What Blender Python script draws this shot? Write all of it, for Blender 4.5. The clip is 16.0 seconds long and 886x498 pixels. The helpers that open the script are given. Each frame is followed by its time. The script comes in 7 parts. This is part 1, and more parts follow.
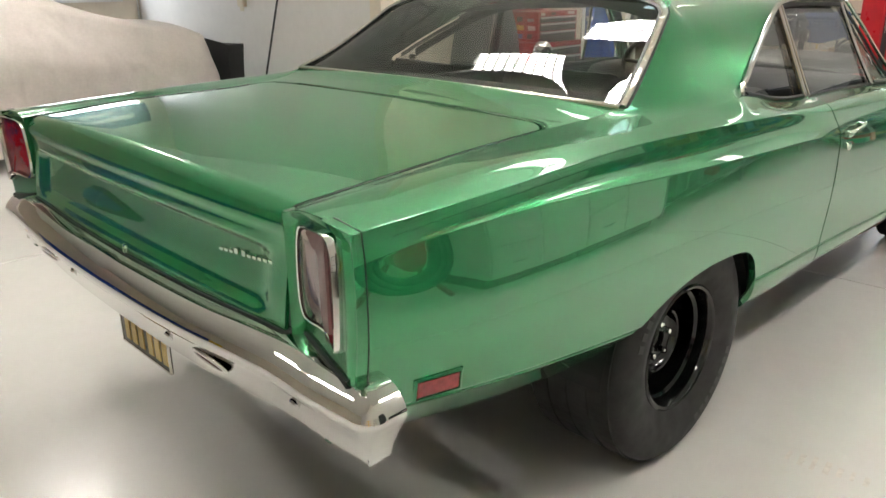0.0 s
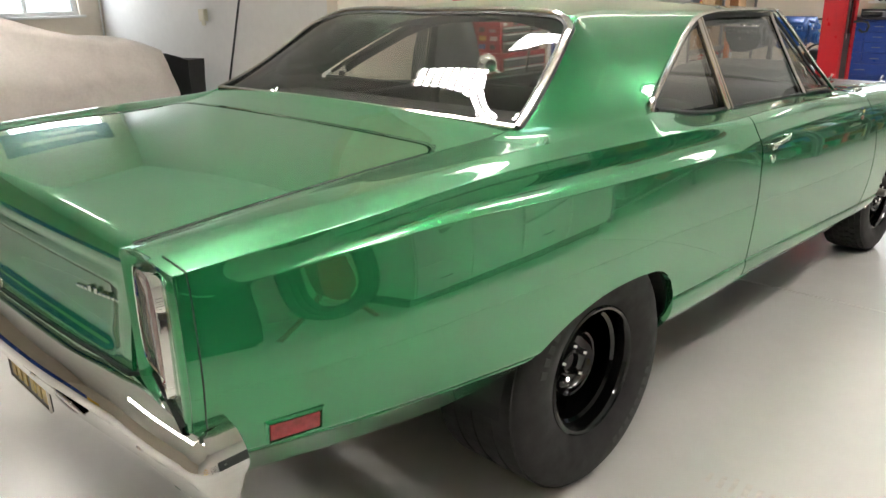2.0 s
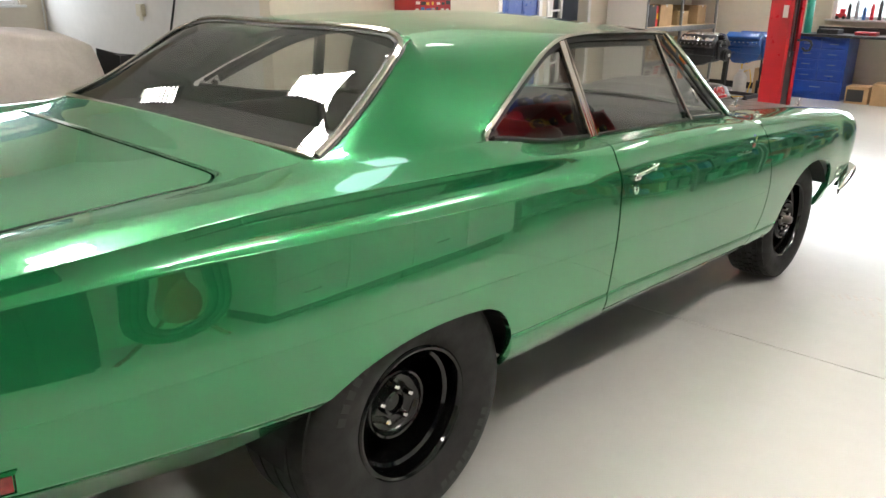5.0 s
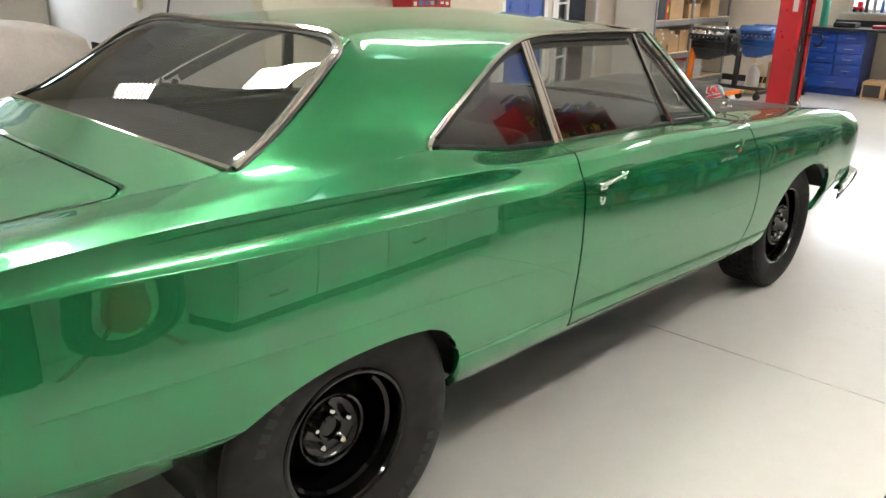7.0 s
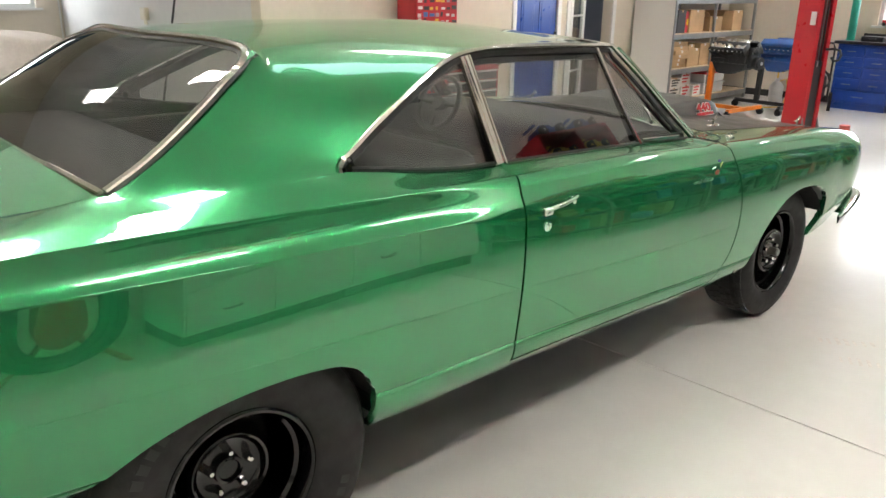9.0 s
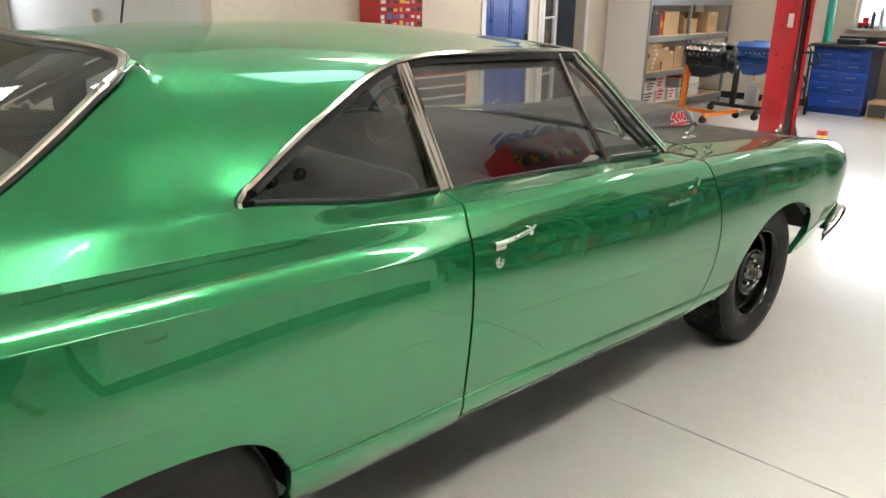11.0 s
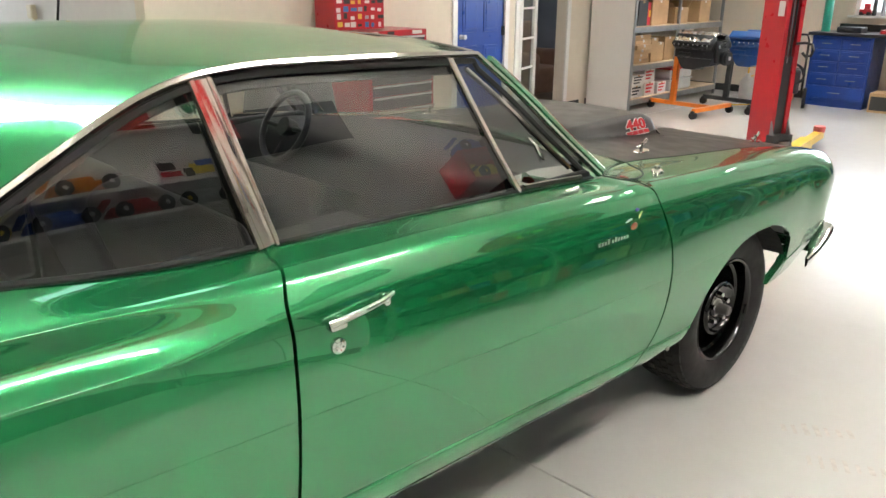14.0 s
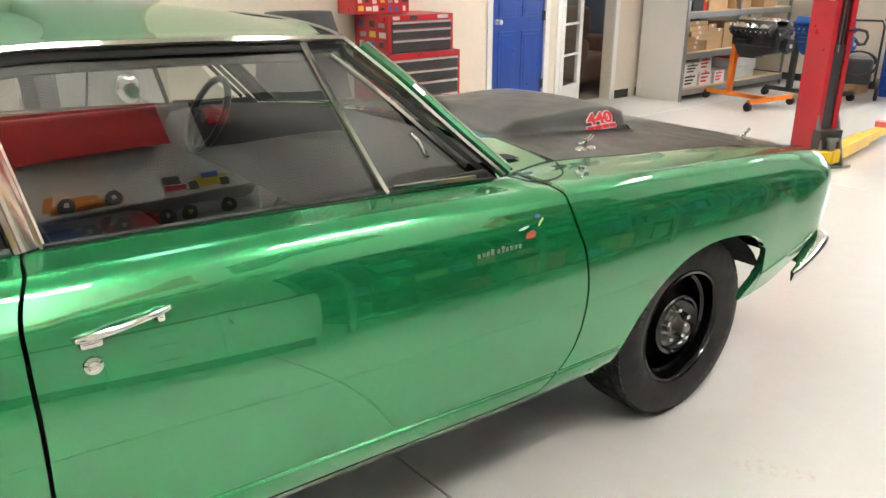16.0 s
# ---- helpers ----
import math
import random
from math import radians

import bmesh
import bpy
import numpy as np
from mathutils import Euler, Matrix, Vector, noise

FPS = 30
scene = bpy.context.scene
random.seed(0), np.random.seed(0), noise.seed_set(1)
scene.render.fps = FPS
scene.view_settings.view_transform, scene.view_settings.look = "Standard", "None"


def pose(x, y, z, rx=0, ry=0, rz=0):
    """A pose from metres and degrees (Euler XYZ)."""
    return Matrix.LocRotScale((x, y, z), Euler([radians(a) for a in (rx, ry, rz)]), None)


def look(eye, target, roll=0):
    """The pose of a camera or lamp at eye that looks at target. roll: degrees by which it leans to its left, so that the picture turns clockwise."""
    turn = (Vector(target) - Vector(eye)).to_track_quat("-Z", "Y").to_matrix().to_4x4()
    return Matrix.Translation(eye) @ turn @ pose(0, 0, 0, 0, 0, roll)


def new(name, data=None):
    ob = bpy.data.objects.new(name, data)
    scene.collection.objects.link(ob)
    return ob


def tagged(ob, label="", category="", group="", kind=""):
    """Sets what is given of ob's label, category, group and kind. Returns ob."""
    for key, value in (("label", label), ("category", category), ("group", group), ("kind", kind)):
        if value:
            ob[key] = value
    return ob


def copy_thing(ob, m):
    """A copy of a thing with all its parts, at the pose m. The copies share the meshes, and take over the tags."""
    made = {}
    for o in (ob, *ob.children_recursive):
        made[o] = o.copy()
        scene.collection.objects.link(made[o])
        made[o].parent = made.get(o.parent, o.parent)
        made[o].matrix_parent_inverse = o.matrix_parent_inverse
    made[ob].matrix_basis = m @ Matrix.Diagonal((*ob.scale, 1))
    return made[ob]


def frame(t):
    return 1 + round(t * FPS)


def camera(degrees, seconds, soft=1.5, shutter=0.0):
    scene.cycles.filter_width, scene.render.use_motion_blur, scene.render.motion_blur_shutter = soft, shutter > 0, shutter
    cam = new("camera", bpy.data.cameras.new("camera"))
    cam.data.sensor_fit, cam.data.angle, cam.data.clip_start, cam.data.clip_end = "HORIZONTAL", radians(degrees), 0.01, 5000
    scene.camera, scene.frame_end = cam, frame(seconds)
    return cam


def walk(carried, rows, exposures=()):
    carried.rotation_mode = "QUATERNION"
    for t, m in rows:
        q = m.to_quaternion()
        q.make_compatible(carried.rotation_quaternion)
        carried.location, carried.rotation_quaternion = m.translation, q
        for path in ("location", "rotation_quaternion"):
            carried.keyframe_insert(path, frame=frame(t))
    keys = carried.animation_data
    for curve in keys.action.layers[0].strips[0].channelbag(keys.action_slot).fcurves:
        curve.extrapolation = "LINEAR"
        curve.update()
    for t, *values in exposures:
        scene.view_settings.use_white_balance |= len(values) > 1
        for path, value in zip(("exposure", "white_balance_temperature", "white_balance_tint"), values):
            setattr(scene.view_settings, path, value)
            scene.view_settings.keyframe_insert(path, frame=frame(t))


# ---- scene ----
cam = camera(60.0, 16.0)
PATH = [
    (0, (1.93, -2.009, 1.469), (0.579, -0.693, 0.803), -0.5),
    (0.5, (1.95, -1.943, 1.471), (0.6, -0.631, 0.796), -0.9),
    (1, (2.009, -1.837, 1.477), (0.658, -0.526, 0.8), -1.2),
    (1.5, (2.062, -1.769, 1.482), (0.714, -0.45, 0.816), -1.3),
    (2, (2.063, -1.772, 1.491), (0.724, -0.435, 0.844), -1.3),
    (2.5, (2.069, -1.767, 1.49), (0.747, -0.405, 0.859), -1.1),
    (3, (2.109, -1.716, 1.477), (0.811, -0.326, 0.858), -0.4),
    (3.5, (2.168, -1.623, 1.47), (0.88, -0.223, 0.852), 0.2),
    (4, (2.224, -1.514, 1.497), (0.933, -0.12, 0.873), 0.5),
    (6.5, (2.324, -1.124, 1.553), (0.999, 0.213, 0.878), 0.8),
    (7, (2.336, -1.064, 1.559), (1.002, 0.267, 0.889), 0.8),
    (7.5, (2.355, -0.971, 1.558), (1.007, 0.348, 0.893), 0.8),
    (8, (2.387, -0.859, 1.564), (1.019, 0.442, 0.904), 0.7),
    (8.5, (2.422, -0.785, 1.564), (1.035, 0.5, 0.911), 0.8),
    (9, (2.426, -0.718, 1.557), (1.027, 0.557, 0.913), 0.9),
    (11.5, (2.205, -0.282, 1.546), (0.847, 1.04, 0.905), 1.0),
    (12, (2.197, -0.165, 1.547), (0.84, 1.153, 0.899), 0.9),
    (12.5, (2.19, -0.076, 1.542), (0.832, 1.239, 0.889), 0.6),
    (13, (2.128, 0.052, 1.54), (0.773, 1.369, 0.883), 0.6),
    (13.5, (2.083, 0.15, 1.548), (0.726, 1.465, 0.891), 0.3),
    (14, (2.093, 0.258, 1.543), (0.724, 1.558, 0.883), 0.3),
    (14.5, (2.169, 0.409, 1.542), (0.771, 1.675, 0.877), 0.3),
    (15, (2.249, 0.549, 1.535), (0.816, 1.768, 0.857), 0.4),
    (15.5, (2.282, 0.665, 1.524), (0.818, 1.841, 0.835), 0.4),
    (16, (2.284, 0.814, 1.524), (0.789, 1.948, 0.83), 0.1),
]
walk(cam, [(t, look(eye, target, roll)) for t, eye, target, roll in PATH], [(0, 0.0), (12.5, 0.0), (14, 0.08), (16, 0.28)])

# ---- world and lamps ----
ROOM = pose(0, 0, 0, 0, 0, 2.6)          # the room stands a little askew to the car
world = bpy.data.worlds.new("sky")
scene.world = world
world.use_nodes = True
wn = world.node_tree.nodes
sky = wn.new("ShaderNodeTexSky")
sky.sky_type, sky.sun_disc, sky.sun_elevation, sky.sun_rotation = "NISHITA", False, radians(40), radians(60)
world.node_tree.links.new(sky.outputs["Color"], wn["Background"].inputs["Color"])
wn["Background"].inputs["Strength"].default_value = 0.12
scene.view_settings.exposure = 0.0


def area_lamp(name, m, sx, sy, watts, colour):
    d = bpy.data.lights.new(name, "AREA")
    d.shape, d.size, d.size_y, d.energy, d.color = "RECTANGLE", sx, sy, watts, colour
    ob = new(name, d)
    ob.matrix_world = ROOM @ m
    return ob


# daylight that falls in through the windows and the open front
DAY = (0.86, 0.93, 1.0)

# ---- materials ----
def material(name, base, rough=0.5, metal=0.0, coat=0.0, coat_rough=0.03, var=0.0, scale=8.0, bump=0.0, bump_scale=60.0,
             rough_var=0.0, spec=0.5, fine=0.0, detail=4.0, tint=None):
    """A surface with colour variation at two scales, uneven gloss and fine relief."""
    m = bpy.data.materials.new(name)
    m.use_nodes = True
    t = m.node_tree
    b = t.nodes["Principled BSDF"]
    b.inputs["Base Color"].default_value = (*base, 1)
    b.inputs["Roughness"].default_value, b.inputs["Metallic"].default_value = rough, metal
    b.inputs["Coat Weight"].default_value, b.inputs["Coat Roughness"].default_value = coat, coat_rough
    b.inputs["Specular IOR Level"].default_value = spec
    co = t.nodes.new("ShaderNodeTexCoord").outputs["Object"]

    def tex(sc, det=detail):
        n = t.nodes.new("ShaderNodeTexNoise")
        n.inputs["Scale"].default_value, n.inputs["Detail"].default_value = sc, det
        t.links.new(co, n.inputs["Vector"])
        return n.outputs["Fac"]

    def ramp(src, lo, hi):
        n = t.nodes.new("ShaderNodeMapRange")
        n.inputs["From Min"].default_value, n.inputs["From Max"].default_value = 0.3, 0.7
        n.inputs["To Min"].default_value, n.inputs["To Max"].default_value = lo, hi
        t.links.new(src, n.inputs["Value"])
        return n.outputs["Result"]

    if var or fine:
        colour = None
        for sc, amount in ((scale, var), (scale * 14, fine)):
            if not amount:
                continue
            mix = t.nodes.new("ShaderNodeMix")
            mix.data_type = "RGBA"
            mix.blend_type = "MULTIPLY"
            mix.inputs["Factor"].default_value = 1.0
            if colour is None:
                mix.inputs["A"].default_value = (*base, 1)
            else:
                t.links.new(colour, mix.inputs["A"])
            lo = ramp(tex(sc), 1 - amount, 1 + amount)
            t.links.new(lo, mix.inputs["B"])
            colour = mix.outputs["Result"]
        if tint:
            mix = t.nodes.new("ShaderNodeMix")
            mix.data_type = "RGBA"
            mix.inputs["B"].default_value = (*tint, 1)
            t.links.new(colour, mix.inputs["A"])
            t.links.new(ramp(tex(scale * 0.37), 0.0, 0.5), mix.inputs["Factor"])
            colour = mix.outputs["Result"]
        t.links.new(colour, b.inputs["Base Color"])
    if rough_var:
        t.links.new(ramp(tex(scale * 2.3), max(rough - rough_var, 0.0), rough + rough_var), b.inputs["Roughness"])
    if bump:
        n = t.nodes.new("ShaderNodeBump")
        n.inputs["Strength"].default_value, n.inputs["Distance"].default_value = bump, 0.002
        t.links.new(tex(bump_scale), n.inputs["Height"])
        t.links.new(n.outputs["Normal"], b.inputs["Normal"])
    return m


def glowing(name, colour, strength):
    m = bpy.data.materials.new(name)
    m.use_nodes = True
    b = m.node_tree.nodes["Principled BSDF"]
    b.inputs["Base Color"].default_value = (*colour, 1)
    b.inputs["Emission Color"].default_value, b.inputs["Emission Strength"].default_value = (*colour, 1), strength
    return m


def glazing(name, tint, f0=0.08):
    """Clear pane: what lies behind, tinted, and a mirror that grows at grazing angles."""
    m = bpy.data.materials.new(name)
    m.use_nodes = True
    t = m.node_tree
    t.nodes.remove(t.nodes["Principled BSDF"])
    clear, gloss = t.nodes.new("ShaderNodeBsdfTransparent"), t.nodes.new("ShaderNodeBsdfGlossy")
    clear.inputs["Color"].default_value = (*tint, 1)
    gloss.inputs["Roughness"].default_value = 0.0
    f, mix = t.nodes.new("ShaderNodeLayerWeight"), t.nodes.new("ShaderNodeMixShader")
    f.inputs["Blend"].default_value = 0.5
    rise, scale = t.nodes.new("ShaderNodeMath"), t.nodes.new("ShaderNodeMath")
    rise.operation, scale.operation = "POWER", "MULTIPLY_ADD"
    rise.inputs[1].default_value = 5.0
    scale.inputs[1].default_value, scale.inputs[2].default_value = 1 - f0, f0
    t.links.new(f.outputs["Facing"], rise.inputs[0])
    t.links.new(rise.outputs["Value"], scale.inputs[0])
    t.links.new(scale.outputs["Value"], mix.inputs["Fac"])
    t.links.new(clear.outputs["BSDF"], mix.inputs[1])
    t.links.new(gloss.outputs["BSDF"], mix.inputs[2])
    t.links.new(mix.outputs["Shader"], t.nodes["Material Output"].inputs["Surface"])
    return m


GREEN = material("green_metallic_paint", (0.007, 0.222, 0.068), 0.268, 0.60, 1.0, 0.002, 0.03, 3.0, fine=0.04)
GREEN.node_tree.nodes["Principled BSDF"].inputs["Coat IOR"].default_value = 1.70
CHROME = material("chrome", (0.74, 0.73, 0.71), 0.025, 1.0, var=0.03, scale=5.0, rough_var=0.01)
STAINLESS = material("stainless_trim", (0.60, 0.56, 0.52), 0.10, 1.0, var=0.05, scale=20.0, rough_var=0.04)
GLASS = glazing("car_glass", (0.76, 0.78, 0.76), 0.155)
REAR_GLASS = glazing("tinted_rear_glass", (0.80, 0.80, 0.77), 0.15)
RUBBER = material("tyre_rubber", (0.010, 0.009, 0.0088), 0.7, var=0.18, scale=9.0, bump=0.25, bump_scale=160.0, rough_var=0.08, fine=0.1)
RUBBER_MARK = material("tyre_raised_marks", (0.017, 0.016, 0.0155), 0.55, var=0.1)
WHEEL = material("black_gloss_wheel", (0.002, 0.002, 0.002), 0.10, 0.0, 0.0, 0.04, 0.1, 15.0, rough_var=0.04)
BLACK = material("dark_underbody", (0.008, 0.008, 0.008), 0.8, var=0.3, scale=12.0)
SEAL = material("black_rubber_seal", (0.01, 0.01, 0.01), 0.5, var=0.1, scale=20.0)
HOOD = material("satin_black_hood_paint", (0.020, 0.0185, 0.018), 0.33, 0.0, 0.0, var=0.12, scale=5.0, rough_var=0.05, fine=0.06)
RED_LENS = material("dark_red_lens", (0.17, 0.006, 0.012), 0.12, 0.0, 0.6, 0.03, 0.2, 30.0, 0.15, 220.0)
RED_MARKER = material("red_marker_lens", (0.30, 0.018, 0.022), 0.2, 0.0, 0.4, 0.05, 0.2, 60.0, 0.3, 300.0)
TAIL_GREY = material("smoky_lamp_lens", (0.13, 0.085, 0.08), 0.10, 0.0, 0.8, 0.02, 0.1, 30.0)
VINYL = material("black_vinyl", (0.006, 0.006, 0.0065), 0.5, var=0.15, scale=12.0, bump=0.25, bump_scale=220.0, spec=0.25)
HEADLINER = material("dark_headliner", (0.014, 0.014, 0.0145), 0.85, var=0.1, scale=10.0)
PLATE = material("black_number_plate", (0.03, 0.027, 0.018), 0.35, var=0.15, scale=40.0)
PLATE_GOLD = material("gold_plate_bars", (0.42, 0.30, 0.10), 0.4, var=0.1, scale=60.0)
MIRROR = material("mirror_glass", (0.9, 0.9, 0.9), 0.01, 1.0)
DECAL_RED = material("red_decal", (0.55, 0.012, 0.025), 0.4, var=0.06, scale=60.0)
DECAL_WHITE = material("white_decal_outline", (0.75, 0.72, 0.70), 0.4, var=0.05, scale=60.0)

# ---- building helpers ----
def empty(name, m=None, **tags):
    ob = new(name)
    ob.empty_display_size = 0.1
    if m is not None:
        ob.matrix_world = m
    return tagged(ob, **tags)


def part(name, bm, mat, parent=None, label="", smooth=False, angle=None):
    """Link a bmesh as one mesh object, under a thing or a part."""
    me = bpy.data.meshes.new(name)
    bm.normal_update()
    bm.to_mesh(me)
    bm.free()
    me.materials.append(mat)
    if smooth:
        me.polygons.foreach_set("use_smooth", [True] * len(me.polygons))
        if angle:
            me.set_sharp_from_angle(angle=radians(angle))
    ob = new(name, me)
    if parent is not None:
        ob.parent = parent
    return tagged(ob, label=label)


def block(bm, x0, x1, y0, y1, z0, z1, bevel=0.0, seg=2, m=None):
    g = bmesh.ops.create_cube(bm, size=1.0)
    vs = g["verts"]
    bmesh.ops.scale(bm, vec=(abs(x1 - x0), abs(y1 - y0), abs(z1 - z0)), verts=vs)
    bmesh.ops.translate(bm, vec=((x0 + x1) / 2, (y0 + y1) / 2, (z0 + z1) / 2), verts=vs)
    if bevel:
        es = list({e for v in vs for e in v.link_edges})
        r = bmesh.ops.bevel(bm, geom=es, offset=bevel, segments=seg, profile=0.5, affect="EDGES")
        vs = list({v for f in r["faces"] for v in f.verts} | {v for v in vs if v.is_valid})
    if m is not None:
        bmesh.ops.transform(bm, matrix=m, verts=vs)
    return vs


def rod(bm, a, b, r, n=12, r2=None):
    a, b = Vector(a), Vector(b)
    d = b - a
    m = Matrix.Translation((a + b) / 2) @ d.to_track_quat("Z", "Y").to_matrix().to_4x4()
    return bmesh.ops.create_cone(bm, cap_ends=True, segments=n, radius1=r, radius2=r if r2 is None else r2, depth=d.length, matrix=m)["verts"]


def boxed(name, dims, mat, parent=None, label="", bevel=0.004, seg=2):
    bm = bmesh.new()
    block(bm, *dims, bevel, seg)
    return part(name, bm, mat, parent, label)


def lathe(bm, profile, n=64, axis="X", closed=False):
    """Turn a profile of (along, radius) about the axis."""
    rings = []
    for i in range(n):
        a = 2 * math.pi * i / n
        c, s = math.cos(a), math.sin(a)
        if axis == "X":
            rings.append([bm.verts.new((h, r * c, r * s)) for h, r in profile])
        else:
            rings.append([bm.verts.new((r * c, r * s, h)) for h, r in profile])
    k = len(profile)
    for i in range(n):
        p, q = rings[i], rings[(i + 1) % n]
        for j in range(k if closed else k - 1):
            l = (j + 1) % k
            bm.faces.new((p[j], p[l], q[l], q[j]) if axis == "X" else (p[j], q[j], q[l], p[l]))
    return rings


def tube(bm, points, radius, n=8, closed=False):
    """A round bar along a line of points."""
    ps = [Vector(p) for p in points]
    rings, up = [], None
    for i, p in enumerate(ps):
        a = ps[i - 1] if (i or closed) else p
        b = ps[(i + 1) % len(ps)] if (i + 1 < len(ps) or closed) else p
        d = (b - a).normalized()
        if up is None:
            up = d.orthogonal().normalized()
        up = (up - d * up.dot(d)).normalized()
        side = d.cross(up)
        r = radius[i] if isinstance(radius, (list, tuple)) else radius
        rings.append([bm.verts.new(p + r * (math.cos(2 * math.pi * k / n) * up + math.sin(2 * math.pi * k / n) * side)) for k in range(n)])
    m = len(rings)
    for i in range(m if closed else m - 1):
        p, q = rings[i], rings[(i + 1) % m]
        for k in range(n):
            bm.faces.new((p[k], p[(k + 1) % n], q[(k + 1) % n], q[k]))
    if not closed:
        bm.faces.new(rings[0][::-1]), bm.faces.new(rings[-1])
    return rings


def strip(bm, points, outs, width, depth):
    """A flat moulding along points; outs are its outward directions."""
    ps, os = [Vector(p) for p in points], [Vector(o).normalized() for o in outs]
    rings = []
    for i, p in enumerate(ps):
        d = (ps[min(i + 1, len(ps) - 1)] - ps[max(i - 1, 0)]).normalized()
        o = (os[i] - d * os[i].dot(d)).normalized()
        w = d.cross(o)
        half = width / 2
        prof = [(-half, 0), (-half, depth * 0.6), (-half * 0.6, depth), (half * 0.6, depth), (half, depth * 0.6), (half, 0)]
        rings.append([bm.verts.new(p + w * a + o * b) for a, b in prof])
    for p, q in zip(rings, rings[1:]):
        for k in range(6):
            bm.faces.new((p[k], p[(k + 1) % 6], q[(k + 1) % 6], q[k]))
    bm.faces.new(rings[0][::-1]), bm.faces.new(rings[-1])


def sheet(bm, rows, flip=False, flange=0.0, inward=None, sides="tblr"):
    """A grid of points as a smooth sheet, with its edges turned inwards so that it has depth."""
    vs = [[bm.verts.new(p) for p in row] for row in rows]
    for i in range(len(vs) - 1):
        for j in range(len(vs[0]) - 1):
            q = (vs[i][j], vs[i][j + 1], vs[i + 1][j + 1], vs[i + 1][j])
            if len({tuple(round(c, 6) for c in v.co) for v in q}) < 3:
                continue
            try:
                bm.faces.new(q[::-1] if flip else q)
            except ValueError:
                pass
    if flange:
        inward = Vector(inward)
        edges = {"b": vs[0], "t": vs[-1], "l": [r[0] for r in vs], "r": [r[-1] for r in vs]}
        for key in sides:
            line = edges[key]
            low = [bm.verts.new(v.co + inward * flange) for v in line]
            for a, b, c, d in zip(line, line[1:], low[1:], low):
                if (a.co - b.co).length < 1e-6:
                    continue
                q = (a, b, c, d)
                bm.faces.new(q)
    return vs


def mirrored(ob, name):
    """The same part on the other side of the car."""
    me = ob.data.copy()
    me.transform(Matrix.Diagonal((-1, 1, 1, 1)))
    me.flip_normals()
    o = new(name, me)
    o.parent = ob.parent
    if ob.get("label"):
        o["label"] = ob["label"]
    return o


def lettering(name, text, size, mat, parent, m, depth=0.002, bold=0.0):
    """Words in the built-in font, as a mesh."""
    c = bpy.data.curves.new(name, "FONT")
    c.body, c.size, c.extrude, c.align_x, c.align_y, c.offset = text, size, depth, "CENTER", "CENTER", bold
    tmp = bpy.data.objects.new(name, c)
    scene.collection.objects.link(tmp)
    me = bpy.data.meshes.new_from_object(tmp.evaluated_get(bpy.context.evaluated_depsgraph_get()))
    bpy.data.objects.remove(tmp)
    bpy.data.curves.remove(c)
    me.materials.clear()
    me.materials.append(mat)
    ob = new(name, me)
    ob.parent = parent
    ob.matrix_basis = m
    return ob

import functools

# ---- the car: one lofted surface from which all panels are taken ----
class Line:
    """A smooth line along the car: knots of (y, x, z), with kinks where told."""

    def __init__(self, knots, kinks=()):
        self.y = [float(k[0]) for k in knots]
        self.p = [(float(k[1]), float(k[2])) for k in knots]
        self.m = []
        n = len(knots)
        sec = [[(self.p[i + 1][c] - self.p[i][c]) / (self.y[i + 1] - self.y[i]) for c in (0, 1)] for i in range(n - 1)]
        for i in range(n - 1):
            ends = []
            for j in (i, i + 1):
                if j in (0, n - 1) or self.y[j] in kinks:
                    ends.append(sec[i])
                else:
                    u, v = self.y[j] - self.y[j - 1], self.y[j + 1] - self.y[j]
                    ends.append([(sec[j - 1][c] * v + sec[j][c] * u) / (u + v) for c in (0, 1)])
            self.m.append(ends)

    def at(self, y):
        i = min(max(bisect(self.y, y) - 1, 0), len(self.y) - 2)
        h = self.y[i + 1] - self.y[i]
        t = (y - self.y[i]) / h
        t2, t3 = t * t, t * t * t
        a, b, c, d = 2 * t3 - 3 * t2 + 1, (t3 - 2 * t2 + t) * h, 3 * t2 - 2 * t3, (t3 - t2) * h
        p, q, (u, v) = self.p[i], self.p[i + 1], self.m[i]
        return (p[0] * a + u[0] * b + q[0] * c + v[0] * d, p[1] * a + u[1] * b + q[1] * c + v[1] * d)


def bisect(some, v):
    lo, hi = 0, len(some)
    while lo < hi:
        mid = (lo + hi) // 2
        if v < some[mid]:
            hi = mid
        else:
            lo = mid + 1
    return lo


SILL = Line([(-1.27, .852, .612), (-.9, .866, .548), (-.5, .876, .492), (.4, .905, .392), (1.0, .905, .385), (1.6, .90, .366), (2.2, .895, .345), (2.5, .892, .345), (3.2, .89, .372), (3.5, .88, .415), (3.76, .855, .54), (3.85, .80, .60)])
LOW = Line([(-1.27, .935, .705), (-.9, .953, .645), (-.5, .957, .592), (0, .957, .545), (.4, .955, .513), (1.0, .953, .497), (1.6, .95, .469), (2.2, .943, .437), (2.5, .938, .428), (3.2, .925, .46), (3.5, .91, .51), (3.76, .885, .585), (3.85, .83, .63)])
BELLY = Line([(-1.27, .955, .86), (-.9, .974, .83), (0, .978, .78), (.5, .973, .755), (1.0, .969, .73), (2.0, .957, .68), (2.8, .945, .67), (3.4, .928, .68), (3.76, .895, .70), (3.85, .85, .71)])
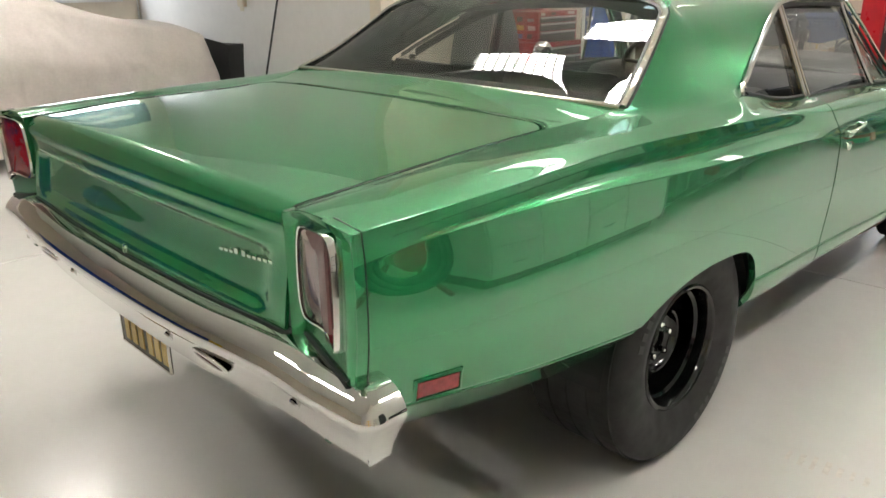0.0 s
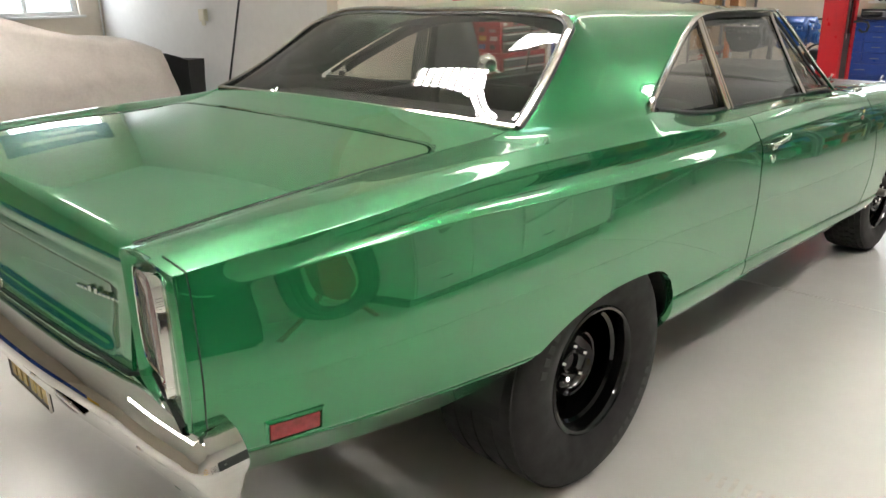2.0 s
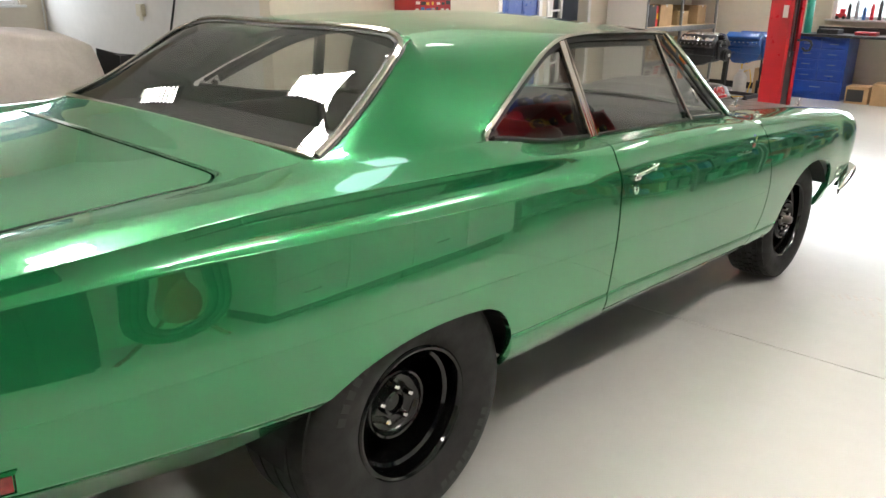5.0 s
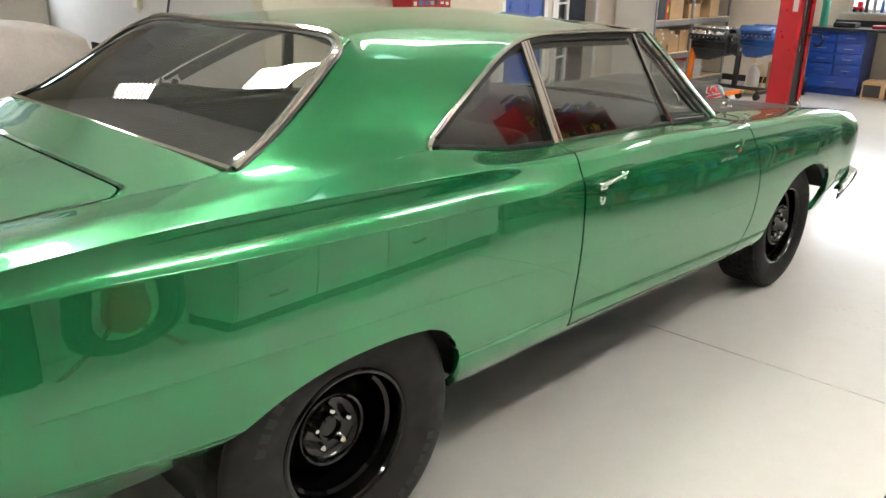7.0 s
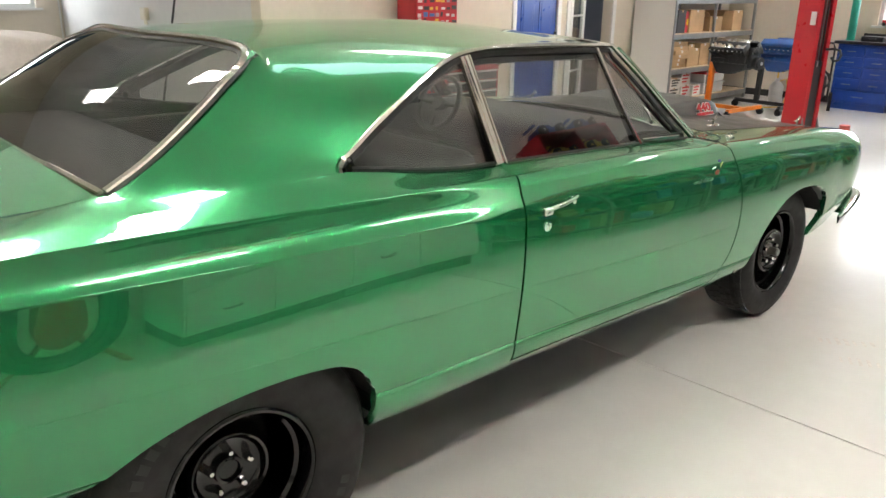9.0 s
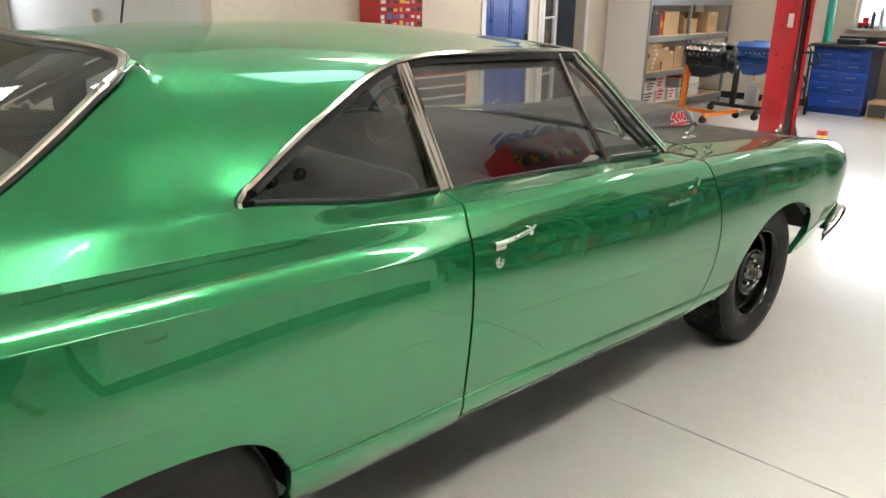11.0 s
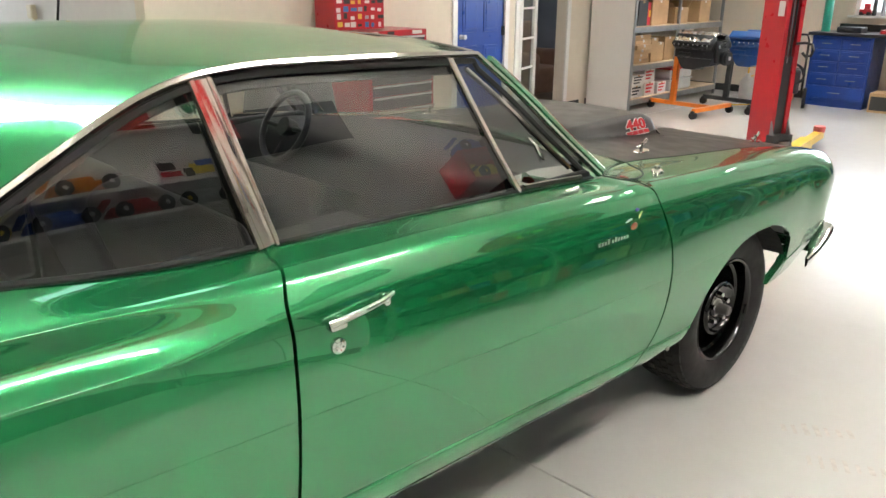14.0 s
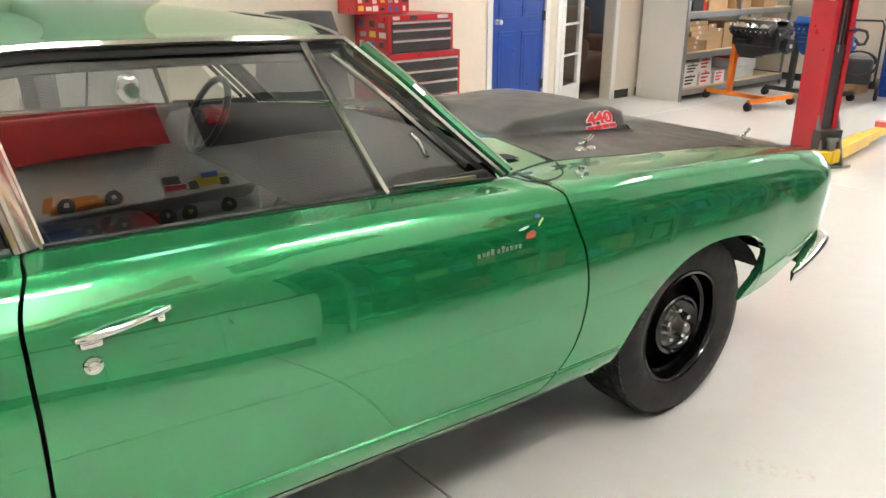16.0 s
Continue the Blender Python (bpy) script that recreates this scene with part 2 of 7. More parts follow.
BAND = Line([(-1.27, .955, 1.02), (-.9, .968, 1.021), (-.6, .974, 1.013), (-.34, .976, .996), (0, .977, .977), (.3, .976, .963), (.65, .973, .948), (1.0, .968, .925), (1.6, .955, .885), (2.2, .945, .86), (2.8, .935, .84), (3.4, .92, .81), (3.76, .89, .785), (3.85, .84, .775)])
CREST = Line([(-1.27, .948, 1.064), (-.9, .952, 1.072), (-.45, .942, 1.083), (0, .932, 1.068), (.5, .918, 1.043), (.95, .905, 1.022), (1.2, .90, 1.015), (1.7, .892, .995), (2.25, .888, .962), (2.8, .882, .932), (3.3, .872, .898), (3.6, .86, .868), (3.77, .835, .838), (3.85, .80, .80)])
SHELF = Line([(-1.27, .865, 1.073), (-.9, .86, 1.088), (-.41, .868, 1.10), (-.13, .874, 1.102), (.12, .872, 1.102), (.36, .853, 1.112), (.5, .838, 1.093), (.65, .822, 1.066), (.85, .812, 1.044), (1.03, .806, 1.037), (1.4, .80, 1.024), (1.78, .79, 1.005), (2.16, .783, .982), (2.45, .775, .962), (2.8, .79, .940), (3.3, .785, .908), (3.6, .77, .876), (3.85, .73, .83)])
RAIL = Line([(-1.27, .79, 1.073), (-.9, .785, 1.088), (-.41, .785, 1.102), (-.13, .81, 1.122), (.12, .838, 1.128), (.36, .836, 1.130), (.5, .800, 1.200), (.65, .758, 1.271), (.8, .715, 1.334), (.92, .685, 1.364), (1.0, .673, 1.372), (1.3, .665, 1.374), (1.62, .652, 1.364), (1.765, .622, 1.356), (1.9, .665, 1.24), (2.03, .71, 1.115), (2.17, .768, .981), (2.45, .66, .962), (2.8, .69, .943), (3.3, .71, .907), (3.6, .70, .868), (3.85, .67, .826)], kinks=(1.765, 2.17))
EDGE = Line([(-1.27, .735, 1.062), (-.9, .722, 1.083), (-.41, .70, 1.098), (-.29, .722, 1.108), (-.185, .762, 1.127), (-.09, .732, 1.168), (.0, .704, 1.218), (.1, .675, 1.283), (.2, .644, 1.350), (.285, .618, 1.388), (.5, .588, 1.384), (.75, .575, 1.384), (1.0, .565, 1.389), (1.45, .55, 1.384), (1.70, .53, 1.371), (1.80, .52, 1.360)], kinks=(-.185, .285))
ROOF = Line([(-.2, 0, 1.12), (.24, 0, 1.419), (.6, 0, 1.440), (1.0, 0, 1.443), (1.4, 0, 1.432), (1.7, 0, 1.401), (1.86, 0, 1.368)], kinks=(.24,))
LINES = (SILL, LOW, BELLY, BAND, CREST, SHELF, RAIL, EDGE, ROOF)


def smooth01(a, b, v):
    t = min(max((v - a) / (b - a), 0.0), 1.0)
    return t * t * (3 - 2 * t)


@functools.lru_cache(maxsize=None)
def section(y):
    """The section at y: its points and, for each stretch between two of them, the slopes at both ends."""
    p = [l.at(y) for l in LINES[:8]]
    p += [ROOF.at(max(y, -.2)), (-p[7][0], p[7][1])]
    n = len(p)
    size = [math.hypot(p[i + 1][0] - p[i][0], p[i + 1][1] - p[i][1]) + 1e-6 for i in range(n - 1)]
    ends = []
    k7 = .22 + .28 * smooth01(.35, .80, y)
    for i in range(n - 1):
        pair = []
        for j in (i, i + 1):
            if j in (0, n - 1, 1, 3, 4):
                pair.append((p[i + 1][0] - p[i][0], p[i + 1][1] - p[i][1]))
            else:
                a, b = size[j - 1], size[j]
                k = (b if j == i else a) / (a + b)
                if j == 7:
                    m = a if j == i + 1 else b
                    pair.append(tuple((k7 * (p[j][c] - p[j - 1][c]) / a + (1 - k7) * (p[j + 1][c] - p[j][c]) / b) * m for c in (0, 1)))
                    continue
                pair.append(tuple(((p[j][c] - p[j - 1][c]) / a * b + (p[j + 1][c] - p[j][c]) / b * a) * k for c in (0, 1)))
        ends.append(pair)
    return p, ends


def spline(sec, t):
    p, ends = sec
    i = min(int(t), len(p) - 2)
    u = t - i
    (m, n), a, b = ends[i], p[i], p[i + 1]
    u2, u3 = u * u, u * u * u
    c0, c1, c2, c3 = 2 * u3 - 3 * u2 + 1, u3 - 2 * u2 + u, 3 * u2 - 2 * u3, u3 - u2
    return (a[0] * c0 + m[0] * c1 + b[0] * c2 + n[0] * c3, a[1] * c0 + m[1] * c1 + b[1] * c2 + n[1] * c3)


def skin(y, s):
    """The body's surface: y along the car, s from the sill (0) over the crest (4) to the roof's middle (8). Gives x, y, z."""
    y = round(float(y), 5)
    sec = section(y)
    e = 0.04 + 0.30 * smooth01(.2, 1.3, y)                        # the crest is sharp at the tail and soft at the door
    b3 = 0.02 + 0.46 * (smooth01(.55, 1.2, y) + 1 - smooth01(-1.3, -1.1, y))   # the ridge below it fades at both ends
    w = None
    for k, r in ((4, e), (3, b3), (1, 0.05)):
        if abs(s - k) < r:
            u = (s - k + r) / (2 * r)
            a, c, b = spline(sec, k - r), spline(sec, k + r), sec[0][k]
            f, g, h = (1 - u) ** 2, 2 * u * (1 - u), u * u
            x = a[0] * f + b[0] * g + c[0] * h
            if k == 1:
                x -= .0045 * max(0.0, 1 - abs(s - .985) / .035)   # the pressed line above the sill
            w = (x, a[1] * f + b[1] * g + c[1] * h)
            break
    if w is None:
        w = spline(sec, s)
    x = w[0]
    if s < 1:                                                    # the skirt drops nearly straight and rolls under at its edge
        f = 1 - s
        x += (sec[0][1][0] - sec[0][0][0]) * (f - f**2.6) * smooth01(.2, .40, y) * (1 - smooth01(2.45, 2.7, y))
    if 3 < s < 4:                                                # the step that stands out below the crest
        f = s - 3
        grow = smooth01(-1.3, -1.1, y) * (1 - smooth01(.45, .95, y))
        x += (sec[0][3][0] - sec[0][4][0]) * ((1 - f) ** 3.4 - (1 - f)) * .8 * grow
    return (x, y, w[1])


def s_at_height(y, z, lo=0.0, hi=4.0):
    for _ in range(18):
        mid = (lo + hi) / 2
        if skin(y, mid)[2] < z:
            lo = mid
        else:
            hi = mid
    return (lo + hi) / 2


def curve(knots):
    k = np.array(knots, float)
    return lambda v: float(np.interp(v, k[:, 0], k[:, 1]))


def smooth_curve(knots):
    l = Line([(a, b, 0) for a, b in knots])
    return lambda v: float(l.at(min(max(v, knots[0][0]), knots[-1][0]))[0])


# panel gaps (y against height) and wheel arches (height against y)
GAP = 0.0042
door_back = smooth_curve([(.38, .925), (.427, .936), (.50, .939), (.627, .944), (.775, .947), (.90, .947), (.966, .951), (.995, .961), (1.013, .970), (1.038, .990), (1.15, 1.04)])
door_front = smooth_curve([(.33, 2.10), (.392, 2.176), (.46, 2.270), (.55, 2.322), (.62, 2.335), (.74, 2.332), (.80, 2.318), (.867, 2.293), (.917, 2.284), (.95, 2.276), (.972, 2.245), (1.0, 2.18), (1.05, 2.14)])
rear_arch = smooth_curve([(-.66, .507), (-.5, .524), (-.36, .562), (-.2, .626), (-.05, .658), (.1, .664), (.2, .657), (.28, .64), (.335, .605), (.37, .555), (.388, .49), (.394, .39)])
front_arch = smooth_curve([(2.455, .344), (2.53, .432), (2.6, .52), (2.68, .592), (2.78, .646), (2.9, .674), (3.03, .676), (3.13, .662), (3.21, .635), (3.27, .59), (3.30, .53), (3.308, .46), (3.315, .40)])
DOOR_FOOT = 0.045     # height of the sill strip below the door

car = empty("car", label="green metallic two-door muscle car with satin black hood, chrome trim", category="car")


def both(ob):
    mirrored(ob, ob.name.split(".")[0])
    return ob


def stations(a, b, n, *dense):
    ys = list(np.linspace(a, b, n))
    for c, d, k in dense:
        ys = [y for y in ys if not c <= y <= d] + list(np.linspace(c, d, k))
    return sorted(ys)


SIDE = [0, .12, .3, .5, .7, .85, .945, .955, .965, .985, 1.005, 1.015, 1.03, 1.05, 1.15, 1.3, 1.5, 1.75, 2, 2.25, 2.5, 2.7, 2.85, 2.93, 2.965, 2.985, 3, 3.01, 3.02, 3.04, 3.07, 3.1, 3.14, 3.18, 3.22, 3.27, 3.32, 3.38, 3.45, 3.52, 3.6, 3.7, 3.78, 3.85, 3.9, 3.93, 3.95, 3.97, 3.985, 4, 4.015, 4.03, 4.05, 4.07, 4.1, 4.15, 4.22, 4.3, 4.4, 4.55, 4.7, 4.85, 5]


def column(y, z_low, top, upto=None):
    """Points of the side from a height up to a place on the section."""
    s0 = s_at_height(y, z_low) if z_low > skin(y, 0)[2] + 1e-4 else 0.0
    return [skin(y, s0 + (max(s, s0) - s0) if s > s0 else s0) for s in top]


def warped(y0, s, bound, y_end, lo, hi):
    """The station y0 moved so that y_end comes to lie on the bound curve."""
    y = y0
    w = smooth01(lo, hi, y0)
    for _ in range(3):
        y = y0 + w * (bound(skin(y, s)[2]) - y_end)
    return y


# quarter panel with sail panel up to the roof: rows along the section
bm = bmesh.new()
ys = stations(-1.27, .94, 70, (-.7, -.3, 26), (.2, .40, 40))
rows = []
for s in SIDE:
    row = []
    for y0 in ys:
        y = warped(y0, s, lambda z: door_back(z) - GAP, .94, .50, .94)
        low = rear_arch(y) if -.66 < y < .394 else skin(y, 0)[2]
        sm = s_at_height(y, low) if low > skin(y, 0)[2] + 1e-4 else 0.0
        row.append(skin(y, max(s, sm)))
    rows.append(row)
sheet(bm, rows, True, 0.022, (-1, 0, 0), "blr")
bmesh.ops.remove_doubles(bm, verts=bm.verts, dist=0.0002)
quarter = both(part("quarter_panel", bm, GREEN, car, smooth=True, angle=50))

# the sail panel, between rear window and side window, and the roof: all on the same stations
bm = bmesh.new()
UP = sorted(set([round(v, 4) for v in np.linspace(-1.262, -.41, 24)] + [round(v, 4) for v in np.linspace(-.41, .285, 34)] + [round(v, 4) for v in np.linspace(.285, .36, 6)] + [round(v, 4) for v in np.linspace(.36, 1.0, 30)] + [round(v, 4) for v in np.linspace(1.0, 1.765, 30)]))
rows = [[skin(y, s if y > -.41 else 5 + (s - 5) * (1 - GAP * 1.2)) for y in UP if y <= .36] for s in np.linspace(5, 7, 27)]
sheet(bm, rows, True)
rows = [[skin(y, s) for y in UP if y >= .36] for s in np.linspace(6, 7, 14)]
sheet(bm, rows, True)


def roof_point(u, q):
    """u along the roof, q from its edge (0) to its middle (1); both ends are bowed."""
    y = .285 + u * (1.765 - .285)
    y = y - .04 * q * (2 - q) * (1 - u) ** 3 + .09 * q * (2 - q) * u**3
    w = max(y, .285)
    p = skin(min(w, 1.86), 7 + q)
    return (p[0], min(y, 1.86), p[2] - (w - y) * .35)


rows = [[roof_point((y - .285) / 1.48, q) for y in UP if y >= .285] for q in np.linspace(0, 1, 22)]
sheet(bm, rows, True)
g = bmesh.ops.duplicate(bm, geom=bm.verts[:] + bm.edges[:] + bm.faces[:])["geom"]
dv = [v for v in g if isinstance(v, bmesh.types.BMVert)]
df = [f for f in g if isinstance(f, bmesh.types.BMFace)]
bmesh.ops.scale(bm, vec=(-1, 1, 1), verts=dv)
bmesh.ops.reverse_faces(bm, faces=df)
bmesh.ops.remove_doubles(bm, verts=bm.verts, dist=0.0015)
soft = [v for v in bm.verts if -.40 < v.co.y < 1.2 and abs(v.co.x) > .15 and not any(e.is_boundary for e in v.link_edges)]
for _ in range(60):                                                 # the sail panel flows into roof and quarter
    bmesh.ops.smooth_vert(bm, verts=soft, factor=.5, use_axis_x=True, use_axis_y=True, use_axis_z=True)
part("roof", bm, GREEN, car, smooth=True, angle=50)

# doors
bm = bmesh.new()
DOOR = [s for s in SIDE if s >= .3]
rows = []
for s in [None] + DOOR:
    row = []
    for u in np.linspace(0, 1, 60):
        y = .93 + u * 1.38
        for _ in range(4):
            foot = s_at_height(y, skin(y, 0)[2] + DOOR_FOOT + GAP)
            sv = foot if s is None else max(s, foot)
            z = skin(y, sv)[2]
            a, b = door_back(z) + GAP, door_front(z) - GAP
            y = a + u * (b - a)
        row.append(skin(y, sv))
    rows.append(row)
sheet(bm, rows, True, 0.022, (-1, 0, 0), "btlr")
bmesh.ops.remove_doubles(bm, verts=bm.verts, dist=0.0002)
door = part("door", bm, GREEN, car, smooth=True, angle=50)
far_door = mirrored(door, "door")

# sill strip below the door
bm = bmesh.new()
ys = stations(.396, 2.452, 60)
rows = []
for k in range(6):
    row = []
    for y in ys:
        end = DOOR_FOOT - GAP if .90 < y < 2.17 else min(DOOR_FOOT - GAP, .04)
        row.append(skin(y, s_at_height(y, skin(y, 0)[2] + end * k / 5)))
    rows.append([(p[0] - .0015, p[1], p[2]) for p in row])
sheet(bm, rows, True, 0.05, (-1, 0, -.12), "b")
both(part("sill", bm, GREEN, car, smooth=True, angle=50))

# front fender
bm = bmesh.new()
ys = stations(2.20, 3.848, 64, (2.45, 2.72, 24), (3.2, 3.33, 36))
rows = []
for s in SIDE + list(np.linspace(5.15, 5.97, 8)):
    row = []
    for y0 in ys:
        y = y0 + (1 - smooth01(2.25, 2.75, y0)) * (door_front(skin(y0, s)[2]) + GAP - 2.20)
        for _ in range(2):
            y = y0 + (1 - smooth01(2.22, 2.75, y0)) * (door_front(skin(y, s)[2]) + GAP - 2.20)
        low = front_arch(y) if 2.455 < y < 3.315 else skin(y, 0)[2]
        sm = s_at_height(y, low) if low > skin(y, 0)[2] + 1e-4 else 0.0
        row.append(skin(y, max(s, sm)))
    rows.append(row)
sheet(bm, rows, True, 0.022, (-1, 0, 0), "blr")
bmesh.ops.remove_doubles(bm, verts=bm.verts, dist=0.0002)
fender = both(part("front_fender", bm, GREEN, car, smooth=True, angle=50))


# the fender's lower tip ahead of the wheel
bm = bmesh.new()
rows = []
for k in range(12):
    t = k / 11
    zb, za = .53 - t * .150, .53 - t * .158
    ya = 3.314 - .080 * t**1.6
    xb = skin(3.318, s_at_height(3.318, zb))[0]
    rows.append([(xb - .002 * j / 5, 3.317 + (ya - 3.317) * j / 5, zb + (za - zb) * j / 5) for j in range(6)])
sheet(bm, rows, True, 0.03, (-1, 0, 0), "tr")
both(part("fender_tip", bm, GREEN, car, smooth=True, angle=50))


# deck lid: crowned top that rolls over into the tail face
def deck(y, q):
    """q from the middle (0) to the gap (1)."""
    e = EDGE.at(y)
    x = e[0] * q
    zc = e[1] + .018 + .006 * smooth01(-1.1, -.3, y)
    return (float(x), float(y), float(zc - (zc - e[1]) * abs(q) ** 2.2))


def deck_front(x):
    return -.435 + .035 * (x / .7) ** 2


def rear_glass_foot(x):
    return -.214 + .037 * (x / .762) ** 2


TAIL = smooth_curve([(.70, -1.262), (.80, -1.262), (.86, -1.256), (.93, -1.246), (.99, -1.243), (1.03, -1.25)])


def tail_face(x, z):
    """The upright tail: lightly hollow, bowed back in the middle."""
    return TAIL(z) - .02 * (1 - (x / .95) ** 2)


bm = bmesh.new()
rows = []
for j in range(30):
    v = j / 29
    row = []
    for q in np.linspace(-1, 1, 61):
        qq = q * (.993 if abs(q) > .99 else 1)
        x = EDGE.at(-.9)[0] * qq
        y1 = deck_front(x) - GAP - .05 * max(0, (abs(qq) - .9) / .1) ** 2
        y = -1.215 + v * (y1 + 1.215)
        p = deck(y, qq)
        row.append((p[0] * .994, y, p[2]))
    rows.append(row)
roll = []
for k in range(1, 9):
    a = k / 8
    row = []
    for p in rows[0]:
        zt = 1.035 if abs(p[0]) < 2 else 0
        y2, z2 = tail_face(p[0], zt - .012), zt - .012
        t = a
        c = (p[1] - .036, p[2] - .003)
        row.append((p[0] * (1 - .002 * a), p[1] * (1 - t) ** 2 + 2 * c[0] * t * (1 - t) + y2 * t * t, p[2] * (1 - t) ** 2 + 2 * c[1] * t * (1 - t) + z2 * t * t))
    roll.append(row)
face = []
top_row = roll[-1]
for k in range(1, 20):
    a = k / 19
    row = []
    for p in top_row:
        z = 1.023 - a * (1.023 - .768)
        x = p[0] * (1 - .006 * a)
        # a pressed panel in the face, between two ridges
        inset = .012 * smooth01(.0, .05, .700 - abs(x) - .03) * (smooth01(.0, .018, .972 - z) * smooth01(0, .018, z - .825))
        ridge = .010 * math.exp(-((z - .978) / .010) ** 2) * smooth01(0, .06, .69 - abs(x))
        row.append((x, tail_face(x, z) + inset - ridge, z))
    face.append(row)
allrows = face[::-1] + roll[::-1] + rows
sheet(bm, allrows, False, 0.02, (0, .35, -1), "blrt")
bmesh.ops.remove_doubles(bm, verts=bm.verts, dist=0.0002)
deck_lid = part("deck_lid", bm, GREEN, car, smooth=True, angle=50)

# the panel between deck lid and rear window
bm = bmesh.new()
rows = []
for j in range(12):
    v = j / 11
    row = []
    for q in np.linspace(-1, 1, 61):
        x = .70 * q
        a = deck_front(x) + GAP - .05 * max(0, (abs(q) - .9) / .1) ** 2
        b = rear_glass_foot(x)
        y = a + v * (b - a)
        p = deck(min(y, -.185), q)
        e = EDGE.at(min(y, -.185))
        row.append((float(e[0] * q), y, p[2] + .006 * v * (1 - q * q)))
    rows.append(row)
sheet(bm, rows, False, 0.02, (0, 0, -1), "b")
part("rear_deck_panel", bm, GREEN, car, smooth=True)

# tail panel behind the lamps, and the caps that close the quarter panels
def lamp_y(x):
    """The slanting face of a tail lamp."""
    return -1.250 - .034 * (abs(x) - .757) / .163


def tail_top(x):
    lo, hi = 4.0, 7.0
    for _ in range(18):
        mid = (lo + hi) / 2
        if skin(-1.262, mid)[0] > x:
            lo = mid
        else:
            hi = mid
    return skin(-1.262, lo)[2]


for side in (1, -1):
    bm = bmesh.new()
    rows = []
    for k in range(31):
        t = k / 30
        row = []
        for u in np.linspace(0, 1, 26):
            o = skin(-1.268, s_at_height(-1.268, min(.745 + t * .31, 1.05), 0, 4))
            x = .7325 + u * (o[0] - .7325)
            top = tail_top(min(x, .945)) - .0015
            z = .745 + t * (top - .745)
            y = lamp_y(max(x, .757)) + .010
            y += (-1.262 - y) * (1 - smooth01(.738, .750, x))
            y += (-1.2655 - y) * max(smooth01(top - .020, top - .004, z), smooth01(.93, 1.0, u))
            row.append((side * x, y + .004 * smooth01(.96, 1, t), z))
        rows.append(row)
    sheet(bm, rows, side < 0, 0.03, (0, 1, 0), "blt")
    part("tail_panel", bm, GREEN, car, smooth=True, angle=55)

# hood with its scoop, cowl and nose
def hood_point(y, q):
    """q from the middle (0) to the gap (1)."""
    e = RAIL.at(y)
    crown = .022 * (1 - smooth01(2.45, 3.4, y))
    return (e[0] * q, y, e[1] + crown * (1 - abs(q) ** 2.0))


def hood_back(x):
    return 2.485 + .03 * (1 - (x / .66) ** 2)


bm = bmesh.new()
rows = []
for j in range(40):
    v = j / 39
    row = []
    for q in np.linspace(-.992, .992, 41):
        a = hood_back(.66 * q)
        row.append(hood_point(a + v * (3.84 - a), q))
    rows.append(row)
sheet(bm, rows, False, 0.02, (0, 0, -1), "bltr")
hood = part("hood", bm, HOOD, car, "satin black hood", smooth=True, angle=50)


def scoop_height(x, y):
    """The bulge over the hood: rises from the windscreen and ends in a blunt open mouth."""
    side = smooth01(-.004, .046, .338 - abs(x) - .02 * smooth01(2.75, 2.5, y))
    top = .028 + .050 * smooth01(2.5, 3.15, y) - .012 * smooth01(3.14, 3.20, y)
    return side * smooth01(2.505, 2.68, y) * (top + .012 * (1 - (x / .34) ** 2))


bm = bmesh.new()
rows = []
for j in range(44):
    y = 2.50 + j / 43 * (3.20 - 2.50)
    row = []
    for q in np.linspace(-1, 1, 65):
        x = .37 * q
        e = RAIL.at(y)
        base = hood_point(y, x / e[0])[2]
        row.append((x, y, base + .0035 + scoop_height(x, y)))
    rows.append(row)
end = [(p[0] * .97, p[1] + .012, p[2] - .012) for p in rows[-1]]
mouth = [(p[0] * .9, p[1] - .004, hood_point(3.20, p[0] / .70)[2] + .02 + (p[2] - hood_point(3.20, p[0] / .70)[2]) * .72) for p in rows[-1]]
inner = [(p[0], p[1] - .22, p[2] - .01) for p in mouth]
sheet(bm, rows + [end, mouth, inner])
scoop = part("hood_scoop", bm, HOOD, car, "satin black raised hood scoop", smooth=True, angle=60)

for sx in (1, -1):
    turn = Matrix.Translation((sx * .3255, 3.050, .9665)) @ Matrix.Rotation(radians(90 * sx), 4, "Z") @ Matrix.Rotation(radians(63), 4, "X")
    wide = turn @ pose(0, .011, 0) @ Matrix.Diagonal((1.5, 1, 1, 1))
    lettering("displacement_number", "440", .060, DECAL_WHITE, scoop, wide, .001, .0050)
    lettering("displacement_number", "440", .060, DECAL_RED, scoop, wide @ pose(0, 0, .0024), .001, .0018)
    for k in range(4):
        x0 = -.080 + k * .041
        bm = bmesh.new()
        block(bm, x0 - .003, x0 + .039, -.032, -.011, -.001, .0010, m=turn)
        part("lettering_ground", bm, DECAL_WHITE, scoop)
        bm = bmesh.new()
        block(bm, x0, x0 + .036, -.029, -.014, .0010, .0030, m=turn)
        part("lettering_bar", bm, DECAL_RED, scoop)


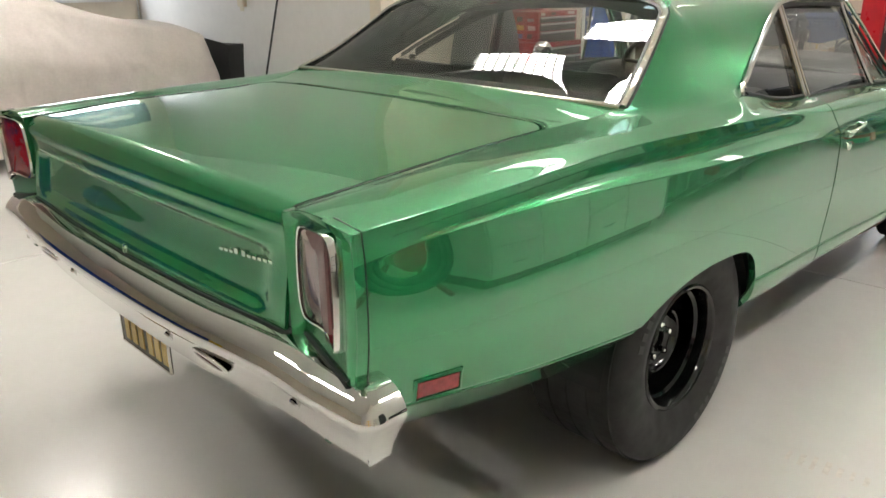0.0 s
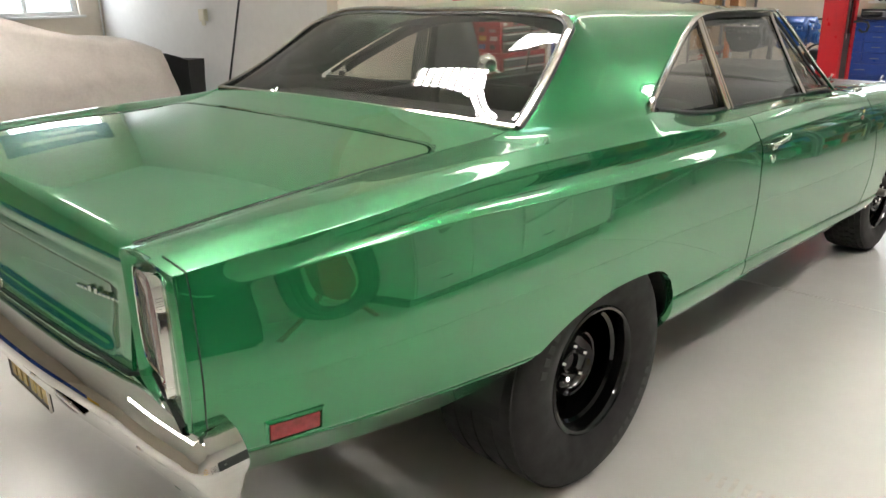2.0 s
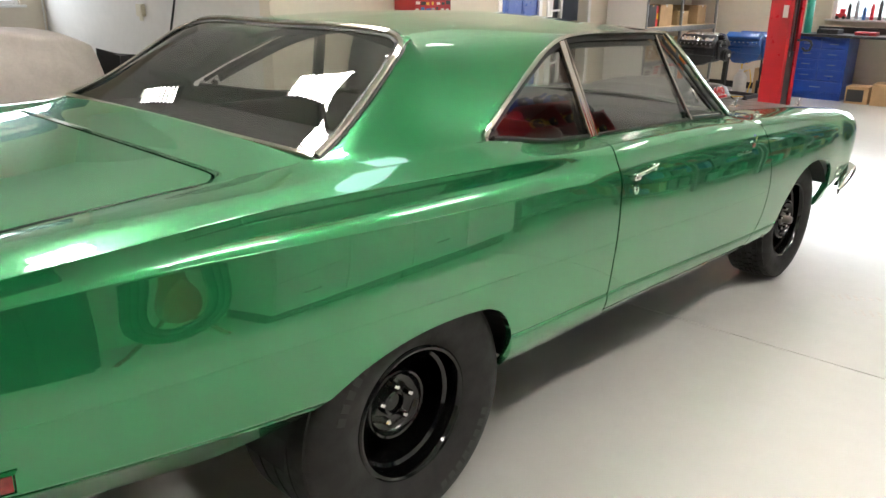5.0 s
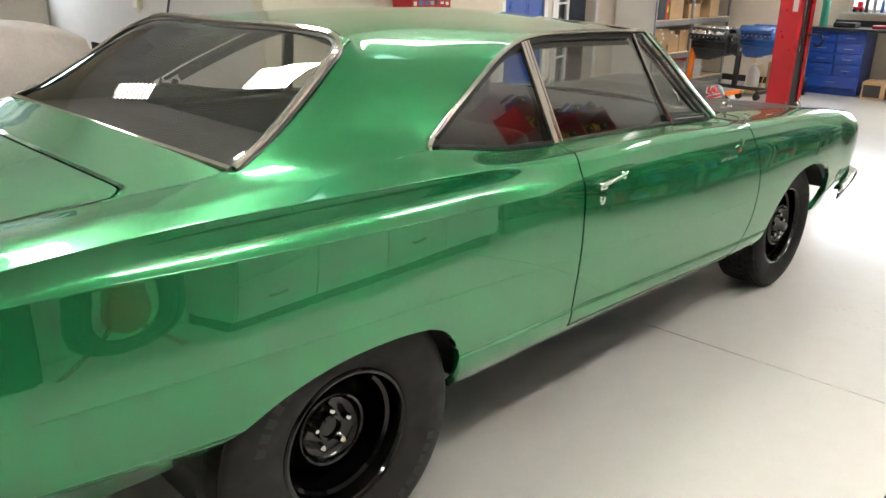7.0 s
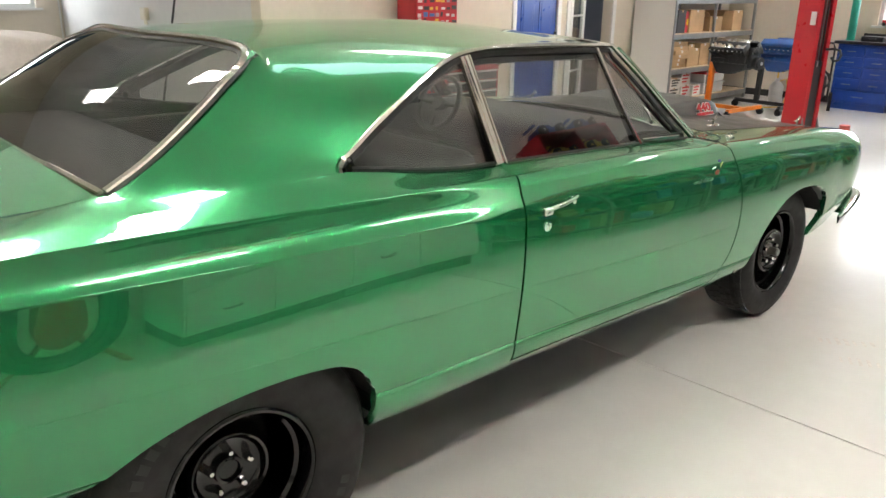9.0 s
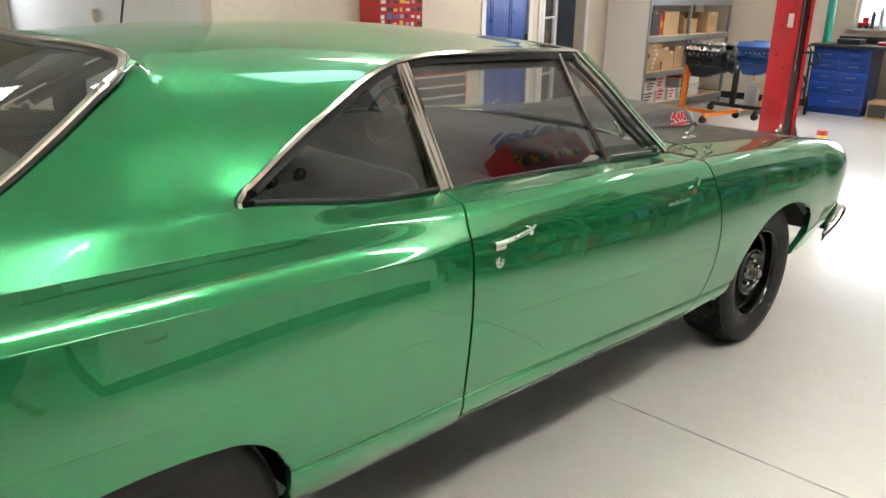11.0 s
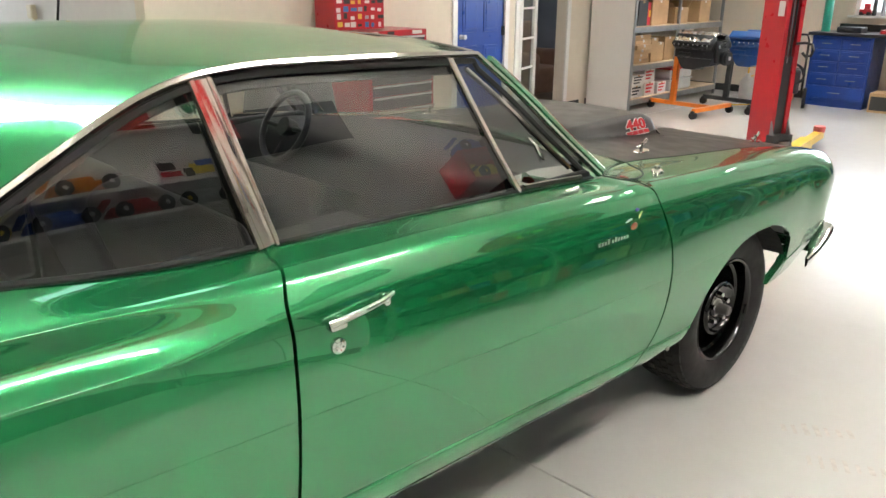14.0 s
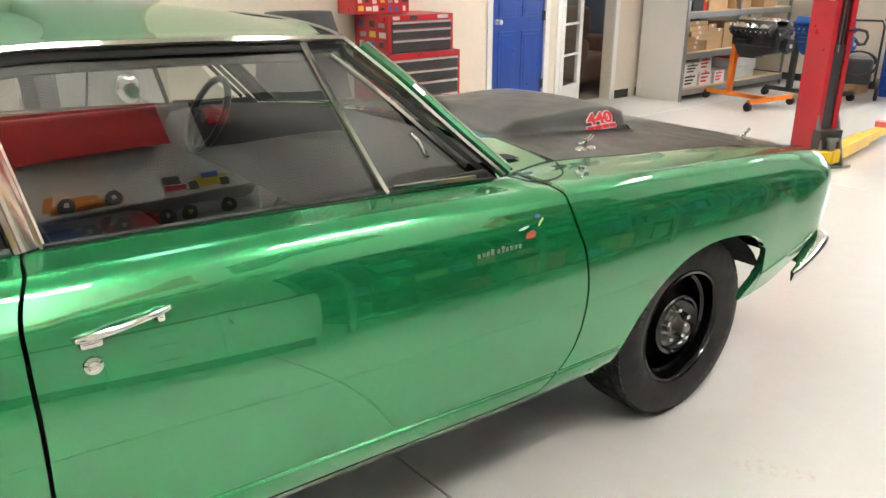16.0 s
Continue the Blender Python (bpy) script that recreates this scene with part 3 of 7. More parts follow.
def hood_pin(x, y):
    z = hood_point(y, x / RAIL.at(y)[0])[2]
    pin = empty("hood_pin")
    pin.parent = car
    bm = bmesh.new()
    lathe(bm, [(0, .0), (.0, .030), (.004, .028), (.005, .0)], 24, "Z")
    bmesh.ops.scale(bm, vec=(.75, 1.5, 1), verts=bm.verts)
    bmesh.ops.translate(bm, vec=(x, y, z + .001), verts=bm.verts)
    part("pin_plate", bm, CHROME, pin, smooth=True, angle=40)
    bm = bmesh.new()
    rod(bm, (x, y, z), (x, y, z + .034), .006, 12)
    part("pin_post", bm, CHROME, pin, smooth=True, angle=40)
    bm = bmesh.new()
    tube(bm, [(x - .004, y - .03, z + .02), (x, y, z + .022), (x, y + .022, z + .026), (x, y + .036, z + .040), (x, y + .026, z + .045), (x, y + .008, z + .028), (x + .004, y - .028, z + .018)], .0028, 6)
    part("pin_clip", bm, CHROME, pin, smooth=True)


for sx in (1, -1):
    hood_pin(sx * .575, 2.70)
    hood_pin(sx * .565, 3.655)

# cowl panel below the windscreen
bm = bmesh.new()
rows = []
for j in range(14):
    v = j / 13
    row = []
    for q in np.linspace(-1, 1, 41):
        x = .655 * q
        a, b = 2.17 + .24 * (1 - abs(q) ** 2.2), hood_back(x) - .006
        y = a + v * (b - a)
        row.append((x * (1 + .17 * (1 - v) * q * q), y, .958 + .03 * (1 - q * q) + .012 * (1 - v)))
    rows.append(row)
sheet(bm, rows, False, .02, (0, 0, -1), "tlr")
part("cowl", bm, GREEN, car, smooth=True)

# nose: grille wall, valance and headlamp rims
bm = bmesh.new()
block(bm, -.80, .80, 3.74, 3.82, .42, .80, .02)
part("grille", bm, BLACK, car)
bm = bmesh.new()
ys = np.linspace(-.86, .86, 30)
rows = [[(x, 3.765 - .05 * (x / .86) ** 4, z - .0 * x) for x in ys] for z in (.40, .46, .55)]
sheet(bm, rows, False, .02, (0, -1, 0), "tb")
part("front_valance", bm, GREEN, car, smooth=True)


def bumper_bar(path, prof):
    """A pressed bar: the profile (out, up) swept along a path of (x, y, z, outward x, outward y)."""
    bm = bmesh.new()
    rows = []
    for x, y, z, ox, oy, k in path:
        rows.append([(x + ox * a, y + oy * a, z + b * k) for a, b in prof])
    sheet(bm, rows, False)
    sheet(bm, [[(p[0], p[1] + .0, p[2]) for p in (r[0], r[-1])] for r in rows], True)
    for end in (rows[0], rows[-1]):
        bm.faces.new([bm.verts.new(p) for p in end])
    bmesh.ops.remove_doubles(bm, verts=bm.verts, dist=.0002)
    bmesh.ops.recalc_face_normals(bm, faces=bm.faces)
    return bm


# rear bumper: ledge, ridge, and the face that turns under
mid_z = smooth_curve([(0, .744), (.45, .752), (.66, .760), (.76, .758), (.86, .741), (.93, .733), (.99, .728), (1.3, .73)])
path = []
for k in range(-60, 61):
    u = k / 60
    a = abs(u)
    sgn = 1 if u >= 0 else -1
    if a < .84:
        x = a / .84 * .955
        y, ox, oy = -1.345 + .055 * (x / .95) ** 3, .10 * (x / .95) ** 2, -1
    else:
        t = (a - .84) / .16
        ang = radians(90 * min(t * 1.7, 1))
        x = .955 + .034 * math.sin(ang)
        y = -1.345 + .055 + .03 * (1 - math.cos(ang)) + max(0, t - .588) / .412 * .055
        ox, oy = math.sin(ang), -math.cos(ang)
    path.append((sgn * x, y, mid_z(x), sgn * ox, oy, 1.0))
PROF = [(-.075, .049), (-.030, .0455), (-.012, .0385), (.008, .0185), (.0145, .0085), (.0180, -.001), (.0190, -.010), (.0172, -.018), (.010, -.028), (-.006, -.052), (-.020, -.084), (-.030, -.108), (-.032, -.121)]
bumper = part("rear_bumper", bumper_bar(path, PROF), CHROME, car, "chrome rear bumper", smooth=True, angle=24)
for sx in (-1, 1):
    for bx in (.30, .78):
        bm = bmesh.new()
        lathe(bm, [(0, .0), (.0, .014), (.004, .012), (.006, .0)], 16, "Z")
        bmesh.ops.transform(bm, matrix=Matrix.Translation((sx * bx, -1.329 + .055 * (bx / .95) ** 3, mid_z(bx) - .072)) @ Matrix.Rotation(radians(124), 4, "X"), verts=bm.verts)
        part("bumper_bolt", bm, CHROME, bumper, smooth=True, angle=40)
    # reversing lamp let into the lower face
    for name, mat, a, b, c, dy in (("reversing_lamp", CHROME, .078, .008, .024, 0), ("lamp_lens", TAIL_GREY, .064, .008, .017, -.0035)):
        bm = bmesh.new()
        bmesh.ops.create_uvsphere(bm, u_segments=28, v_segments=14, radius=1)
        bmesh.ops.transform(bm, matrix=Matrix.Translation((sx * .49, -1.324 + dy, .682)) @ Matrix.Rotation(radians(33), 4, "X") @ Matrix.Diagonal((a, b, c, 1)), verts=bm.verts)
        if name == "reversing_lamp":
            lamp = part(name, bm, mat, car, "oval chrome reversing lamp", smooth=True)
        else:
            part(name, bm, mat, lamp, smooth=True)

# the shade in the gap between body and bumper, laid in as a dark strip
bm = bmesh.new()
rows = []
for k in range(3):
    row = []
    for x in np.linspace(-.93, .93, 61):
        ledge = mid_z(abs(x)) + .044
        y = tail_face(x, .80) - .005 if abs(x) < .74 else lamp_y(x) + .003
        row.append((x, y, ledge - .040 + k * .024))
    rows.append(row)
sheet(bm, rows, False, .02, (0, 1, 0), "tb")
part("bumper_seal", bm, BLACK, car, "dark strip for the shade in the gap above the bumper")

# number plate below the bumper: plain gold bars
bm = bmesh.new()
block(bm, -.150, .150, -1.270, -1.264, .492, .600, .003)
plate = part("number_plate", bm, PLATE, car, "black number plate with gold bars")
for k in range(6):
    x = -.118 + k * .043 + (.014 if k > 2 else 0)
    bm = bmesh.new()
    block(bm, x, x + .028, -1.2735, -1.269, .512, .575)
    part("plate_bar", bm, PLATE_GOLD, plate)
bm = bmesh.new()
for b4 in ((-.150, .150, .594, .600), (-.150, .150, .492, .498), (-.150, -.144, .498, .594), (.144, .150, .498, .594)):
    block(bm, b4[0], b4[1], -1.2735, -1.268, b4[2], b4[3])
part("plate_rim", bm, STAINLESS, plate)
for x in (-.08, .08):
    bm = bmesh.new()
    block(bm, x - .012, x + .012, -1.265, -1.20, .58, .66, .003)
    part("plate_bracket", bm, BLACK, plate)

# tail lamps: bezel, red lens, and a grey face over the right one only
for sx in (1, -1):
    outline = [(.775, 1.036), (.80, 1.050), (.890, 1.056), (.908, 1.048), (.921, 1.024), (.922, .976), (.917, .865), (.912, .830), (.897, .858), (.878, .868), (.79, .855), (.770, .866), (.760, .90), (.763, .977)]
    cx, cz = .845, .960

    def ring(k, dy, inner=2.0):
        line = outline
        for _ in range(2):                                        # corners cut twice, so that the frame is rounded
            line = [(a[0] + (b[0] - a[0]) * t, a[1] + (b[1] - a[1]) * t) for a, b in zip(line, line[1:] + line[:1]) for t in (.25, .75)]
        pts = []
        for x, z in line:
            x, z = min(cx + (x - cx) * k[0], inner), cz + (z - cz) * k[1]
            pts.append((sx * x, lamp_y(x) + dy, z))
        return pts + pts[:1]

    bm = bmesh.new()
    sheet(bm, [ring((1.05, 1.02), .04), ring((1.05, 1.02), .002), ring((1.0, 1.0), -.009), ring((.93, .965), -.008), ring((.90, .95), .012)], sx > 0)
    lamp = part("tail_lamp", bm, CHROME, car, "chrome-framed tail lamp", smooth=True, angle=30)
    bm = bmesh.new()
    vs = [bm.verts.new(p) for p in ring((.91, .955), .002)[:-1]]
    c = bm.verts.new((sx * cx, lamp_y(cx) - .002, cz))
    for p, q in zip(vs, vs[1:] + vs[:1]):
        bm.faces.new((c, p, q) if sx < 0 else (c, q, p))
    part("lens", bm, RED_LENS, lamp, "dark red lens")
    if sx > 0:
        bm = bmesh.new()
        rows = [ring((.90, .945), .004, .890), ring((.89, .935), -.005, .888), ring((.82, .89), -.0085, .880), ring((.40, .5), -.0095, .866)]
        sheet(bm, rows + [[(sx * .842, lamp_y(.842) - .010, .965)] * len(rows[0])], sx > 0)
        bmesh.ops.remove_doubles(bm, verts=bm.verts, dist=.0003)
        part("lens_cover", bm, TAIL_GREY, lamp, "grey lens face", smooth=True, angle=40)
    # side marker lamp in the quarter panel
    mk = []
    for t, h in ((0, 0), (1, 0), (1, 1), (0, 1)):
        y = -1.125 + t * .108
        z = .692 - t * .014 + h * .034
        mk.append((y, z))
    bm = bmesh.new()
    for grow, dx0, dx1, mat in ((.010, -.004, .003, None),):
        vs = []
        for dx, gr in ((dx0, grow), (dx1, grow), (dx1 + .0015, grow * .4), (dx1 - .004, grow * .2)):
            cyy, czz = sum(p[0] for p in mk) / 4, sum(p[1] for p in mk) / 4
            row = []
            for y, z in mk:
                y2 = y + (gr if y > cyy else -gr)
                z2 = z + (gr if z > czz else -gr)
                row.append((sx * (skin(y2, s_at_height(y2, z2))[0] + dx), y2, z2))
            vs.append(row + row[:1])
        sheet(bm, vs, sx > 0)
    marker = part("side_marker", bm, GREEN, car, "red side marker lamp in a green frame")
    bm = bmesh.new()
    v4 = [bm.verts.new((sx * (skin(y, s_at_height(y, z))[0] + .003), y, z)) for y, z in mk]
    bm.faces.new(v4 if sx > 0 else v4[::-1])
    r = bmesh.ops.extrude_face_region(bm, geom=bm.faces[:])
    bmesh.ops.translate(bm, vec=(-sx * .008, 0, 0), verts=[v for v in r["geom"] if isinstance(v, bmesh.types.BMVert)])
    part("marker_lens", bm, RED_MARKER, marker, "red marker lens")

# dark seams: round the deck lid, and where the tail extension meets the quarter panel
bm = bmesh.new()
tube(bm, [(EDGE.at(y)[0] + .0005, y, EDGE.at(y)[1] - .001) for y in np.linspace(-1.235, -.47, 30)], .0034, 6)
both(part("deck_seam", bm, SEAL, car, "dark panel seam", smooth=True))
bm = bmesh.new()
tube(bm, [(p[0] - .0012, p[1], p[2] - .0004) for p in (skin(-1.246, s) for s in np.linspace(1.06, 4.9, 60))], .0022, 6)
both(part("quarter_seam", bm, SEAL, car, "dark panel seam", smooth=True))

# deck lid lock and name bars
bm = bmesh.new()
lathe(bm, [(0, .017), (.006, .016), (.008, .010), (.006, .006), (.006, .0)], 24, "Z")
bmesh.ops.transform(bm, matrix=Matrix.Translation((-.01, -1.277, .806)) @ Matrix.Rotation(radians(90), 4, "X"), verts=bm.verts)
part("trunk_lock", bm, CHROME, deck_lid, "round chrome trunk lock", smooth=True, angle=40)
bm = bmesh.new()
for k in range(10):
    x = .455 + k * .021 + (.01 if k > 3 else 0)
    z = .917 + k * .0022
    block(bm, x, x + .014, -1.255, -1.249, z - .004, z + .004 + (.006 if k in (3, 4) else 0), .0015)
part("name_bars", bm, CHROME, deck_lid, "small chrome script bars")

# front bumper end that wraps the fender
path = []
for k in range(-40, 41):
    u = k / 40
    a, sgn = abs(u), (1 if u >= 0 else -1)
    if a < .8:
        x = a / .8 * .86
        path.append((sgn * x, 3.80 - .05 * (x / .86) ** 2, .50, sgn * .1, 1, .9))
    else:
        t = (a - .8) / .2
        ang = radians(90 * min(1, t * 2))
        path.append((sgn * (.86 + .062 * math.sin(ang)), 3.75 - .05 * (1 - math.cos(ang)) - max(0, t - .5) * .34, .50 - .095 * smooth01(.3, 1, t), sgn * math.sin(ang) * (1 - .8 * smooth01(.55, 1, t)), math.cos(ang), .9 - .55 * smooth01(.45, 1, t)))
part("front_bumper", bumper_bar(path, [(-.05, .055), (-.004, .056), (.016, .046), (.024, .034), (.026, .026), (.022, .014), (.004, -.036), (-.004, -.052), (-.03, -.060)]), CHROME, car, "chrome front bumper", smooth=True, angle=45)

# ---- glass and its bright trim ----
def inset(p, d):
    return (p[0] - d, p[1], p[2])


def side_pane(name, ya, yb, lean_a, lean_b, swing=1):
    """A side pane between two raked edges; y at the belt and rake to the rail."""
    bm = bmesh.new()
    rows = []
    for v in np.linspace(0, 1, 12):
        row = []
        for u in np.linspace(0, 1, 16):
            y0, y1 = ya + u * (yb - ya), ya + lean_a + u * (yb + lean_b - ya - lean_a)
            y = y0 + (y1 - y0) * v
            b, r = SHELF.at(y), RAIL.at(y)
            x, z = b[0] + (r[0] - b[0]) * v, b[1] + (r[1] - b[1]) * v
            row.append((x - .020, y, z))
        rows.append(row)
    # nearly flat glass
    flat = np.array(rows).reshape(-1, 3)
    fit = np.linalg.lstsq(np.c_[np.ones(len(flat)), flat[:, 1], flat[:, 2]], flat[:, 0], rcond=None)[0]
    if swing != 1:
        m = flat[:, 1].mean()
        fit[0] += fit[1] * (1 - swing) * m - .012
        fit[1] *= swing
    rows = [[(.08 * p[0] + .92 * float(fit[0] + fit[1] * p[1] + fit[2] * p[2]), p[1], p[2]) for p in row] for row in rows]
    sheet(bm, rows, True)
    o = part(name, bm, GLASS, car, "clear side glass", smooth=True)
    o.visible_shadow = False
    o2 = mirrored(o, name)
    o2.visible_shadow = False


side_pane("quarter_window", .372, .975, 0.0, -.055, .45)
side_pane("door_window", 1.01, 1.775, -.035, -.13)
side_pane("vent_window", 1.785, 2.14, -.13, -.37)


def grid_pane(name, fn, nu, nv, flip):
    bm = bmesh.new()
    sheet(bm, [[fn(u, v) for u in np.linspace(-1, 1, nu)] for v in np.linspace(0, 1, nv)], flip)
    o = part(name, bm, REAR_GLASS, car, "curved tinted glass", smooth=True)
    o.visible_shadow = False
    return o


def rear_glass(u, v):
    """u across (-1 to 1), v from its foot to the roof."""
    a, sgn = abs(u), (1 if u >= 0 else -1)

    def line(k, t):
        f = (.762 * k, rear_glass_foot(.762 * k), 1.127 + .012 * (1 - k * k))
        h = roof_point(0, 1 - k)
        return [f[c] + (h[c] - f[c]) * t for c in (0, 1, 2)]

    p, e = line(a, v), line(1, v)
    y = -.185 + v * .47
    side = EDGE.at(y)
    w = a**5
    p = [p[0] + w * (side[0] - e[0]), p[1] + w * (y - e[1]), p[2] + w * (side[1] - e[2]) + .030 * v * (1 - v) * 4 * (1 - w)]
    return (sgn * p[0], p[1], p[2] - .003)


grid_pane("rear_window", rear_glass, 33, 17, False)


def windscreen(u, v):
    yb, zb = 2.17 + .24 * (1 - abs(u) ** 2.2), .985 + .012 * (1 - u * u)
    yt, zt = 1.775 + .08 * (1 - u * u), 1.352 + .016 * (1 - u * u)
    xb, xt = .755, .61
    x = u * (xb + (xt - xb) * v)
    return (x, yb + (yt - yb) * v, zb + (zt - zb) * (v + .06 * v * (1 - v)))


grid_pane("windscreen", windscreen, 33, 13, True)


def trim(name, pts, outs, w=.018, d=.010, mat=STAINLESS, parent=None, pair=True):
    bm = bmesh.new()
    strip(bm, pts, outs, w, d)
    bmesh.ops.recalc_face_normals(bm, faces=bm.faces)
    o = part(name, bm, mat, parent or car, smooth=True, angle=35)
    if pair:
        mirrored(o, name)
    return o


# drip rail from the belt, up round the side windows and down the windscreen post
ys = list(np.linspace(.380, 1.0, 26)) + list(np.linspace(1.04, 1.74, 18)) + [1.765] + list(np.linspace(1.79, 2.165, 14))
pts = []
for y in ys:
    r = RAIL.at(y)
    pts.append((r[0] + .002, y, r[1] + .002))
curl = [(.840, .386 + .021 * math.cos(a), 1.1165 + .021 * math.sin(a)) for a in np.linspace(math.radians(278), math.radians(125), 14)]
curl = [(.840, .408, 1.0957)] + curl
trim("drip_rail", curl + pts, [(1, -.15, .2)] * len(curl) + [(.9, 0, .45)] * len(pts), .015, .013)
pts2 = [(p[0] - .006, p[1] + (.012 if p[1] < 1.0 else (-.016 if p[1] > 1.77 else 0)), p[2] - .017) for p in pts if p[1] > .40]
trim("window_seal", pts2, [(1, 0, .2)] * len(pts2), .016, .006, SEAL)
lining = [(p[0] - .045, p[1], p[2] - .030) for p in pts if .44 < p[1] < 1.74]
trim("window_lining", lining, [(-.6, 0, -.5)] * len(lining), .050, .010, HEADLINER)
# small bright stud of the window guide, behind the rear corner of the glass
for sx in (1, -1):
    bm = bmesh.new()
    rod(bm, (sx * .765, .437, 1.128), (sx * .785, .437, 1.128), .011, 16)
    part("window_stud", bm, STAINLESS, car, "bright round stud", smooth=True, angle=40)
# belt moulding under the side windows
ys = np.linspace(.40, .972, 16)
trim("belt_seal", [(SHELF.at(y)[0] - .006, y, SHELF.at(y)[1] + .004) for y in ys], [(.6, 0, .8)] * 16, .014, .008, SEAL)
ys = np.linspace(1.02, 2.12, 24)
trim("belt_seal", [(SHELF.at(y)[0] - .006, y, SHELF.at(y)[1] + .004) for y in ys], [(.6, 0, .8)] * 24, .010, .006, SEAL)


def across_side(y0, y1, off=0.0):
    """Points from the belt to the rail between two stations."""
    pts = []
    for v in np.linspace(0, 1, 10):
        y = y0 + (y1 - y0) * v
        b, r = SHELF.at(y), RAIL.at(y)
        pts.append((b[0] + (r[0] - b[0]) * v - .012 + off, y, b[1] + (r[1] - b[1]) * v))
    return pts


# post between quarter window and door window: two bright channels and a plate
trim("post_plate", across_side(1.005, .950), [(1, 0, .3)] * 10, .052, .012)
trim("post_channel", across_side(.982, .928, .006), [(1, 0, .3)] * 10, .016, .012)
trim("post_channel", across_side(1.022, .966, .006), [(1, 0, .3)] * 10, .010, .010)
trim("vent_post", across_side(1.782, 1.650, .002), [(1, 0, .3)] * 10, .017, .012)
pts = [p for p in across_side(1.80, 1.80)][:1]
ys = np.linspace(1.80, 2.06, 8)
trim("vent_sill", [(SHELF.at(y)[0] - .008, y, SHELF.at(y)[1] + .012) for y in ys], [(1, 0, .3)] * 8, .016, .008)
# inner windscreen-post moulding and the latch of the vent
ys = np.linspace(1.70, 2.10, 12)
pts = [(RAIL.at(y)[0] - .010, y - .035, RAIL.at(y)[1] - .028) for y in ys if y > 1.77]
trim("vent_frame", pts, [(1, 0, .2)] * len(pts), .014, .010)
ys = np.linspace(1.785, 2.16, 12)
trim("post_seal", [(RAIL.at(y)[0] - .003, y + .014, RAIL.at(y)[1] + .001) for y in ys], [(.8, .3, .5)] * 12, .018, .007, SEAL)
trim("windscreen_post", [(RAIL.at(y)[0] - .008, y + .034, RAIL.at(y)[1] + .001) for y in ys], [(.8, .35, .5)] * 12, .030, .011, GREEN)
trim("post_moulding", [(RAIL.at(y)[0] - .016, y + .054, RAIL.at(y)[1] + .002) for y in ys], [(.7, .5, .5)] * 12, .012, .010)
bm = bmesh.new()
tube(bm, [(.70, 1.91, 1.125), (.715, 1.925, 1.105), (.722, 1.935, 1.08), (.724, 1.945, 1.062)], [.006, .006, .007, .010], 8)
part("vent_latch", bm, CHROME, car, smooth=True)

# rear window moulding, with rounded upper corners
ROUND = .105
arc = []
for a in np.linspace(0, math.pi / 2, 14):
    arc.append((1 - ROUND * (1 - math.cos(a)) / .618, 1 - ROUND * (1 - math.sin(a)) / .55))
side_run = [(1, v) for v in np.linspace(0, 1 - ROUND / .55, 14)][:-1]
loop = side_run + arc + [(u, 1) for u in np.linspace(arc[-1][0], -arc[-1][0], 27)][1:-1] + [(-u, v) for u, v in reversed(side_run + arc)]
pts = [rear_glass(u, v) for u, v in loop]
outs = [(.38 * max(-1, min(1, 3 * (abs(u) - .6))) * (1 if u > 0 else -1), -.55, .75) for u, v in loop]
trim("rear_window_seal", [(p[0], p[1], p[2] + .003) for p in pts], outs, .034, .005, SEAL, pair=False)
trim("rear_window_trim", [(p[0], p[1] + .002, p[2] + .005) for p in pts], outs, .019, .011, pair=False)
for sx in (1, -1):
    bm = bmesh.new()
    tip = rear_glass(sx, 1)
    rows = []
    for k in np.linspace(0, 1, 6):
        rows.append([tuple(q[c] + (tip[c] + (.004, -.004, .004)[c] * (sx if c == 0 else 1) - q[c]) * k + (0, -.003, .006)[c] for c in (0, 1, 2)) for q in (rear_glass(sx * u, v) for u, v in arc)])
    sheet(bm, rows, sx < 0)
    part("window_corner", bm, GREEN, car, smooth=True)
pts = [rear_glass(u, 0) for u in np.linspace(-1, 1, 41)]
trim("rear_window_foot_trim", [(p[0], p[1] - .004, p[2] + .004) for p in pts], [(0, -.5, .85)] * 41, .017, .010, pair=False)
# windscreen moulding
pts = [windscreen(u, 1) for u in np.linspace(-1, 1, 21)]
trim("windscreen_trim", [(p[0], p[1], p[2] + .006) for p in pts], [(0, .6, .8)] * 21, .02, .008, pair=False)

# ---- door furniture ----
DX = skin(1.1, s_at_height(1.1, .92))[0]
bm = bmesh.new()
hz = .916
for y, z, sy in ((1.048, hz - .004, .020), (1.170, hz + .012, .008)):
    block(bm, DX - .010, DX + .018, y - sy, y + sy, z - .013, z + .012, .006, 3)
tube(bm, [(DX + .016, 1.024, hz + .004), (DX + .024, 1.04, hz + .007), (DX + .027, 1.09, hz + .013), (DX + .024, 1.15, hz + .020), (DX + .010, 1.188, hz + .022)], [.005, .0075, .0075, .0065, .005], 10)
handle = part("door_handle", bm, CHROME, door, "chrome door handle", smooth=True, angle=40)
mirrored(handle, "door_handle").parent = far_door
bm = bmesh.new()
lathe(bm, [(0, .0175), (.005, .0165), (.007, .0105), (.005, .008), (.006, .0)], 28, "X")
bmesh.ops.translate(bm, vec=(skin(1.045, s_at_height(1.045, .866))[0] - .001, 1.045, .866), verts=bm.verts)
lock = part("door_lock", bm, CHROME, door, "round chrome key lock", smooth=True, angle=40)
mirrored(lock, "door_lock").parent = far_door
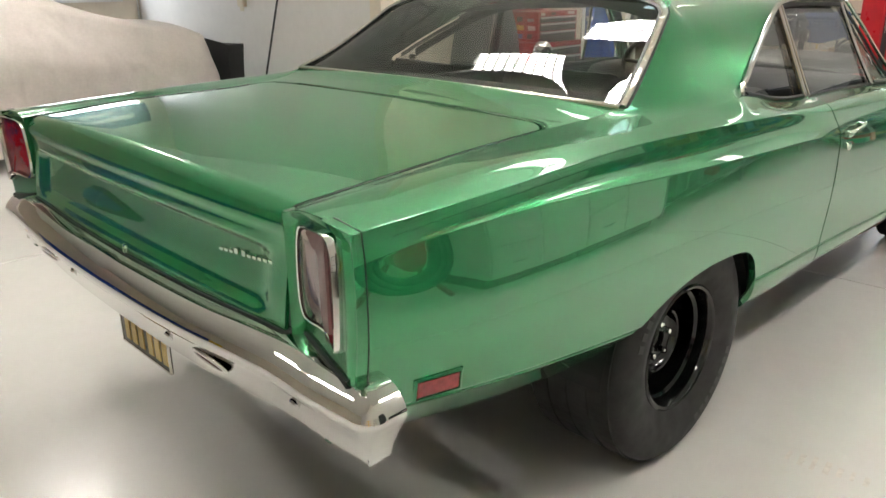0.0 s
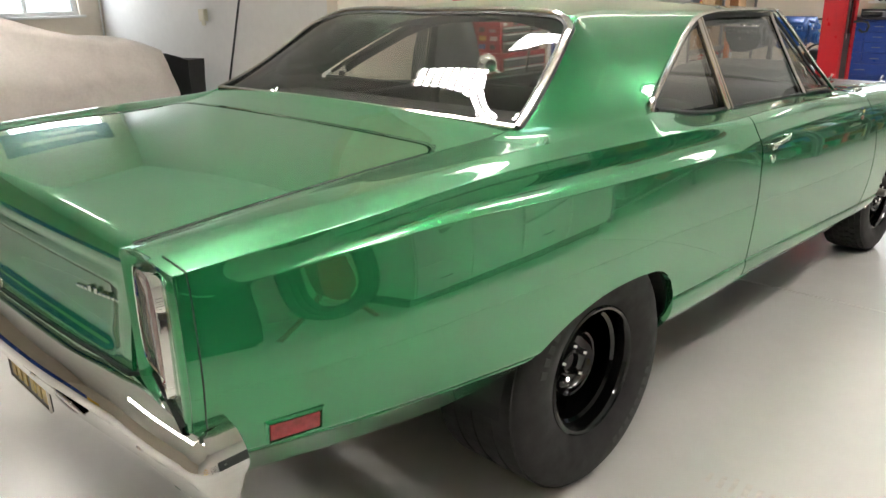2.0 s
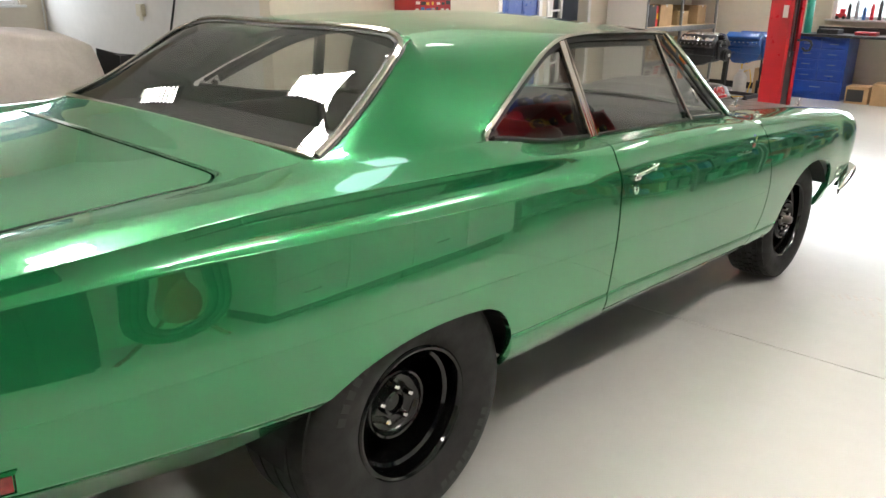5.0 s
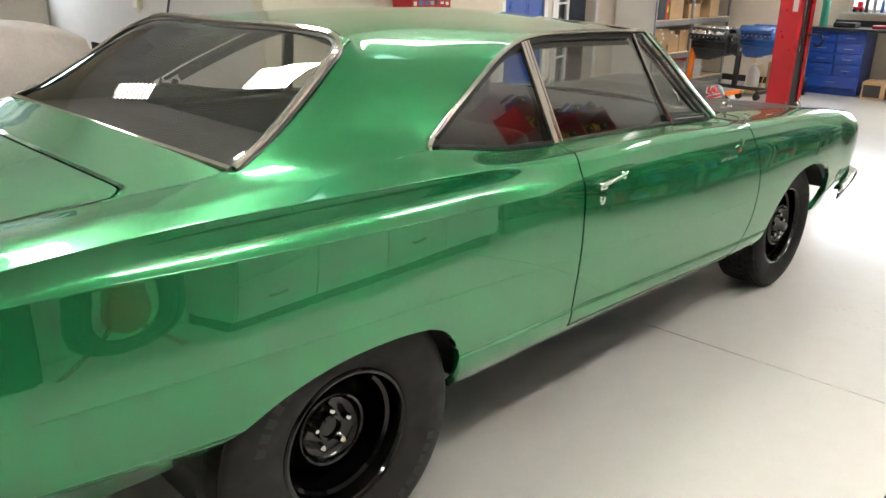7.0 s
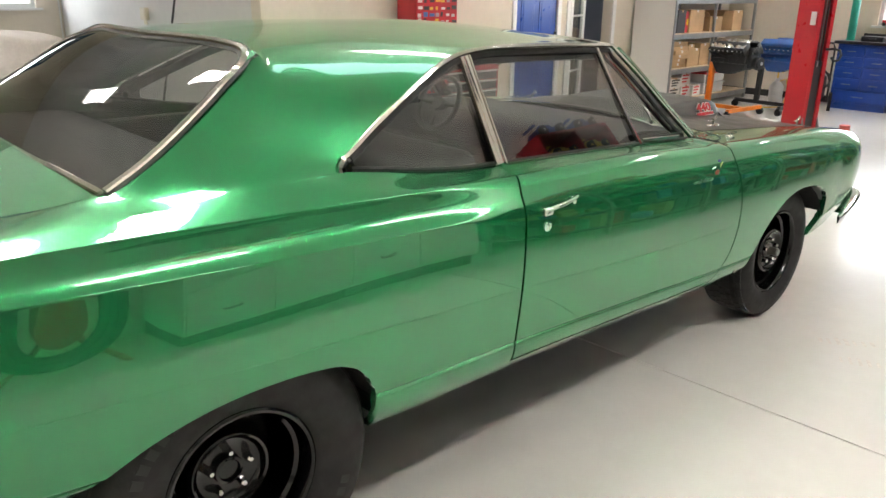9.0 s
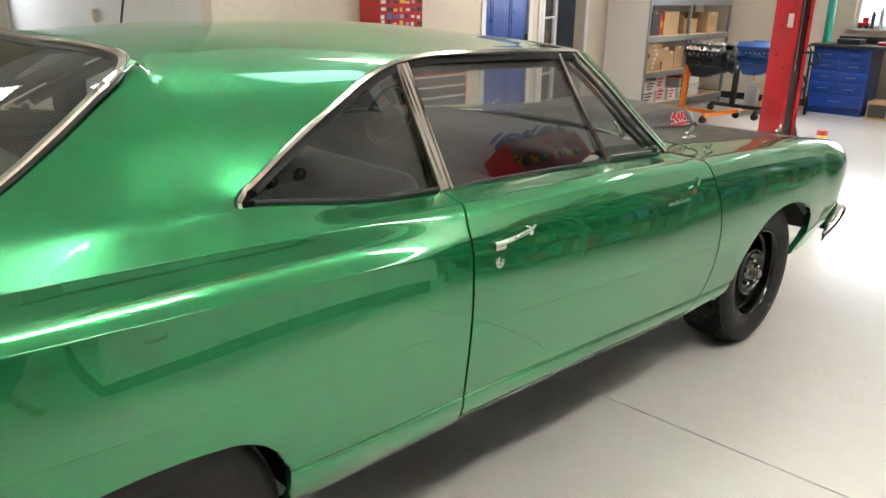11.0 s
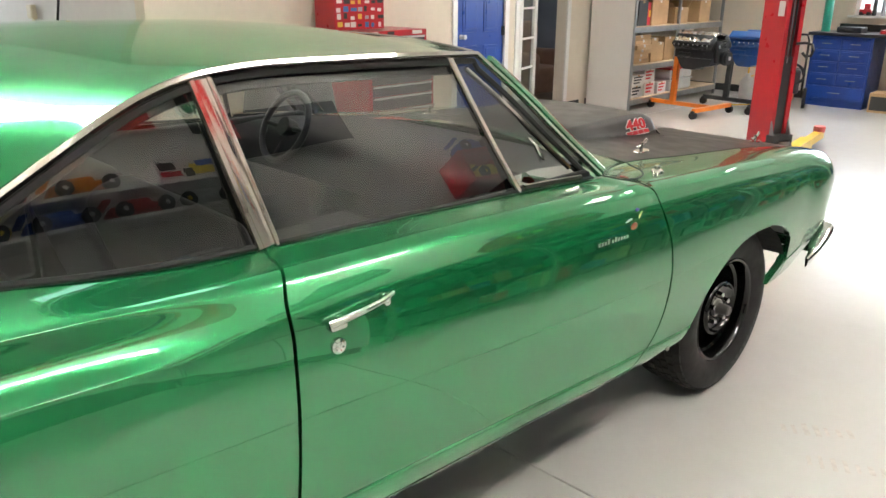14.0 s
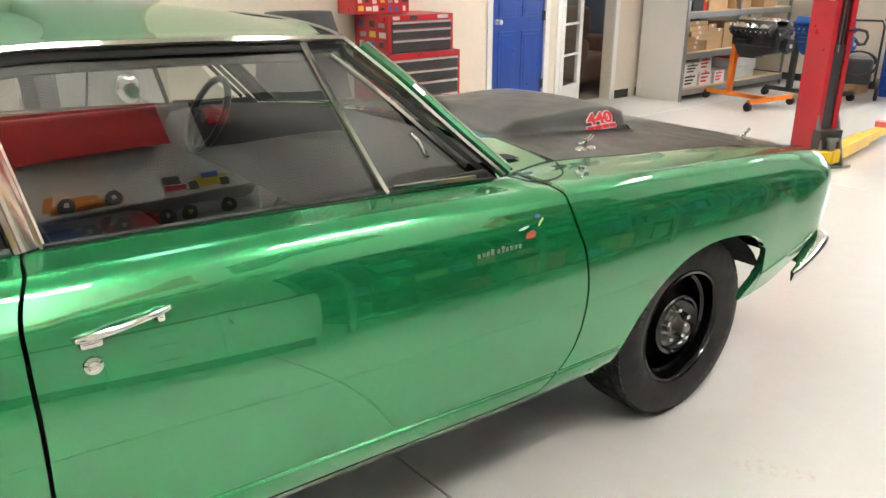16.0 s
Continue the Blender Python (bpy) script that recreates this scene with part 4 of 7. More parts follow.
# maker's badge as plain shapes
bm = bmesh.new()
for k in range(10):
    y = 1.935 + k * .0145 + (.006 if k > 3 else 0)
    z = .858 - (y - 1.93) * .03
    x = skin(y, s_at_height(y, z))[0]
    block(bm, x - .002, x + .003, y, y + .010, z - .004, z + .006 + (.005 if k in (3, 5) else 0), .001)
part("name_bars", bm, CHROME, door, "small chrome script bars")
for nm, y, z, ry, rz, turn, col in (("badge_oval", 2.120, .872, .019, .012, -20, (.28, .03, .015)), ("badge_line", 2.158, .894, .020, .0025, -48, (.55, .40, .15)), ("badge_dot", 2.158, .912, .010, .006, 0, (.10, .06, .30)), ("badge_dash", 2.100, .893, .020, .003, -8, (.6, .6, .6))):
    x = skin(y, s_at_height(y, z))[0]
    bm = bmesh.new()
    lathe(bm, [(-.002, 0), (-.002, 1.0), (.0015, .9), (.0025, 0)], 20, "X")
    bmesh.ops.scale(bm, vec=(1, ry, rz), verts=bm.verts)
    bmesh.ops.transform(bm, matrix=Matrix.Translation((x, y, z)) @ Matrix.Rotation(radians(-turn), 4, "X"), verts=bm.verts)
    part(nm, bm, material(nm + "_enamel", col, .35, coat=.5), door, smooth=True, angle=40)

# fender: aerial base
bm = bmesh.new()
ap = skin(2.44, 4.75)
lathe(bm, [(0, .022), (.006, .020), (.010, .010), (.020, .009), (.022, .0)], 20, "Z")
bmesh.ops.translate(bm, vec=ap, verts=bm.verts)
part("aerial_base", bm, CHROME, car, "chrome aerial base", smooth=True, angle=40)
bm = bmesh.new()
sp = skin(2.40, s_at_height(2.40, .385))
lathe(bm, [(0, .010), (.004, .008), (.004, .0)], 14, "X")
bmesh.ops.translate(bm, vec=(sp[0], 2.40, .385), verts=bm.verts)
part("screw_head", bm, STAINLESS, car)

# ---- wheels ----
def tyre(name, parent, radius, x_in, x_out, lip, tread, bulge):
    """A tyre on a wheel whose outer lip has the radius given; x across the car, about the origin."""
    w = x_out - x_in
    mid = (x_in + x_out) / 2
    prof = []
    for sgn in (-1, 1):
        side = [(mid + sgn * w * .40, lip - .004), (mid + sgn * w * .455, lip + .012), (mid + sgn * w * (.5 + bulge), lip + (radius - lip) * .40),
                (mid + sgn * w * (.5 + bulge * .8), lip + (radius - lip) * .62), (mid + sgn * w * .485, lip + (radius - lip) * .84), (mid + sgn * w * .455, radius - .012), (mid + sgn * w * .415, radius - .002)]
        prof += side if sgn < 0 else side[::-1]
    bm = bmesh.new()
    k = 7
    tread_pts = [(mid + w * (-.36 + .12 * i), radius + .002) for i in range(k)]
    full = prof[:7] + tread_pts + prof[7:]
    lathe(bm, full, 96, "X")
    bmesh.ops.recalc_face_normals(bm, faces=bm.faces)
    t = part(name, bm, RUBBER, parent, "black rubber tyre", smooth=True, angle=40)
    # tread blocks with real grooves
    bm = bmesh.new()
    n = tread
    ribs = 5 if n > 1 else 4
    if n > 1:
        for i in range(n):
            a = 2 * math.pi * i / n
            for r in range(ribs + 2):
                x0 = mid + w * (-.44 + .88 * r / (ribs + 2)) + .003
                x1 = mid + w * (-.44 + .88 * (r + 1) / (ribs + 2)) - .003
                m = Matrix.Rotation(a + (.5 * math.pi / n) * (r % 2), 4, "X")
                half = math.pi * radius / n * .80
                drop = .006 if r in (0, ribs + 1) else 0
                block(bm, x0, x1, -half, half, radius - .004 - drop, radius + .0085 - drop, m=m)
    else:
        for x0, x1 in ((-.40, -.22), (-.19, -.02), (.02, .19), (.22, .40)):
            lathe(bm, [(mid + w * x0, radius - .004), (mid + w * x0, radius + .006), (mid + w * x1, radius + .006), (mid + w * x1, radius - .004)], 72, "X")
    part("tread", bm, RUBBER, parent, smooth=False)
    # raised sidewall marks as plain bars
    rr = lip + (radius - lip) * .56
    size = (radius - lip) * .085
    bm = bmesh.new()
    block(bm, x_out + w * bulge * .80 - .006, x_out + w * bulge * .90 + .0004, -.012, .012, rr - size, rr + size, .001, 1)
    first = part("sidewall_bar", bm, RUBBER_MARK, parent)
    for start in (.35, 3.5):
        for i in range(8):
            m = Matrix.Rotation(start + i * .125, 4, "X")
            if start == .35 and i == 0:
                first.matrix_basis = m
                continue
            d = first.copy()
            scene.collection.objects.link(d)
            d.matrix_basis = m
    return t


def rim(parent, lip, x_lip, x_face, hub_out, slots):
    """A pressed steel wheel: rolled lip, stepped barrel, domed centre and lug nuts."""
    bm = bmesh.new()
    k = lip - .199
    prof = [(x_lip - .016, lip + .004), (x_lip - .004, lip + .006), (x_lip, lip), (x_lip - .003, lip - .008), (x_lip - .012, lip - .013), (x_lip - .022, lip - .016), (x_lip - .05, lip - .018),
            (x_lip - .058, lip - .028), (x_lip - .13, .168 + k), (x_face - .058, .150 + k), (x_face - .056, .128), (x_face + .010, .116), (x_face + .021, .110), (x_face + .024, .104), (x_face + .021, .098), (x_face + .004, .090), (x_face, .084), (x_face, .0)]
    lathe(bm, prof, 72, "X")
    lathe(bm, [(x_lip - .016, lip + .004), (x_lip - .15, lip - .004), (x_lip - .18, lip - .02)], 72, "X")
    bmesh.ops.recalc_face_normals(bm, faces=bm.faces)
    r = part("rim", bm, WHEEL, parent, "gloss black steel wheel", smooth=True, angle=35)
    for i in range(5):
        a = 2 * math.pi * i / 5 + .3
        cy, cz = .0571 * math.cos(a), .0571 * math.sin(a)
        bm = bmesh.new()
        lathe(bm, [(x_face - .002, .0125), (x_face + .012, .0105), (x_face + .022, .0095), (x_face + .026, .006), (x_face + .026, 0)], 6, "X")
        bmesh.ops.translate(bm, vec=(0, cy, cz), verts=bm.verts)
        part("lug_nut", bm, CHROME, parent, "chrome lug nut")
    bm = bmesh.new()
    if hub_out:
        lathe(bm, [(x_face, .036), (x_face + .010, .034), (x_face + .012, .026), (x_face + .020, .022), (x_face + hub_out - .006, .020), (x_face + hub_out, .015), (x_face + hub_out, 0)], 28, "X")
        part("hub_cap", bm, material("brushed_hub_metal", (.20, .19, .175), .35, 1.0, var=.1), parent, "bare metal hub cap", smooth=True, angle=35)
    else:
        lathe(bm, [(x_face, .040), (x_face + .010, .038), (x_face + .012, .030), (x_face + .004, .027), (x_face + .004, 0)], 28, "X")
        part("hub_cap", bm, WHEEL, parent, smooth=True, angle=35)


for name, y, radius, x_in, x_out, lip, x_lip, x_face, hub, tread in (
        ("rear_wheel", 0.012, .373, .585, .930, .200, .916, .818, 0, 1), ("front_wheel", 2.95, .328, .640, .872, .205, .860, .819, .058, 46)):
    wheel = empty(name, label="")
    wheel.parent = car
    wheel.location = (0, y, radius + .008)
    tyre("tyre", wheel, radius, x_in, x_out, lip, tread, .015)
    rim(wheel, lip, x_lip, x_face, hub, hub > 0)
    other = empty(name)
    other.parent = car
    other.matrix_basis = pose(0, y, radius + .008, 0, 0, 180)
    for c in list(wheel.children):
        d = c.copy()
        scene.collection.objects.link(d)
        d.parent = other
        for e in c.children:
            f = e.copy()
            scene.collection.objects.link(f)
            f.parent = d

# ---- underside and wheel wells ----
bm = bmesh.new()
block(bm, -.60, .60, -.30, 3.60, .40, .46, .02)
part("floor_pan", bm, BLACK, car)
for sx in (1, -1):
    bm = bmesh.new()
    block(bm, sx * .50, sx * .895, .42, 2.42, .41, .47, .01)
    part("floor_side", bm, BLACK, car)
    for y, z, r, a0 in ((0, .40, .435, .02), (2.9, .36, .425, .42)):
        bm = bmesh.new()
        prof = []
        rows = []
        for a in np.linspace(a0, math.pi - .02, 28):
            c, s = math.cos(a), math.sin(a)
            rows.append([(sx * x, y + r * c, z + r * .80 * s) for x in (.915, .50)])
        sheet(bm, rows, sx < 0)
        rows2 = [[(sx * .50, y + r * c * k, z + r * .80 * s * k) for k in (1, .02)] for c, s in ((math.cos(a), math.sin(a)) for a in np.linspace(a0, math.pi - .02, 28))]
        sheet(bm, rows2)
        part("wheel_well", bm, BLACK, car)
bm = bmesh.new()
block(bm, -.70, .70, -1.20, -.45, .66, .70, .02)
part("trunk_floor", bm, BLACK, car)
bm = bmesh.new()
rod(bm, (-.6, 0, .37), (.6, 0, .37), .04, 14)
rod(bm, (0, 0, .37), (0, 2.2, .42), .035, 12)
part("rear_axle", bm, BLACK, car, smooth=True, angle=40)

# ---- cabin ----
bm = bmesh.new()
rows = []
for j in range(8):
    v = j / 7
    rows.append([((.47 + .11 * smooth01(0, .4, v)) * q, .40 + v * 1.32, 1.330 + .055 * (1 - q * q) - .02 * v * v) for q in np.linspace(-1, 1, 17)])
sheet(bm, rows, True)
part("headliner", bm, HEADLINER, car, "dark headliner", smooth=True)
for sx in (1, -1):
    bm = bmesh.new()
    block(bm, sx * .740, sx * .775, .98, 2.12, .50, 1.012, .012)
    part("door_card", bm, VINYL, car, "black vinyl door card")
    bm = bmesh.new()
    block(bm, sx * .72, sx * .775, .22, .96, .55, 1.04, .02)
    part("rear_side_card", bm, VINYL, car, "black vinyl side card")
bm = bmesh.new()
rows = [[(.72 * q, y, 1.095 + .015 * v) for q in np.linspace(-1, 1, 9)] for v, y in ((0, .20), (.5, .02), (1, -.17))]
sheet(bm, rows, False, .02, (0, 0, -1), "tb")
part("parcel_shelf", bm, VINYL, car, "black parcel shelf", smooth=True)


def bench(name, y, z_seat, z_top, width, depth, rake):
    thing = empty(name)
    thing.parent = car
    bm = bmesh.new()
    block(bm, -width, width, y, y + depth, z_seat - .14, z_seat, .05, 4)
    part("seat", bm, VINYL, thing, smooth=True)
    for sx in (1, -1):
        bm = bmesh.new()
        block(bm, .02 if sx > 0 else -width, width if sx > 0 else -.02, -.09, .07, 0, z_top - z_seat + .08, .055, 4)
        bmesh.ops.transform(bm, matrix=Matrix.Translation((0, y + .02, z_seat - .10)) @ Matrix.Rotation(radians(rake), 4, "X"), verts=bm.verts)
        part("backrest", bm, VINYL, thing, smooth=True)
    return thing


bench("front_seat", 1.10, .66, 1.085, .66, .50, 16)
bench("rear_seat", .36, .68, 1.06, .62, .46, 22)
bm = bmesh.new()
rows = []
for j, (y, z) in enumerate(((1.76, .86), (1.735, .95), (1.76, .995), (1.85, 1.012), (2.0, 1.012), (2.2, .992), (2.38, .975))):
    rows.append([(.74 * q * (1 - .03 * j * q * q), y + .02 * (1 - q * q), z) for q in np.linspace(-1, 1, 17)])
sheet(bm, rows, True)
part("dashboard", bm, VINYL, car, "black padded dashboard", smooth=True)
wheel = empty("steering_wheel")
wheel.parent = car
wheel.matrix_basis = pose(-.37, 1.785, 1.03, 62, 0, 0)
bm = bmesh.new()
tube(bm, [(.132 * math.cos(a), .132 * math.sin(a), 0) for a in np.linspace(0, 2 * math.pi, 49)[:-1]], .0125, 10, True)
part("wheel_rim", bm, material("steering_wheel_black", (.012, .012, .012), .28, coat=.4), wheel, smooth=True)
bm = bmesh.new()
for a in (0, math.pi, -math.pi / 2):
    rod(bm, (.03 * math.cos(a), .03 * math.sin(a), -.02), (.128 * math.cos(a), .128 * math.sin(a), 0), .009, 8)
rod(bm, (0, 0, -.035), (0, 0, .01), .035, 20)
rod(bm, (0, 0, -.30), (0, 0, -.03), .022, 12)
part("spokes", bm, SEAL, wheel, "dark spokes and hub", smooth=True, angle=40)
bm = bmesh.new()
block(bm, -.115, .115, -.012, .012, -.035, .035, .012, 3, pose(0, 1.70, 1.285, 12, 0, 0))
rod(bm, (0, 1.70, 1.30), (0, 1.80, 1.345), .007, 8)
mir = part("rear_view_mirror", bm, STAINLESS, car, "chrome rear-view mirror")
bm = bmesh.new()
block(bm, -.108, .108, -.0145, -.012, -.029, .029, m=pose(0, 1.70, 1.285, 12, 0, 0))
part("mirror_glass", bm, MIRROR, mir)
# far-side round door mirror
bm = bmesh.new()
lathe(bm, [(0, .0), (0, .058), (.012, .062), (.03, .055), (.05, .03), (.055, 0)], 28, "Z")
bmesh.ops.transform(bm, matrix=pose(-1.02, 1.715, 1.052, 90, 0, 20), verts=bm.verts)
rod(bm, (-.93, 1.75, .99), (-1.0, 1.72, 1.03), .009, 8)
part("door_mirror", bm, CHROME, far_door, "round chrome door mirror", smooth=True, angle=40)

# the seam between fender and cowl side piece
bm = bmesh.new()
seam = Line([(0, .735, 2.195), (1, .812, 2.212), (2, .828, 2.282), (3, .795, 2.37), (4, .711, 2.443), (5, .668, 2.474)])
pts = []
for u in np.linspace(0, 5, 40):
    x, y = seam.at(u)
    lo, hi = 4.0, 6.0
    for _ in range(20):
        mid = (lo + hi) / 2
        if skin(y, mid)[0] > x:
            lo = mid
        else:
            hi = mid
    pts.append((x, y, skin(y, lo)[2] - .0005))
tube(bm, pts, .0034, 6)
both(part("cowl_seam", bm, SEAL, car, "dark panel seam", smooth=True))

# ---- room materials ----
CREAM = material("cream_wall_paint", (0.71, 0.635, 0.53), 0.7, var=0.03, scale=1.2, bump=0.15, bump_scale=180.0, fine=0.02)
WHITE_WALL = material("white_wall_paint", (0.70, 0.68, 0.655), 0.65, var=0.03, scale=1.0, bump=0.12, bump_scale=180.0, fine=0.02)
CEIL = material("white_ceiling_paint", (0.80, 0.79, 0.76), 0.8, var=0.03, scale=1.0, bump=0.2, bump_scale=120.0)
GREY_WALL = material("pale_wall_paint", (0.74, 0.72, 0.68), 0.7, var=0.03, scale=1.2, bump=0.15, bump_scale=180.0, fine=0.02)
FLOOR = material("pale_epoxy_floor", (0.595, 0.58, 0.55), 0.22, 0.0, 0.15, 0.08, 0.03, 0.7, 0.05, 22.0, 0.0, 0.5, 0.015)
JOINT = material("dark_floor_joint", (0.02, 0.018, 0.016), 0.8, var=0.2, scale=20.0)
WHITE = material("white_trim_paint", (0.78, 0.77, 0.75), 0.35, var=0.03, scale=4.0, fine=0.02)
BLUE = material("blue_cabinet_paint", (0.006, 0.045, 0.27), 0.32, 0.0, 0.2, 0.1, 0.08, 6.0, 0.05, 120.0, 0.05, fine=0.04)
RED = material("red_enamel", (0.42, 0.012, 0.02), 0.30, 0.0, 0.3, 0.08, 0.06, 5.0, rough_var=0.03)
DARKGREY = material("dark_grey_drawer", (0.045, 0.045, 0.047), 0.4, 0.2, var=0.08, scale=8.0, rough_var=0.05)
ALU = material("brushed_aluminium", (0.62, 0.61, 0.60), 0.32, 1.0, var=0.05, scale=20.0)
STEEL = material("grey_shelf_steel", (0.23, 0.235, 0.24), 0.45, 0.5, var=0.1, scale=8.0, rough_var=0.08)
BLACKTOP = material("black_worktop", (0.014, 0.014, 0.016), 0.35, var=0.15, scale=8.0)
BASE_BLACK = material("black_skirting", (0.02, 0.02, 0.021), 0.5, var=0.1, scale=8.0)
CARD = material("cardboard", (0.42, 0.27, 0.14), 0.8, var=0.12, scale=7.0, bump=0.15, bump_scale=90.0, fine=0.05)
WOOD = material("pale_shelf_board", (0.50, 0.38, 0.25), 0.6, var=0.15, scale=9.0, fine=0.08)
YELLOW = material("yellow_enamel", (0.80, 0.50, 0.01), 0.35, 0.0, 0.2, 0.1, 0.08, 8.0, rough_var=0.06, fine=0.05)
ORANGE = material("orange_enamel", (0.78, 0.19, 0.01), 0.35, 0.0, 0.2, 0.1, 0.08, 8.0, fine=0.05)
CASTIRON = material("black_engine_paint", (0.010, 0.010, 0.011), 0.42, 0.2, var=0.25, scale=14.0, bump=0.3, bump_scale=90.0)
BLUE_ENGINE = material("blue_engine_paint", (0.005, 0.06, 0.24), 0.35, 0.0, 0.2, 0.1, 0.15, 14.0, 0.25, 80.0)
FABRIC = material("pale_grey_car_cover", (0.56, 0.505, 0.475), 0.85, var=0.05, scale=3.0, bump=0.35, bump_scale=260.0, fine=0.04)
fab = FABRIC.node_tree
fold, fold_bump, fabric_co = fab.nodes.new("ShaderNodeTexNoise"), fab.nodes.new("ShaderNodeBump"), fab.nodes.new("ShaderNodeTexCoord")
stretch = fab.nodes.new("ShaderNodeMapping")
stretch.inputs["Scale"].default_value = (1.0, 3.2, 2.4)
stretch.inputs["Rotation"].default_value = (0.5, 0.2, 0.3)
fold.inputs["Scale"].default_value, fold.inputs["Detail"].default_value, fold.inputs["Distortion"].default_value = 1.1, 1.5, 0.6
fold_bump.inputs["Strength"].default_value, fold_bump.inputs["Distance"].default_value = 0.7, 0.06
fab.links.new(fabric_co.outputs["Object"], stretch.inputs["Vector"])
fab.links.new(stretch.outputs["Vector"], fold.inputs["Vector"])
fab.links.new(fold.outputs["Fac"], fold_bump.inputs["Height"])
fab.links.new(fold_bump.outputs["Normal"], fab.nodes["Bump"].inputs["Normal"])
BLACKCLOTH = material("black_nylon", (0.012, 0.012, 0.013), 0.7, var=0.2, scale=10.0, bump=0.3, bump_scale=120.0)
FOIL = material("crumpled_foil", (0.8, 0.8, 0.8), 0.22, 1.0, bump=1.0, bump_scale=40.0)
PLASTIC = material("clear_grey_tub", (0.66, 0.66, 0.65), 0.3, var=0.06, scale=8.0)
PAPER = material("white_carton", (0.68, 0.66, 0.63), 0.6, var=0.06, scale=12.0)
GREENPIPE = material("green_canister", (0.01, 0.22, 0.15), 0.3, 0.0, 0.3, 0.08, 0.08, 8.0)
BROWN = material("brown_leather", (0.17, 0.10, 0.075), 0.5, var=0.2, scale=5.0, bump=0.3, bump_scale=60.0)
BLUEGREY = material("blue_grey_room_paint", (0.20, 0.235, 0.30), 0.8, var=0.08, scale=2.0)
FLAG = material("deep_blue_flag", (0.006, 0.055, 0.12), 0.75, var=0.08, scale=5.0, bump=0.2, bump_scale=200.0)
LAMP = glowing("lamp_diffuser", (1.0, 0.955, 0.89), 84.0)
PANE = glazing("window_glass", (0.95, 0.97, 0.97))
DAYLIGHT = glowing("bright_daylight_backdrop", (0.90, 0.96, 1.0), 1.6)


def solid(name, dims, mat, label="", category="", kind="structure", bevel=0.0):
    bm = bmesh.new()
    block(bm, *dims, bevel)
    o = part(name, bm, mat, None, label)
    o.matrix_world = ROOM
    return tagged(o, category=category, kind=kind)


def thing(name, x, y, z=0.0, turn=0.0, **tags):
    return empty(name, ROOM @ pose(x, y, z, 0, 0, turn), **tags)


# ---- floor, walls, ceiling ----
WEST, ALC, FARW, NORTH, EAST, SOUTH, HIGH = -3.6, 2.9, -8.25, 11.6, 3.2, -6.5, 3.7
solid("floor", (FARW - .2, EAST + .2, SOUTH - .2, NORTH + .2, -.2, -.012), JOINT, "dark bed of the floor joints", "floor")
slab_mother = bpy.data.objects["floor"]
XJ, YJ = [FARW - .1, -2.67, 1.95, EAST + .1], [SOUTH - .1, -2.6, 1.965, 6.5, NORTH + .1]
for i in range(3):
    for j in range(4):
        bm = bmesh.new()
        block(bm, XJ[i] + .004, XJ[i + 1] - .004, YJ[j] + .004, YJ[j + 1] - .004, -.012, 0, .002, 1)
        part("floor_slab", bm, FLOOR, slab_mother, "glossy pale grey epoxy floor slab")
solid("ceiling", (FARW - .2, EAST + .2, SOUTH - .2, NORTH + .2, HIGH, HIGH + .15), CEIL, "plain white ceiling", "ceiling")


def wall(name, boxes, mat, label):
    bm = bmesh.new()
    for b in boxes:
        block(bm, *b)
    o = part(name, bm, mat, None, label)
    o.matrix_world = ROOM
    return tagged(o, category="wall", kind="structure")


DOOR1, DOOR2, DH = (6.28, 7.06), (7.32, 8.25), 2.05
wall("wall_west", [(WEST - .15, WEST, ALC, DOOR1[0], 0, HIGH), (WEST - .15, WEST, DOOR1[1], DOOR2[0], 0, HIGH), (WEST - .15, WEST, DOOR2[1], NORTH, 0, HIGH),
                   (WEST - .15, WEST, DOOR1[0], DOOR1[1], DH, HIGH), (WEST - .15, WEST, DOOR2[0], DOOR2[1], DH, HIGH)], CREAM, "cream painted wall with two doorways")
wall("wall_alcove", [(FARW, WEST - .15, ALC, ALC + .15, 0, HIGH)], WHITE_WALL, "white painted wall behind the covered car")
W1 = (1.35, 2.60, 1.25, 2.02)
wall("wall_far_west", [(FARW - .15, FARW, SOUTH, W1[0], 0, HIGH), (FARW - .15, FARW, W1[1], ALC + .15, 0, HIGH), (FARW - .15, FARW, W1[0], W1[1], 0, W1[2]), (FARW - .15, FARW, W1[0], W1[1], W1[3], HIGH)], CREAM, "cream painted wall with a window")
W2 = (-1.36, 1.6, 1.14, 2.25)
wall("wall_north", [(WEST, W2[0], NORTH, NORTH + .15, 0, HIGH), (W2[1], EAST, NORTH, NORTH + .15, 0, HIGH), (W2[0], W2[1], NORTH, NORTH + .15, 0, W2[2]), (W2[0], W2[1], NORTH, NORTH + .15, W2[3], HIGH)], CREAM, "cream painted end wall with a window")
wall("wall_east", [(EAST, EAST + .15, SOUTH, NORTH, 0, HIGH)], GREY_WALL, "cream painted wall")
wall("wall_south", [(FARW, EAST, SOUTH - .15, SOUTH, 0, HIGH)], CREAM, "cream painted wall")


